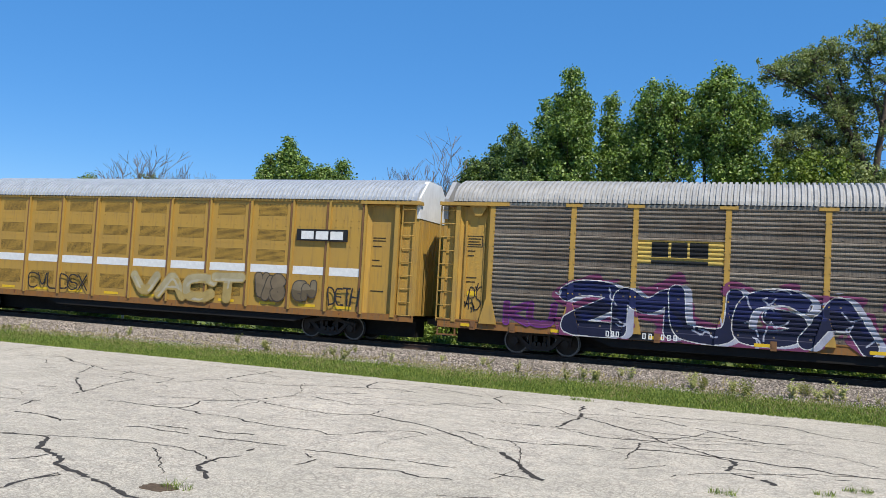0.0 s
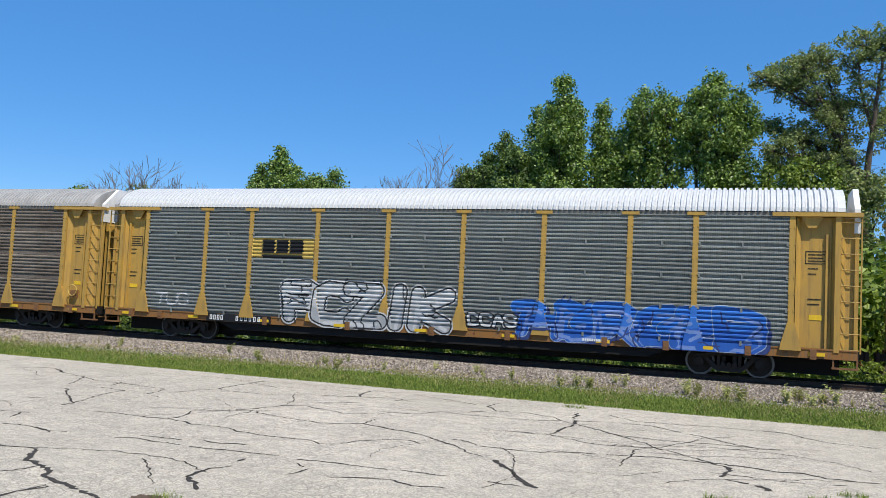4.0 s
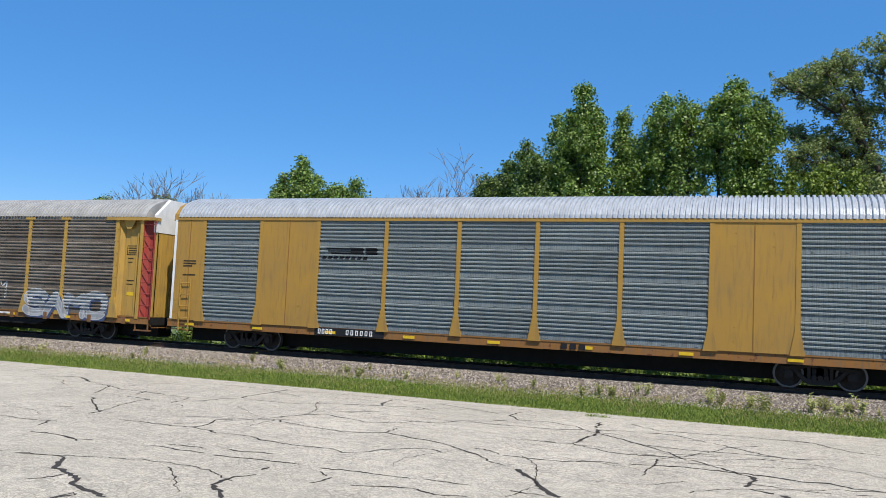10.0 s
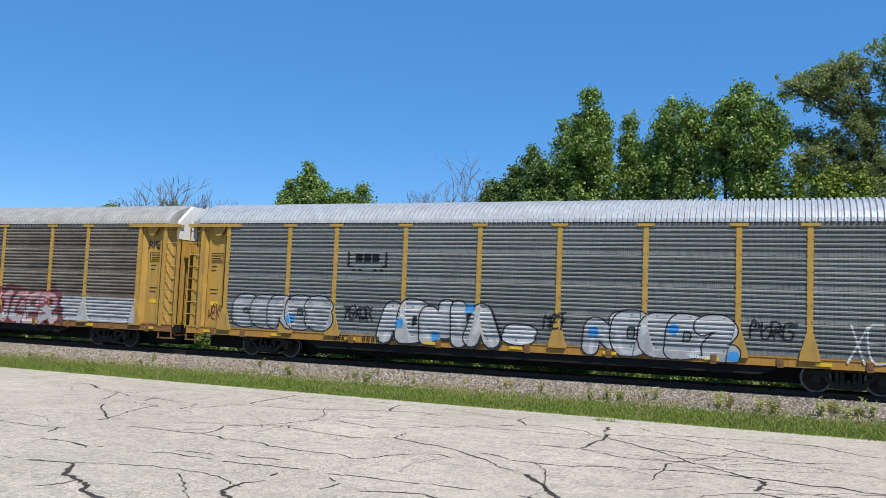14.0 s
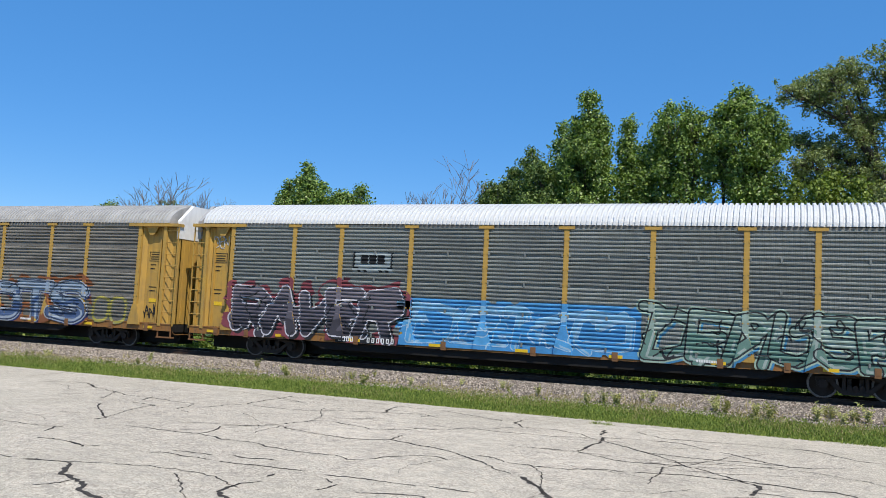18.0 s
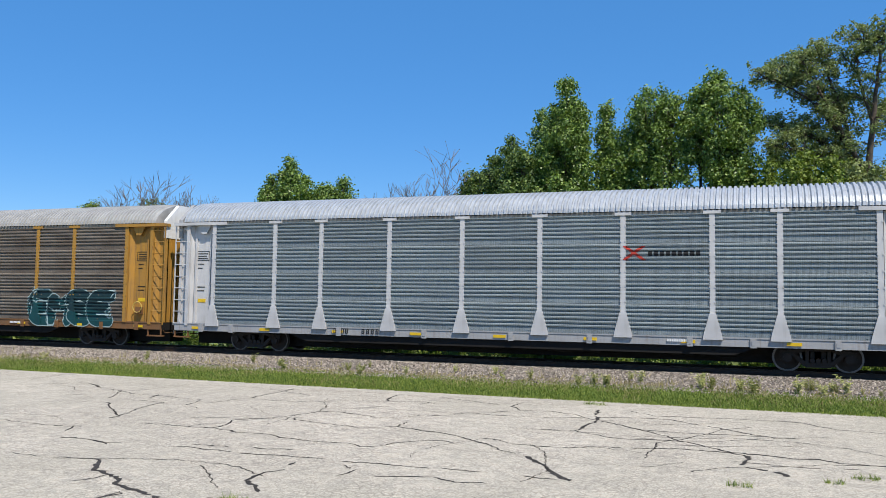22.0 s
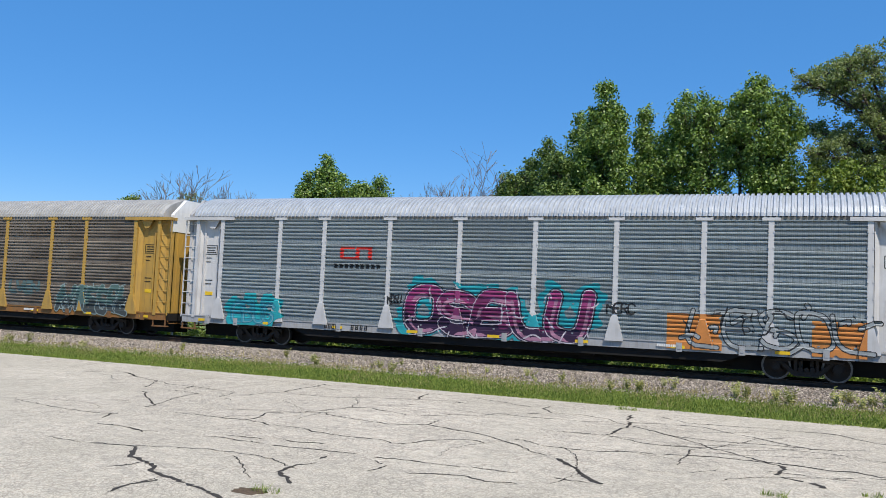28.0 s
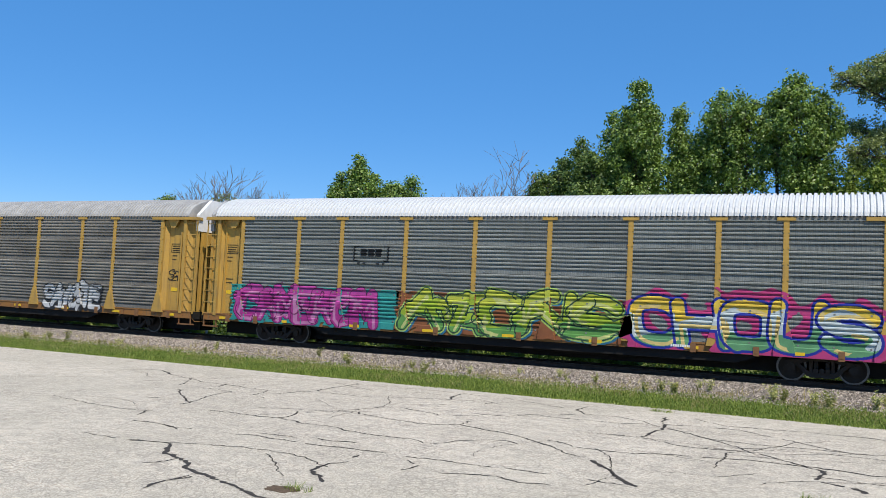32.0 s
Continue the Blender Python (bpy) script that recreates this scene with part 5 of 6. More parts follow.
def boxed_rack_car(label):
    """A newer auto rack: flat yellow walls framing recessed corrugated bays, rounded end doors."""
    SIDE["kind"] = "banded"
    car = empty("auto_rack_railcar", pose(0, TRACK_Y, RAIL_TOP), label, "railcar", "cars of the train")
    h = 13.35
    part("roof", lambda: roof_mesh(h - 0.05), ROOF["silver"], car, "bright corrugated metal roof", key="roof_boxed")
    bays = [(-12.05, -9.42)] + [(-6.95 + 2.78 * k, -6.95 + 2.78 * (k + 1)) for k in range(5)] + [(9.42, 12.05)]
    solid = [(-h, -12.05), (-9.42, -6.95), (6.95, 9.42), (12.05, h)]
    for s, turn in ((-1, 0), (1, 180)):
        for a, b in bays:
            w = round(b - a - 0.16, 3)
            for k in range(4):
                part("side_sheet", lambda: sheet(w), PANEL["steel"], car, "", ((a + b) / 2, 0, FLOOR + k * STRIP), ("sheet", w, "banded"), turn)
        for a, b in solid:
            w = round(b - a, 3)
            wall = part("side_wall", lambda: MB().box(-w / 2, w / 2, -1.57, -1.46, FLOOR - 0.02, EAVE + 0.03), AMBER, car, "", ((a + b) / 2, 0, 0), ("wall", w), turn)
            part("wall_seam", lambda: MB().box(-0.012, 0.012, -1.58, -1.57, FLOOR, EAVE), ORANGE, wall, "", key="seam")
            part("rivet_rows", lambda: (lambda m: [m.box(x - 0.025, x + 0.025, -1.58, -1.57, z, z + 0.04) for x in (-0.55, 0.55) for z in (1.3, 1.75, 2.7, 3.2, 4.2, 4.6)] and m)(MB()), AMBER, wall, "", key="rivets")
        for x in [-6.95 + 2.78 * k for k in range(6)] + [-9.42, 9.42, -12.05, 12.05]:
            part("post", lambda: MB().box(-0.075, 0.075, -1.585, -1.46, FLOOR - 0.02, EAVE).prism([(-0.22, 0.98), (0.22, 0.98), (0.075, 1.75), (-0.075, 1.75)], "y", -1.60, -1.5), AMBER, car, "", (x, 0, 0), "boxed_post", turn)
        part("top_rail", MB().box(-h, h, s * 1.60, s * 1.46, EAVE - 0.06, EAVE + 0.05), AMBER, car)
    running_gear(car, 13.70, sill=ORANGE, skirt=False)
    for e in (-1, 1):
        for k in range(4):
            y = -1.36 + 0.68 * k
            part("end_door_leaf", MB().box(*sorted((e * (h - 0.02), e * (h + 0.16))), y + 0.01, y + 0.67, 1.02, 5.0).box(*sorted((e * (h + 0.16), e * (h + 0.20))), y + 0.05, y + 0.12, 1.05, 4.95), DOOR_WHITE if k < 1 else SILL_GREY, car)
        o = [(-1.53, 4.9), (1.53, 4.9), (1.5, 5.18), (1.2, 5.55), (0.42, 5.88), (-0.42, 5.88), (-1.2, 5.55), (-1.5, 5.18)]
        part("end_hood", MB().prism(o, "x", *sorted((e * (h - 0.3), e * (h + 0.22)))), AMBER, car)
        part("corner_post", MB().box(*sorted((e * (h - 0.02), e * (h + 0.12))), -1.56, -1.38, FLOOR, 4.95), DOOR_WHITE, car)
        ladder(car, e * 12.75, -1.62, 0.55, 2.6, 0.46, 5, TAN)
        lines_of_text(car, "data_stencil", e * 12.65 - 0.3, e * 12.65 + 0.3, [(3.3, 1), (3.2, 1), (3.1, 0.7), (2.75, 1)], 0.05, -1.575, DECAL_BLACK)
    b = part("hand_brake", MB().box(11.95, 12.25, -1.72, -1.57, 1.35, 1.65), ORANGE, car, "hand brake housing with a hanging chain")
    part("brake_wheel", rods([(12.1 + 0.22 * math.cos(a), -1.76, 1.7 + 0.22 * math.sin(a)) for a in (k * math.pi / 6 for k in range(13))], r=0.02), SIGN_YELLOW, b)
    sill_reflectors(car, 13.7, -1.55)
    number_plate(car, -6.75)
    part("sill_marks", bars(MB(), 2.3, 0.78, 0.9, 0.17, 3, -1.556), DECAL_BLACK, car)
    return car

# ---- painted signs and graffiti that follow the ribs of the sides ----
GLYPHS = {
    "A": "00 13 26 33 40|13 33", "B": "00 06 36 45 44 33 03|33 42 41 30 00", "C": "45 36 16 05 01 10 30 41", "D": "00 06 26 45 41 20 00",
    "E": "46 06 00 40|03 33", "F": "00 06 46|03 33", "G": "45 36 16 05 01 10 30 41 43 23", "H": "00 06|40 46|03 43", "I": "20 26",
    "J": "46 41 30 10 01", "K": "00 06|46 03 40", "L": "06 00 40", "M": "00 06 23 46 40", "N": "00 06 40 46", "O": "10 01 05 16 36 45 41 30 10",
    "P": "00 06 36 45 44 33 03", "Q": "10 01 05 16 36 45 41 30 10|22 40", "R": "00 06 36 45 44 33 03|23 40", "S": "45 36 16 05 04 13 33 42 41 30 10 01",
    "T": "20 26|06 46", "U": "06 01 10 30 41 46", "V": "06 20 46", "W": "06 10 23 30 46", "X": "00 46|06 40", "Y": "06 23 46|23 20", "Z": "06 46 00 40",
    "2": "05 16 36 45 44 00 40", "9": "33 14 05 16 36 45 41 30 10", "n": "00 04|03 14 34 43 40", "i": "20 24|25 26", "t": "26 21 30 40|04 44", "s": "43 34 14 03 12 32 41 30 10 01",
    "u": "04 01 10 30 41 44|40 44", "r": "00 04|02 14 34 43", "*": "00 46|06 40|23 26",
}


def side_rows(z0, z1):
    """Heights between z0 and z1 at which the side bends, so that paint laid on it follows the ribs."""
    zs = [0.74, 0.80, 0.86, 0.92, 0.98, 1.03] + [FLOOR + k * STRIP + z for k in range(4) for z in strip_levels()]
    zs += [FLOOR + k * STRIP + STRIP * (0.08) for k in range(4)]
    zs = sorted({round(z, 4) for z in zs if z0 <= z <= z1})
    fine = []
    for a, b in zip(zs, zs[1:]):
        n = max(1, round((b - a) / 0.020))
        fine += [a + (b - a) * i / n for i in range(n)]
    return np.array(fine + zs[-1:])


def strokes(text, x0, x1, z0, z1, seed, slant=0.0, wild=0.0, gap=0.05, rounds=2):
    """Pen lines of a lettering, bent and leaning; a wild one gets extra arms between its letters."""
    rng = np.random.RandomState(seed)
    n, out = len(text), []
    w, h = (x1 - x0) / n, z1 - z0
    for i, ch in enumerate(text):
        if ch not in GLYPHS:
            continue
        a0, kw, dz = x0 + i * w + w * gap, w * (1 - 2 * gap), rng.uniform(-0.5, 0.5) * wild * h * 0.25
        lean = slant + rng.uniform(-0.5, 0.5) * wild
        sq = 1.0 - 0.25 * wild * rng.uniform(0, 1)
        for run in GLYPHS[ch].split("|"):
            pts = [(a0 + int(p[0]) / 4 * kw + lean * h * (int(p[1]) / 6 - 0.5) + rng.normal(0, 0.06) * wild * w,
                    z0 + max(0, dz) + int(p[1]) / 6 * h * sq + rng.normal(0, 0.06) * wild * h) for p in run.split()]
            out.append((i, curved(pts, rounds) if len(pts) > 2 else pts))
        if wild > 0.45:
            for _ in range(2):
                p = (a0 + rng.uniform(0, 1) * kw, z0 + rng.uniform(0.1, 0.9) * h)
                q = (p[0] + rng.uniform(-0.7, 0.7) * w, p[1] + rng.uniform(-0.35, 0.35) * h)
                out.append((i, curved([p, ((p[0] + q[0]) / 2 + 0.12 * w, (p[1] + q[1]) / 2 + 0.1 * h), q], 2)))
    return out


def stroke_distance(lines, px, pz):
    """Distance in metres from each place of a grid to the nearest pen line; beyond 0.8 m it is simply far."""
    best = np.full(px.shape, 9.0)
    cols = px[0]
    for pts in lines:
        for (ax, az), (bx, bz) in zip(pts, pts[1:]):
            c0, c1 = np.searchsorted(cols, (min(ax, bx) - 0.8, max(ax, bx) + 0.8))
            if c1 <= c0:
                continue
            qx, qz = px[:, c0:c1], pz[:, c0:c1]
            dx, dy = bx - ax, bz - az
            k = np.clip(((qx - ax) * dx + (qz - az) * dy) / (dx * dx + dy * dy + 1e-9), 0, 1)
            best[:, c0:c1] = np.minimum(best[:, c0:c1], np.hypot(qx - ax - k * dx, qz - az - k * dy))
    return best


def laid_on_side(car, name, label, x0, x1, z0, z1, chooser, materials, step=0.012, extra=0.0, flat=False):
    """A skin of paint over the ribbed side between x0, x1 and z0, z1. chooser(x, z) gives the paint of each cell, -1 for none."""
    xs = np.arange(x0, x1 + step, step)
    zs = side_rows(z0, z1)
    if len(zs) < 2:
        return None
    cx, cz = np.meshgrid((xs[:-1] + xs[1:]) / 2, (zs[:-1] + zs[1:]) / 2)
    pick = chooser(cx, cz)
    out = np.array([rib(z) if z > FLOOR else 0.047 for z in zs])[:, None] * np.ones(len(xs))
    for p in POST_X:
        near = np.abs(xs - p)
        out = np.where((near < 0.10)[None], np.maximum(out, 0.079), out)
        foot = np.interp(zs, [0.93, 1.12, 1.75, 1.76], [0.31, 0.28, 0.10, 0.0])[:, None]
        out = np.where(near[None] < foot, np.maximum(out, 0.107), out)
    if flat:
        out = np.full(out.shape, 0.078)
    vx, vz = np.meshgrid(xs, zs)
    v = np.stack([vx, -(HALF_W + out + 0.007 + extra), vz], -1).reshape(-1, 3)
    # cells of one paint that lie side by side on a level stretch become one long strip
    bend = (np.diff(out, axis=1) != 0)
    bend = bend[:-1] | bend[1:]
    fresh = np.ones(pick.shape, bool)
    fresh[:, 1:] = (np.diff(pick, axis=1) != 0) | bend[:, 1:] | bend[:, :-1]
    r, c = np.nonzero(fresh)
    n = len(xs)
    end = np.append(c[1:], 0)
    end[np.append(r[1:] != r[:-1], True)] = n - 1
    hue = pick[r, c]
    r, c, end, hue = r[hue >= 0], c[hue >= 0], end[hue >= 0], hue[hue >= 0]
    if not len(r):
        return None
    quad = np.stack([r * n + c, r * n + end, (r + 1) * n + end, (r + 1) * n + c], 1)
    used = np.unique(quad)
    place_of = {int(k): i for i, k in enumerate(used)}
    faces = []
    for a, b, d, e in quad.tolist():
        low = used[np.searchsorted(used, a):np.searchsorted(used, b) + 1].tolist()
        high = used[np.searchsorted(used, e):np.searchsorted(used, d) + 1].tolist()
        faces.append([place_of[k] for k in low + high[::-1]])
    me = bpy.data.meshes.new(name)
    me.from_pydata(v[used].tolist(), [], faces)
    for m in materials:
        me.materials.append(m)
    me.polygons.foreach_set("material_index", hue.astype(np.int32))
    ob = new(name, me)
    ob.parent = car
    return tagged(ob, label)


def nz(x, z, f, k=0.0):
    """Smooth wandering values for masks."""
    return np.sin(x * f + 3 * np.sin(z * f * 0.9 + k)) * np.sin(z * f * 1.3 + 2 * np.sin(x * f * 0.7 + k))


def graffiti(car, text, x0, x1, z0, z1, fill, outline, halo=None, back=None, shade=None, thick=0.17, edge=0.05, seed=1, slant=0.0, wild=0.25, label="", thin=False, flat=False, cast=(0.10, 0.09), rounds=None):
    """Spray-painted lettering: back cloud, cast block, halo, outline, fill in bands."""
    h = z1 - z0
    rf = 0.03 if thin else thick * h * 0.68
    glow = tuple(min(0.7, 0.75 * c + 0.13) for c in fill[-1])
    mats = [paint(c) for c in fill] + [paint(outline), paint(glow)] + [paint(c) for c in (halo, back, shade) if c]
    nf = len(fill)
    i_out, i_glow, k = nf, nf + 1, nf + 2
    i_halo = k if halo else -1
    k += bool(halo)
    i_back = k if back else -1
    k += bool(back)
    i_shade = k if shade else -1
    pad = rf + (0 if thin else edge)
    by_letter = strokes(text, x0 + pad, x1 - pad, z0 + pad, z1 - pad, seed, slant, wild, 0.05, rounds if rounds is not None else 0 if slant > 0.05 and wild > 0.45 else 2)

    lines = [run for _, run in by_letter]
    letters = [[run for k, run in by_letter if k == i] for i in range(len(text))]
    rn = random.Random(seed * 7 + 1)
    rn_pick = max(outline) < 0.15
    scribble = []
    for _ in range(int((x1 - x0) * h * 1.5) if wild > 0.3 and h < 3 and not thin else 0):
        px, pz, a = rn.uniform(x0, x1), rn.uniform(z0, z1), rn.uniform(0, 6.28)
        run = [(px, pz)]
        for _ in range(4):
            a += rn.gauss(0, 0.9)
            run.append((run[-1][0] + 0.16 * math.cos(a), run[-1][1] + 0.16 * math.sin(a)))
        scribble.append(curved(run, 1))

    def chooser(x, z):
        d = stroke_distance(lines, x, z)
        out = np.full(x.shape, -1)
        if back:
            out[(d < rf + edge + 0.2 + 0.2 * nz(x, z, 3.1, seed)) & (nz(x, z, 1.3, seed) > -0.6)] = i_back
        if shade:
            out[stroke_distance(lines, x - cast[0], z + cast[1]) < rf + edge] = i_shade
        if halo:
            out[d < rf + edge + 0.05] = i_halo
        if thin:
            out[d < rf] = i_out
            return out
        band = ((z - z0) / h * nf + 0.5 * nz(x, z, 2.2, seed)).astype(int).clip(0, nf - 1)
        up = stroke_distance(lines, x - 0.03, z + 0.6 * rf)
        paint_in = np.where((up < rf * 0.28) & (max(fill[-1]) > 0.2) & (nz(x, z, 1.7, seed + 2) > -0.2), i_glow, band)
        for one in letters:
            di = stroke_distance(one, x, z)
            out = np.where(di < rf, paint_in, np.where(di < rf + edge, i_out, out))
        if scribble:
            out = np.where((stroke_distance(scribble, x, z) < 0.024) & (d < rf + edge + 0.12), i_out if shade is None or rn_pick else i_shade, out)
        return out

    return laid_on_side(car, "graffiti", label or "spray-painted graffiti lettering across the ribbed side", x0 - 0.35, x1 + 0.35, max(0.74, z0 - 0.35), min(4.9, z1 + 0.35), chooser, mats, 0.02 if h > 3 else 0.012, 0.0, flat)


def patch(car, name, label, x0, x1, z0, z1, material, shapes=(), ink=(), flat=False):
    """A painted field on the ribs with plain shapes on it; shapes: functions of u, w in 0..1 that give True where the ink lies."""
    def chooser(x, z):
        u, w = (x - x0) / (x1 - x0), (z - z0) / (z1 - z0)
        out = np.full(x.shape, 0 if material else -1)
        for i, s in enumerate(shapes):
            out = np.where(s(u, w), i + (1 if material else 0), out)
        return out
    return laid_on_side(car, name, label, x0, x1, z0 - 0.005, z1 + 0.005, chooser, ([material] if material else []) + list(ink), 0.012, 0.0, flat)


def blocks(*boxes):
    """A mask of rectangles (u0, u1, w0, w1)."""
    def mask(u, w):
        out = np.zeros(u.shape, bool)
        for a, b, c, d in boxes:
            out |= (u > a) & (u < b) & (w > c) & (w < d)
        return out
    return mask


def yellow_sign(car, z0=3.15, z1=3.95, tall=False):
    """Yellow field with three heavy dark block marks and a bar under them."""
    x0, x1 = (-8.9, -7.1) if tall else (-6.9, -4.3)
    if tall:
        patch(car, "sign", "yellow painted sign panel with dark block marks", x0, x1, 3.15, 4.97, SIGN_YELLOW, [blocks((0.18, 0.38, 0.42, 0.68), (0.41, 0.60, 0.42, 0.68), (0.63, 0.84, 0.42, 0.68), (0.2, 0.8, 0.32, 0.37))], [DECAL_BLACK], True)
        part("sign_plate", MB().box(x0, x1, -1.578, -1.5, 3.15, 4.93), SIGN_YELLOW, car)
    else:
        patch(car, "sign", "yellow painted sign panel with dark block marks", x0, x1, z0, z1, SIGN_YELLOW, [blocks((0.16, 0.36, 0.28, 0.9), (0.39, 0.58, 0.28, 0.9), (0.61, 0.82, 0.28, 0.9), (0.16, 0.82, 0.04, 0.18))], [DECAL_BLACK])


def loop_sign(car, ink, field=SIGN_YELLOW, x0=-6.9, x1=-4.3, z0=3.15, z1=3.95):
    """A looping continuous band, drawn as a plain shape."""
    band = blocks((0.24, 0.30, 0.3, 0.8), (0.24, 0.47, 0.7, 0.82), (0.24, 0.5, 0.2, 0.32), (0.50, 0.56, 0.2, 0.82), (0.50, 0.74, 0.7, 0.82), (0.70, 0.76, 0.2, 0.82))
    patch(car, "sign", "painted sign with a looping band mark", x0, x1, z0, z1, field, [band], [ink])


def bracket_sign(car, field=None, x0=-6.5, x1=-4.9, z0=3.3, z1=4.08):
    """Two square brackets round three block marks, with dots below."""
    m = blocks((0.0, 0.05, 0.18, 1.0), (0.0, 0.14, 0.93, 1.0), (0.0, 0.14, 0.18, 0.25), (0.95, 1.0, 0.18, 1.0), (0.86, 1.0, 0.93, 1.0), (0.86, 1.0, 0.18, 0.25),
               (0.2, 0.38, 0.42, 0.82), (0.41, 0.59, 0.42, 0.82), (0.62, 0.8, 0.42, 0.82), (0.12, 0.2, 0.02, 0.12), (0.28, 0.36, 0.02, 0.12), (0.66, 0.74, 0.02, 0.12), (0.82, 0.9, 0.02, 0.12))
    patch(car, "sign", "dark bracketed block marks painted on the side", x0, x1, z0, z1, field, [m], [DECAL_BLACK])


def stripe_sign(car, x0, x1, z0, z1, lines=2):
    """Slanted dark stripes beside block marks, two lines of small marks below."""
    top = lambda u, w: (u > 0.05 + 0.3 * (1 - w)) & (u < 0.62) & (w > 0.55) & ((w * 14) % 2 < 1.2) & (u < 0.25 + 0.5 * w)
    m = blocks((0.5, 0.72, 0.55, 0.98), (0.76, 0.95, 0.55, 0.98), *[(0.02 + 0.1 * i, 0.09 + 0.1 * i, 0.28, 0.44) for i in range(8)], *[(0.02 + 0.1 * i, 0.09 + 0.1 * i, 0.02, 0.18) for i in range(9 if lines > 1 else 0)])
    patch(car, "sign", "dark slanted stripes with rows of small marks", x0, x1, z0, z1, None, [lambda u, w: top(u, w) | m(u, w)], [DECAL_BLACK])


def shield_sign(car):
    """A yellow field with a shield: dark blue top, red and white upright stripes."""
    def inside(u, w):
        cu, cw = (u - 0.5) / 0.34, (w - 0.1) / 0.82
        return (cw > 0.02) & (cw < 1.0) & (np.abs(cu) < np.where(cw > 0.35, 0.98 - 0.12 * np.sin((cw - 0.35) * 4.4), 0.98 * np.sqrt(np.clip(cw / 0.35, 0, 1))))
    blue = lambda u, w: inside(u, w) & (w > 0.56)
    red = lambda u, w: inside(u, w) & (w <= 0.56) & ((u * 19) % 2 < 1.05)
    white = lambda u, w: inside(u, w) & (w <= 0.56) & ((u * 19) % 2 >= 1.05)
    marks = lambda u, w: blocks((0.30, 0.68, 0.72, 0.80), (0.24, 0.70, 0.61, 0.68))(u, w) & ((u * 24) % 2 < 1.4)
    rust = lambda u, w: (nz(u * 3, w * 3, 2.6, 1.2) > 0.72)
    patch(car, "sign", "rusting yellow sign with a striped red, white and blue shield", -8.9, -7.1, 3.15, 4.97, SIGN_YELLOW, [blue, red, white, marks, rust], [DECAL_BLUE, DECAL_RED, DECAL_WHITE, DECAL_WHITE, SILL_RUST], True)
    part("sign_plate", MB().box(-8.9, -7.1, -1.578, -1.5, 3.15, 4.93), SIGN_YELLOW, car)


def red_sign(car):
    """A red field with three rows of white marks."""
    rows = blocks(*[(0.08 + 0.105 * i, 0.16 + 0.105 * i, 0.58, 0.70) for i in range(8)], *[(0.08 + 0.105 * i, 0.16 + 0.105 * i, 0.36, 0.48) for i in range(7)], *[(0.08 + 0.105 * i, 0.16 + 0.105 * i, 0.14, 0.26) for i in range(7)])
    patch(car, "sign", "red painted panel with three rows of white marks", -6.9, -4.3, 3.0, 4.97, paint((0.42, 0.035, 0.02)), [rows], [DECAL_WHITE])


def drips(car, x0, x1, z0, z1, color, seed, cover=0.0, label="spray-painted patch of colour on the ribbed side", lift=-0.003):
    """A loose field of paint with uneven edges."""
    def chooser(x, z):
        edge = np.minimum(np.minimum(x - x0, x1 - x), np.minimum(z - z0, z1 - z)) / (0.35 * (z1 - z0))
        return np.where(edge.clip(-1, 1) + 0.7 * nz(x, z, 4.0, seed) > 0.25 - cover, 0, -1)
    laid_on_side(car, "graffiti", label, x0, x1, z0, z1, chooser, [paint(color)], 0.02, lift)


def recess_tag(car, text, end, z0, z1, ink, seed, width=0.7):
    """Quick scrawl on the folded corner panel at one end of a car."""
    m = MB()
    x0 = end * 12.44 - width / 2
    for _, run in strokes(text, x0, x0 + width, z0, z1, seed, 0.1, 0.6):
        for (ax, az), (bx, bz) in zip(run, run[1:]):
            d = Vector((bx - ax, bz - az))
            if d.length > 1e-4:
                q = Vector((-d.y, d.x)).normalized() * 0.015
                m.prism([(ax - q.x, az - q.y), (bx - q.x, bz - q.y), (bx + q.x, bz + q.y), (ax + q.x, az + q.y)], "y", -1.348, -1.334)
    part("tag", m, paint(ink), car, "scrawled spray-paint tag on the corner panel")


WH, BK, GY = (0.52, 0.52, 0.51), (0.02, 0.02, 0.022), (0.36, 0.37, 0.37)
NAVY, TEAL, LIME, PURP = (0.015, 0.025, 0.11), (0.02, 0.30, 0.33), (0.28, 0.38, 0.03), (0.12, 0.03, 0.10)

CARS = {}
RACK = "auto_rack_railcar"
c = CARS["A"] = rack_car(RACK, "weathered brown auto rack with yellow posts and blue graffiti", YELLOW, "brown", "grey", number=-7.8)
yellow_sign(c)
graffiti(c, "2MUGA", -9.6, 0.1, 0.74, 2.62, [(0.008, 0.010, 0.035), (0.009, 0.014, 0.07)], WH, None, (0.16, 0.04, 0.10), (0.34, 0.35, 0.42), 0.185, 0.032, 3, 0.1, 0.4, cast=(0.2, 0.02))
drips(c, 0.1, 1.6, 0.8, 2.3, (0.14, 0.03, 0.10), 4, 0.5)
graffiti(c, "KU", -11.3, -9.4, 0.9, 1.8, [PURP], (0.15, 0.03, 0.2), None, None, None, 0.13, 0.04, 4)
graffiti(c, "PSTA", 1.0, 8.5, 0.8, 2.4, [(0.45, 0.25, 0.08), WH], NAVY, None, PURP, None, 0.15, 0.05, 5)
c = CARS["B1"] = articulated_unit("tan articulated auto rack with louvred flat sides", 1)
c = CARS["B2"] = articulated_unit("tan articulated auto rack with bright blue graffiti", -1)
c = CARS["C"] = rack_car(RACK, "grey auto rack with yellow posts and a clean white roof", YELLOW, "silver", "white", hood=DOOR_WHITE, number=-8.6, side="seamed")
yellow_sign(c)
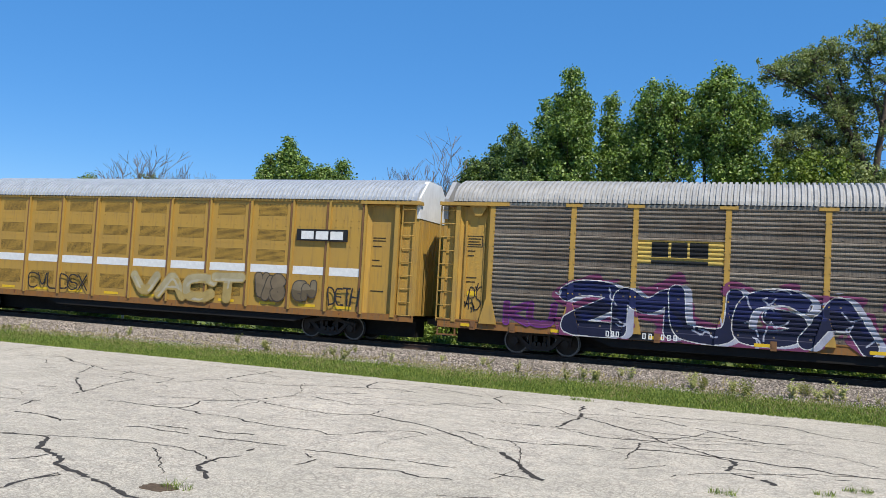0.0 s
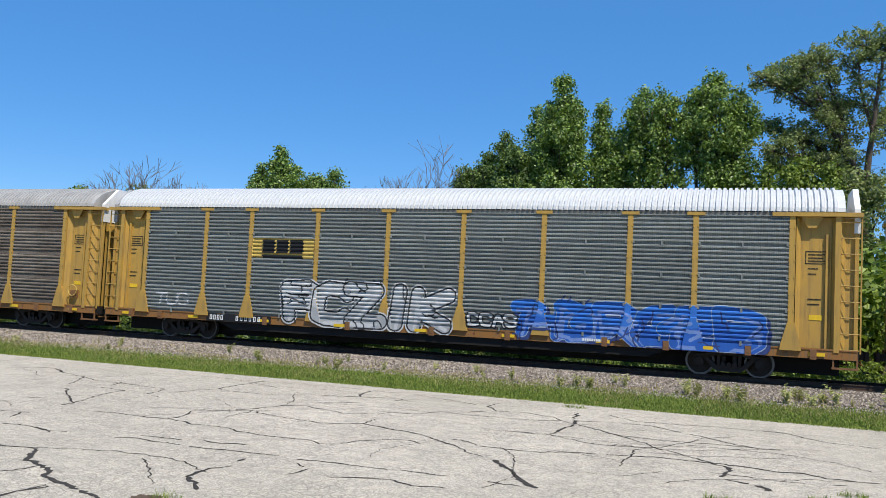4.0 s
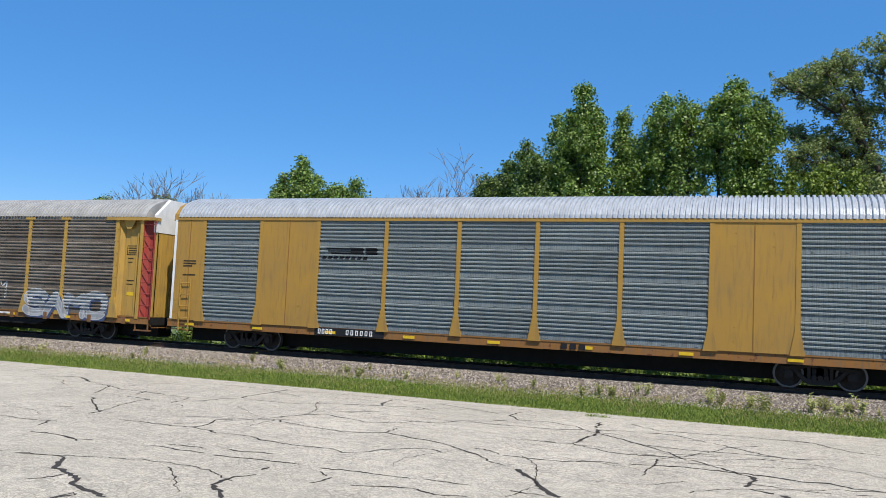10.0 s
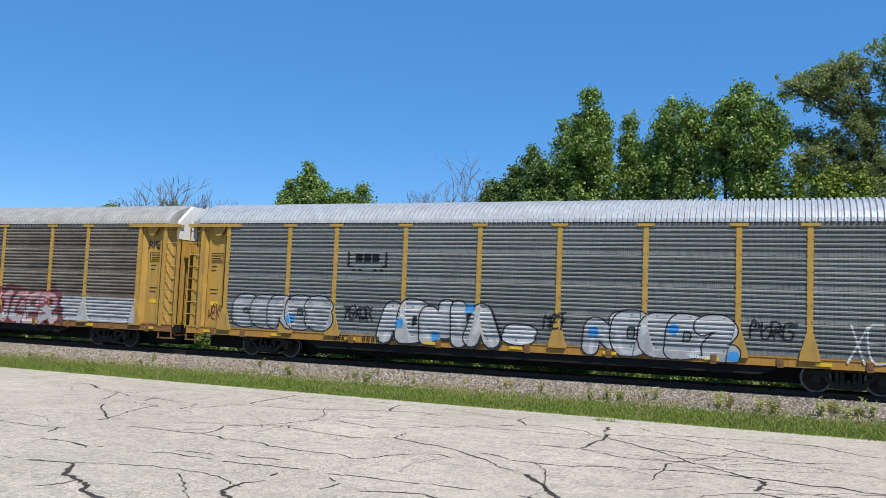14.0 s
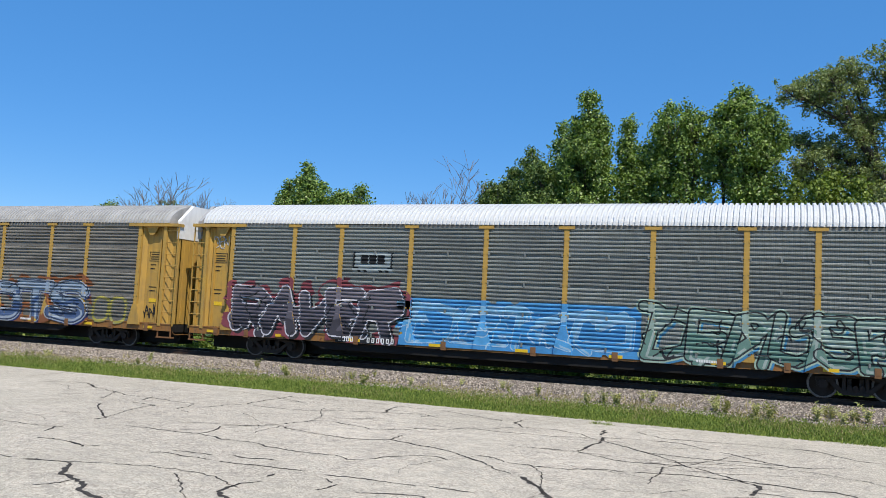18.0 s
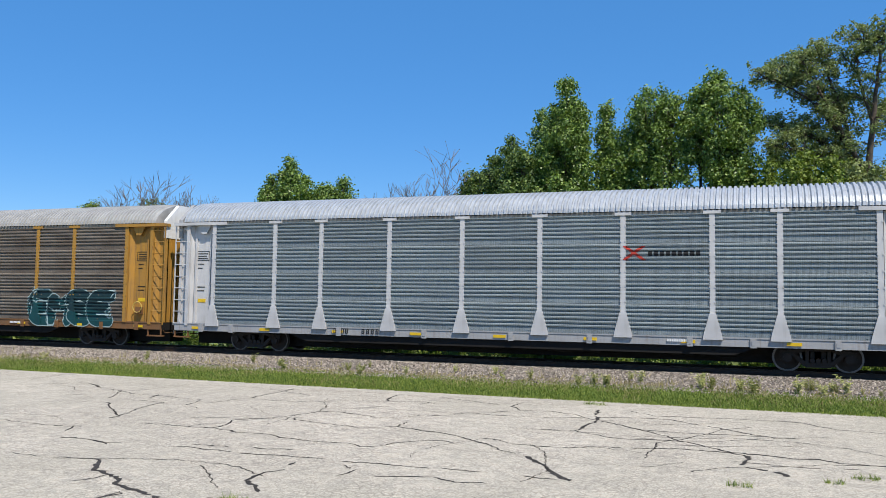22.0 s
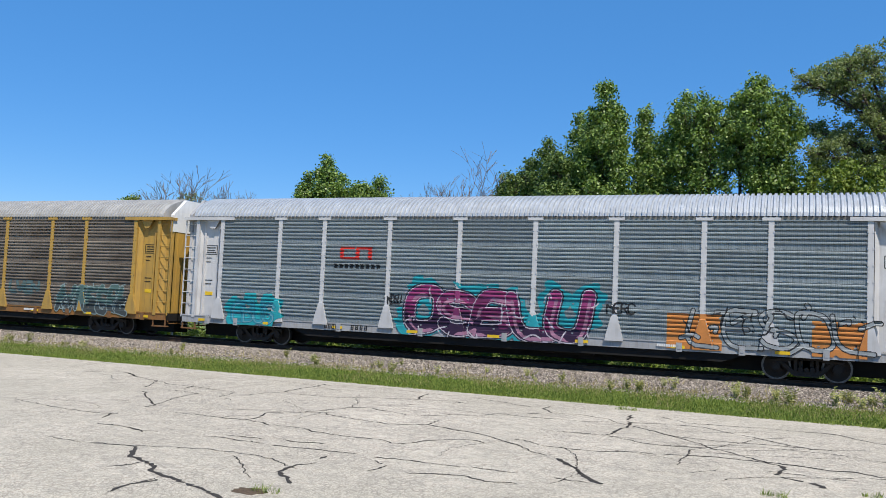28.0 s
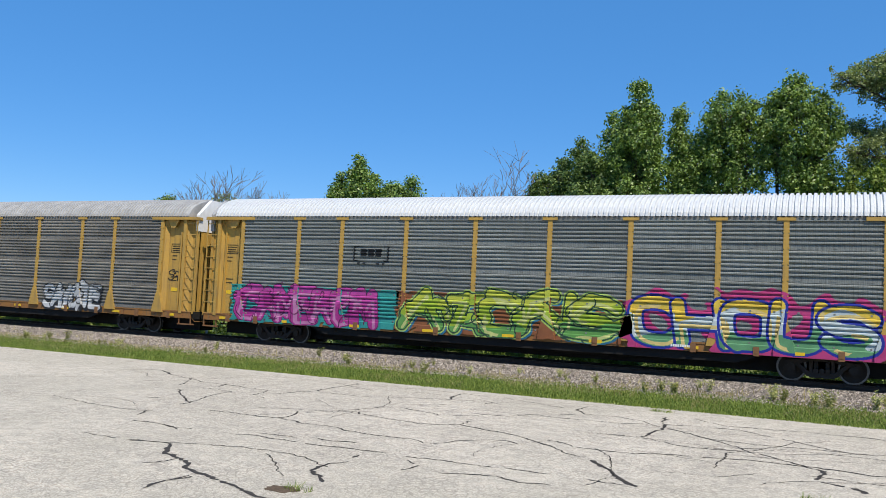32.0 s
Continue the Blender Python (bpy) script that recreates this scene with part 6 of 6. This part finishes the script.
graffiti(c, "PCZIK", -5.6, 1.3, 0.74, 2.45, [GY, WH], BK, WH, None, None, 0.20, 0.055, 6, 0.0, 0.35, rounds=0)
graffiti(c, "DCAS", 1.6, 3.5, 1.05, 1.62, [WH], BK, None, None, None, 0.12, 0.05, 66, -0.1, 0.3)
graffiti(c, "HOROEB", 3.4, 11.2, 0.74, 2.15, [(0.02, 0.10, 0.40), (0.03, 0.15, 0.50)], (0.30, 0.36, 0.45), None, None, (0.03, 0.05, 0.16), 0.21, 0.025, 7, 0.1, 0.5)
graffiti(c, "TUG", -11.2, -9.6, 1.25, 1.75, [WH], WH, thin=True, seed=8)
c = CARS["D"] = rack_car(RACK, "brown-grimed auto rack with yellow posts and a rusty sill", YELLOW, "brown", "grey", brake=True, number=-7.9)
stripe_sign(c, -6.1, -4.5, 3.2, 4.0)
drips(c, -7.0, -4.55, 1.2, 2.25, (0.30, 0.34, 0.22), 3, 0.3)
graffiti(c, "MICH", -6.9, -4.6, 1.35, 2.1, [(0.36, 0.40, 0.24)], (0.08, 0.14, 0.06), None, None, None, 0.12, 0.04, 9)
graffiti(c, "DERZ", -11.6, -9.3, 1.2, 2.05, [GY], (0.5, 0.5, 0.5), None, None, None, 0.1, 0.03, 10)
c = CARS["E"] = rack_car(RACK, "rust-eaten auto rack with bright yellow posts and pale blue graffiti", YELLOW_RUST, "grey", "grey", foot_col=ORANGE, hood=YELLOW_RUST, door=YELLOW_RUST, sill=ORANGE, lad=SILL_RUST, number=-7.7, recess=YELLOW_RUST, side="seamed")
shield_sign(c)
graffiti(c, "SEIM", -11.2, -8.7, 0.8, 2.15, [GY, (0.30, 0.30, 0.31)], BK, None, (0.30, 0.05, 0.05), None, 0.21, 0.045, 11, 0.0, 0.3)
graffiti(c, "RO", -4.0, -2.8, 1.15, 2.2, [(0.20, 0.23, 0.035)], BK, None, None, None, 0.14, 0.06, 12)
graffiti(c, "nitsur", -1.3, 4.65, 0.76, 2.6, [(0.04, 0.24, 0.34), (0.15, 0.44, 0.52)], BK, None, None, BK, 0.155, 0.06, 13, 0.0, 0.15)
graffiti(c, "SABORGE", 4.8, 11.6, 0.95, 2.05, [(0.30, 0.31, 0.34), (0.36, 0.37, 0.40)], (0.22, 0.22, 0.27), None, None, None, 0.17, 0.025, 14, 0.1, 0.55)
c = CARS["F"] = boxed_rack_car("clean yellow auto rack with recessed silver corrugated bays")
stripe_sign(c, -6.8, -4.4, 3.35, 3.98, 1)
c = CARS["G"] = rack_car(RACK, "brown auto rack with yellow posts, red and green graffiti", YELLOW, "brown", "grey", number=-7.2, front_lad=LADDER_RED)
loop_sign(c, DECAL_BLACK)
graffiti(c, "DCEMO", -8.7, -3.1, 0.74, 2.4, [(0.40, 0.06, 0.08), (0.50, 0.12, 0.14)], BK, None, (0.03, 0.20, 0.05), None, 0.16, 0.06, 15, 0.0, 0.4)
graffiti(c, "WSHK", -11.5, -9.7, 1.6, 2.15, [(0.06, 0.24, 0.17)], (0.10, 0.34, 0.24), thin=True, seed=16, wild=0.5)
graffiti(c, "DELF", -11.4, -9.8, 1.05, 1.6, [(0.06, 0.24, 0.17)], (0.08, 0.30, 0.22), thin=True, seed=67, wild=0.5)
graffiti(c, "OBOB", -1.0, 4.1, 1.3, 2.4, [(0.14, 0.12, 0.12)], GY, None, None, None, 0.16, 0.03, 17)
graffiti(c, "REM", 4.3, 5.9, 1.5, 2.4, [WH], WH, thin=True, seed=18)
graffiti(c, "SAMO", 6.9, 11.6, 0.78, 2.0, [(0.28, 0.29, 0.30), GY], (0.45, 0.45, 0.45), None, None, (0.06, 0.08, 0.15), 0.16, 0.04, 19)
c = CARS["H"] = rack_car(RACK, "silver auto rack with yellow posts and white bubble graffiti", YELLOW, "silver", "silver", sill=GOLD, number=-6.9, ink=DECAL_BLACK, digits=4)
bracket_sign(c)
graffiti(c, "CEROS", -11.5, -6.9, 1.05, 2.4, [(0.30, 0.31, 0.31), GY], BK, None, None, None, 0.27, 0.045, 20, 0.0, 0.2)
graffiti(c, "ADNIA", -5.3, -0.5, 0.74, 2.45, [GY, (0.46, 0.46, 0.46)], BK, None, None, BK, 0.245, 0.05, 21, 0.0, 0.2, cast=(0.06, 0.05))
graffiti(c, "s", -0.6, 0.8, 0.9, 1.9, [WH], BK, None, None, None, 0.2, 0.05, 22)
graffiti(c, "NOED2", 2.2, 7.1, 0.74, 2.25, [(0.32, 0.33, 0.34), (0.42, 0.43, 0.44)], BK, None, None, None, 0.25, 0.045, 23, 0.0, 0.2)
for x, z in ((-4.3, 1.5), (-2.9, 1.1), (-1.7, 2.1), (2.6, 1.5), (5.1, 1.7), (6.9, 0.95), (-8.8, 1.5)):
    laid_on_side(c, "graffiti", "round dab of bright blue spray paint", x - 0.2, x + 0.2, z - 0.2, z + 0.2, lambda px, pz: np.where(np.hypot(px - x, pz - z) < 0.17 + 0.02 * np.sin(px * 31), 0, -1), [paint((0.05, 0.27, 0.58))], extra=0.006)
for x0, x1, t, k in ((-6.6, -5.4, "TEXOR", 24), (0.9, 1.7, "MET", 25), (7.3, 8.6, "PURG", 26)):
    graffiti(c, t, x0, x1, 1.5, 2.1, [BK], BK, thin=True, seed=k, wild=0.6)
graffiti(c, "XEG", 10.0, 11.5, 0.9, 2.1, [WH], WH, thin=True, seed=27)
c = CARS["I"] = rack_car(RACK, "brown auto rack with yellow posts and a red sign", YELLOW, "brown", "grey", number=-7.6)
red_sign(c)
graffiti(c, "MYGA", -11.5, -6.9, 1.1, 2.55, [(0.40, 0.42, 0.40), (0.28, 0.28, 0.27)], (0.55, 0.55, 0.53), None, None, None, 0.2, 0.03, 28)
graffiti(c, "LITIS", -6.6, -1.1, 1.1, 2.6, [(0.33, 0.37, 0.33), (0.26, 0.26, 0.25)], (0.48, 0.5, 0.48), None, None, None, 0.2, 0.03, 29)
graffiti(c, "BOUB", -0.9, 3.2, 0.9, 2.3, [WH], (0.1, 0.1, 0.1), None, GY, None, 0.16, 0.05, 30)
graffiti(c, "EIGER", 3.2, 7.6, 0.74, 2.2, [GY, (0.45, 0.27, 0.27)], (0.22, 0.04, 0.05), None, (0.15, 0.05, 0.05), None, 0.12, 0.05, 31, 0.1, 0.5)
drips(c, 7.5, 11.75, 0.95, 2.0, (0.40, 0.40, 0.40), 9, 0.6)
c = CARS["J"] = rack_car(RACK, "silver auto rack with a clean white roof and tangled graffiti", YELLOW, "silver", "white", number=-6.9, side="seamed")
bracket_sign(c, paint((0.29, 0.33, 0.33)))
graffiti(c, "RAVER", -11.7, -4.4, 0.8, 2.75, [(0.05, 0.045, 0.055), (0.10, 0.09, 0.11), (0.16, 0.14, 0.16)], (0.52, 0.50, 0.53), None, (0.20, 0.05, 0.06), BK, 0.15, 0.05, 32, 0.1, 0.6)
drips(c, -4.5, 3.9, 0.76, 2.5, (0.06, 0.25, 0.50), 5, 0.7)
graffiti(c, "DEKO", -4.3, 3.8, 0.9, 2.4, [(0.08, 0.32, 0.6), (0.20, 0.42, 0.6)], (0.35, 0.5, 0.62), None, None, None, 0.12, 0.03, 33, 0.2, 0.7)
graffiti(c, "DEMUSE", 4.0, 11.6, 0.76, 2.5, [(0.12, 0.22, 0.18), (0.25, 0.33, 0.28)], BK, (0.3, 0.4, 0.32), None, (0.05, 0.2, 0.35), 0.12, 0.05, 34, 0.1, 0.6)
c = CARS["K"] = rack_car(RACK, "brown-grey auto rack with yellow posts, covered in chrome graffiti", YELLOW, "grey", "grey", number=-8.4)
loop_sign(c, DECAL_BLACK)
graffiti(c, "DEVRES", -11.8, -1.6, 0.74, 2.65, [(0.36, 0.37, 0.38), (0.48, 0.48, 0.48)], BK, None, (0.16, 0.05, 0.08), BK, 0.15, 0.07, 35, 0.15, 0.6)
graffiti(c, "VE", -1.4, 1.2, 0.9, 2.4, [WH], BK, None, (0.16, 0.05, 0.08), BK, 0.11, 0.07, 36, 0.0, 0.6)
graffiti(c, "ROTS", 1.4, 9.4, 0.76, 2.6, [(0.06, 0.10, 0.20), (0.24, 0.30, 0.37)], (0.03, 0.04, 0.07), (0.30, 0.34, 0.38), (0.22, 0.08, 0.03), (0.015, 0.025, 0.10), 0.15, 0.05, 37, 0.0, 0.4)
graffiti(c, "OO", 9.5, 11.4, 0.9, 2.1, [(0.35, 0.30, 0.06)], (0.2, 0.2, 0.1), None, None, None, 0.06, 0.02, 38)
c = CARS["L"] = rack_car(RACK, "clean silver auto rack with white posts", WHITE, "blue", "silver", hood=BRIGHT_YELLOW, door=WHITE, sill=SILL_GREY, number=-6.4, ink=DECAL_BLACK, digits=4)
cross = lambda u, w: (np.abs(np.abs(u - 0.14) - np.abs(w - 0.5) * 0.26) < 0.03) & (u < 0.3)
patch(c, "sign", "red crossed mark beside a row of dark slanted marks", 4.2, 6.7, 3.45, 3.93, None, [cross, blocks(*[(0.32 + 0.075 * i, 0.375 + 0.075 * i, 0.3, 0.62) for i in range(9)])], [DECAL_RED, DECAL_BLACK])
c = CARS["M"] = rack_car(RACK, "brown-grimed auto rack with orange-yellow posts and a rusty sill", GOLD, "brown", "grey", door=GOLD, sill=SILL_RUST, lad=GOLD, brake=True, number=-8.2, feet=False)
yellow_sign(c, tall=True)
graffiti(c, "PUNKAHOM", -9.5, -1.3, 0.74, 2.1, [(0.26, 0.10, 0.09), (0.33, 0.22, 0.20)], (0.46, 0.42, 0.42), None, None, (0.06, 0.02, 0.02), 0.125, 0.035, 39, 0.1, 0.6)
graffiti(c, "WCKVF", 0.5, 4.7, 0.8, 2.35, [(0.03, 0.026, 0.02), BK], (0.46, 0.42, 0.16), None, None, None, 0.19, 0.035, 40, 0.1, 0.5)
graffiti(c, "EMSE", 6.5, 11.3, 0.76, 2.4, [(0.006, 0.055, 0.06), (0.01, 0.035, 0.04)], (0.34, 0.44, 0.43), None, None, None, 0.21, 0.035, 41, 0.0, 0.4)
c = CARS["N"] = rack_car(RACK, "grey auto rack covered end to end by tall chrome letters", YELLOW, "silver", "grey", brake=True, number=-7.7)
drips(c, -11.95, 11.2, 0.76, 4.55, (0.215, 0.222, 0.225), 8, 1.3, "coat of dull silver paint rolled over the whole side")
for ch, x0, x1, z0, z1, sd in (("K", -11.6, -7.5, 0.8, 4.5, 42), ("L", -7.6, -5.2, 0.85, 4.3, 43), ("E", -5.3, -2.0, 0.95, 4.4, 44), ("A", -2.2, 1.5, 0.8, 4.5, 45), ("N", 1.1, 4.6, 0.76, 4.6, 46), ("Z", 4.4, 9.4, 0.85, 4.75, 47)):
    graffiti(c, ch, x0, x1, z0, z1, [(0.25, 0.26, 0.262), (0.28, 0.29, 0.29)], (0.12, 0.125, 0.128), None, None, (0.03, 0.032, 0.034), 0.17, 0.025, sd, 0.04, 0.12, "tall silver block letter with dark cast sides", cast=(-0.24, 0.10), rounds=0)
for x0, x1, z0, z1 in ((-7.8, -6.6, 1.6, 4.0), (-11.7, -10.8, 1.2, 2.0), (-1.3, -0.2, 3.6, 4.6), (-4.0, -2.8, 4.1, 4.7), (3.0, 3.9, 2.2, 3.5), (7.4, 8.2, 1.2, 2.3), (9.2, 10.8, 1.3, 2.2), (4.9, 5.6, 2.5, 3.6)):
    drips(c, x0, x1, z0, z1, (0.03, 0.24, 0.30) if x0 > -7 or x0 < -10 else (0.03, 0.16, 0.42), x0, 0.4)
graffiti(c, "DUB", -10.6, -9.4, 1.3, 1.9, [BK], BK, thin=True, seed=43)
graffiti(c, "CMG", 5.0, 6.6, 1.1, 1.7, [(0.45, 0.3, 0.35)], BK, None, None, None, 0.12, 0.05, 44)
graffiti(c, "ABAY", 9.9, 11.2, 1.2, 2.0, [(0.05, 0.06, 0.35)], (0.05, 0.06, 0.35), thin=True, seed=45, wild=0.7)
c = CARS["O"] = rack_car(RACK, "silver auto rack with white posts and purple graffiti", WHITE, "blue", "silver", hood=BRIGHT_YELLOW, door=WHITE, sill=SILL_GREY, number=-6.8, ink=DECAL_BLACK, digits=4)
loop_sign(c, paint((0.62, 0.04, 0.03)), None, -6.9, -4.3, 3.28, 4.05)
patch(c, "sign", "row of small dark marks", -6.55, -4.5, 3.05, 3.3, None, [blocks(*[(0.02 + 0.11 * i, 0.09 + 0.11 * i, 0.0, 1.0) for i in range(9)])], [DECAL_BLACK])
graffiti(c, "OSBLU", -3.6, 3.6, 0.76, 2.6, [(0.03, 0.012, 0.04), (0.14, 0.02, 0.08), (0.27, 0.04, 0.14)], (0.46, 0.42, 0.46), (0.03, 0.03, 0.05), (0.02, 0.28, 0.32), None, 0.17, 0.03, 46, 0.0, 0.45)
graffiti(c, "EBUS", -11.2, -9.0, 0.8, 1.75, [(0.03, 0.25, 0.32)], (0.02, 0.15, 0.2), None, TEAL, None, 0.1, 0.03, 47)
drips(c, 5.9, 7.6, 0.76, 1.95, (0.52, 0.20, 0.05), 3, 0.7)
drips(c, 10.2, 11.7, 0.76, 1.9, (0.52, 0.20, 0.05), 4, 0.7)
graffiti(c, "LESOL", 6.4, 12.0, 0.9, 2.2, [(0.28, 0.30, 0.30)], BK, None, None, None, 0.06, 0.03, 48, 0.0, 0.6)
for x0, x1, t, k in ((-4.2, -3.6, "NDSU", 49), (3.9, 4.9, "MERC", 50)):
    graffiti(c, t, x0, x1, 1.8, 2.2, [BK], BK, thin=True, seed=k)
c = CARS["P"] = rack_car(RACK, "brown-grimed auto rack with yellow posts and teal graffiti", YELLOW, "brown", "grey", number=-7.6)
stripe_sign(c, -6.7, -4.9, 3.25, 4.0)
graffiti(c, "KIL", -11.5, -9.8, 1.05, 2.05, [(0.15, 0.32, 0.30)], (0.25, 0.42, 0.38), None, None, None, 0.14, 0.04, 51)
graffiti(c, "KREIAR", -1.4, 2.8, 1.0, 2.35, [(0.015, 0.15, 0.18), (0.03, 0.21, 0.24)], (0.02, 0.06, 0.08), None, None, (0.03, 0.08, 0.1), 0.13, 0.04, 52, 0.0, 0.5)
graffiti(c, "LVEN", 4.5, 6.5, 1.55, 2.2, [(0.09, 0.15, 0.15)], (0.08, 0.12, 0.12), None, None, None, 0.12, 0.03, 53)
graffiti(c, "AIRESOL", 7.4, 11.8, 0.84, 2.1, [(0.05, 0.06, 0.06), (0.08, 0.14, 0.13)], (0.24, 0.30, 0.29), None, None, None, 0.13, 0.035, 54, 0.1, 0.5)
c = CARS["Q"] = rack_car(RACK, "silver auto rack with a white roof and vivid graffiti band", YELLOW, "silver", "white", number=None)
bracket_sign(c, None, -6.45, -4.9, 3.2, 3.95)
drips(c, -12.2, -4.4, 0.76, 2.3, (0.03, 0.25, 0.22), 6, 0.5)
graffiti(c, "CAMEROM", -11.9, -5.2, 0.76, 2.4, [(0.30, 0.025, 0.18), (0.40, 0.05, 0.25)], (0.09, 0.01, 0.06), None, None, (0.02, 0.2, 0.2), 0.19, 0.03, 55, 0.1, 0.5)
drips(c, -4.5, 4.0, 0.76, 2.3, (0.22, 0.08, 0.03), 7, 0.55)
graffiti(c, "ATONS", -4.4, 4.0, 0.76, 2.5, [(0.10, 0.26, 0.06), LIME, (0.42, 0.45, 0.05)], (0.02, 0.05, 0.03), (0.30, 0.42, 0.10), None, (0.02, 0.12, 0.2), 0.16, 0.05, 56, 0.2, 0.6)
graffiti(c, "CHOUS", 4.1, 11.8, 0.76, 2.55, [(0.10, 0.26, 0.12), (0.44, 0.50, 0.50), (0.60, 0.42, 0.05)], (0.012, 0.025, 0.24), None, (0.40, 0.04, 0.15), None, 0.165, 0.085, 57, 0.0, 0.3)
c = CARS["R"] = rack_car(RACK, "grey-brown auto rack with yellow posts and chrome graffiti", YELLOW, "grey", "grey", number=-7.6)
graffiti(c, "SAIOTE", 4.7, 8.5, 0.8, 2.05, [WH, GY], BK, None, None, BK, 0.13, 0.05, 58, 0.1, 0.5)
for key, text, end, z0, z1, ink in (("A", "WRS", -1, 1.35, 2.15, BK), ("G", "STOK", -1, 1.95, 2.3, BK), ("H", "NEK", -1, 1.3, 1.9, (0.15, 0.05, 0.03)), ("I", "RYGS", 1, 4.05, 4.4, BK),
                                    ("J", "DEN", -1, 4.1, 4.6, WH), ("M", "OA", -1, 3.6, 4.2, WH), ("M", "NZ", -1, 2.7, 3.4, WH), ("N", "OH", 1, 1.2, 1.8, GY), ("K", "ANK", 1, 1.2, 1.75, BK),
                                    ("E", "OR", -1, 3.5, 4.3, WH), ("E", "GAL", -1, 2.6, 3.2, WH), ("Q", "VE", 1, 1.3, 1.9, (0.25, 0.03, 0.2)), ("R", "ST", 1, 2.3, 2.8, BK)):
    recess_tag(CARS[key], text, end, z0, z1, ink, len(text) + int(z0 * 10))
for key, spec in dict(B2=[("BORMS", 2.3, 9.0, 1.02, 2.72, [(0.50, 0.13, 0.03), (0.22, 0.23, 0.25), (0.20, 0.21, 0.23)], WH, 59), ("T", 0.9, 1.9, 1.0, 1.9, [(0.20, 0.22, 0.24), (0.20, 0.22, 0.24)], BK, 69), ("WDXGS", -5.4, -0.9, 1.05, 1.95, [(0.34, 0.31, 0.24), (0.42, 0.39, 0.32)], BK, 70)],
                      B1=[("CVL", -7.2, -5.6, 1.15, 1.85, [BK], BK, 60), ("DSX", -5.5, -4.0, 1.15, 1.85, [BK], BK, 61), ("VACT", -1.97, 3.57, 1.0, 2.2, [(0.38, 0.28, 0.10), (0.38, 0.32, 0.18)], (0.38, 0.26, 0.08), 62), ("WAS", 3.9, 5.3, 1.2, 2.3, [(0.16, 0.12, 0.07), (0.20, 0.15, 0.09)], (0.05, 0.04, 0.03), 63), ("EN", 5.5, 6.6, 1.3, 2.1, [(0.12, 0.09, 0.05), (0.2, 0.16, 0.1)], (0.06, 0.05, 0.04), 64), ("DETH", 7.0, 8.3, 1.2, 1.9, [BK], BK, 65)]).items():
    for t, x0, x1, z0, z1, fl, ol, sd in spec:
        keep, POST_X[:] = POST_X[:], []
        blue = (0.02, 0.13, 0.45) if t in ("BORMS", "T") else None
        graffiti(CARS[key], t, x0, x1, z0, z1, fl, ol, BK if t == "BORMS" else None, blue, None, 0.20, 0.025 if blue else 0.04, sd, 0.0, 0.3, thin=len(fl) == 1 and fl[0] is BK, flat=True)
        POST_X[:] = keep

for ws, ring, s in RIMS:
    part("wheel_rim", ring, TREAD, ws, "worn bright rim", key=("wheel_rim", s))

post_m = part("marker_post", MB().box(-0.04, 0.04, -0.04, 0.04, -0.1, 0.75).prism([(-0.06, 0.75), (0.06, 0.75), (0.0, 0.85)], "y", -0.04, 0.04), DECAL_WHITE, None, "", (-27.4, 31.7, 0.1))
tagged(post_m, "short white marker post beyond the rails", "marker post")

# where each car's middle lies along the train at 0 s
PLACE = dict(A=3.28, B1=-21.6, B2=-43.4, C=-68.39, D=-96.12, E=-124.34, F=-152.40, G=-180.56, H=-208.66, I=-236.56, J=-264.76, K=-292.86, L=-321.20, M=-349.04, N=-376.97, O=-405.89, P=-433.95, Q=-461.58, R=-489.46)


# how far the train runs ahead of its steady slowing at some seconds
AHEAD = [(0, 0.0), (6, 0.0), (7, 0.58), (8, 0.0), (28, 0.0), (29, 0.15), (30, 0.0), (31, -0.28), (32, -0.02)]


def travelled(t):
    """Metres that the train has gone after t seconds: it slows a little, with slight surges."""
    for (a, u), (b, w) in zip(AHEAD, AHEAD[1:]):
        if t <= b:
            k = (t - a) / (b - a)
            return 14.482 * t - 0.01202 * t * t + u + (w - u) * k * k * (3 - 2 * k)
    return 14.482 * t - 0.01202 * t * t + AHEAD[-1][1]


def motions():
    for key, ob in CARS.items():
        walk(ob, [(t, pose(PLACE[key] + travelled(t), TRACK_Y, RAIL_TOP)) for t in (k * 0.5 for k in range(65))])
    # the wheels roll while they pass the lot
    owner = {ob: key for key, ob in CARS.items()}
    for ws in WHEELS:
        bogie_ob = ws.parent
        x0 = PLACE[owner[bogie_ob.parent]] + bogie_ob.location.x + ws.location.x
        seen = [k for k in range(0, 961) if -36 < x0 + travelled(k / 30) < 8]
        if not seen:
            continue
        at = Matrix.Translation(ws.location.copy())
        roll = lambda k: at @ Matrix.Rotation((travelled(k / 30) / 0.42) % (2 * math.pi), 4, "Y")
        rows = [(k / 30, roll(k)) for k in seen]
        if seen[0] > 0:
            rows.insert(0, (0.0, rows[0][1]))
        if seen[-1] < 960:
            rows.append((32.0, rows[-1][1]))
        walk(ws, rows)


motions()
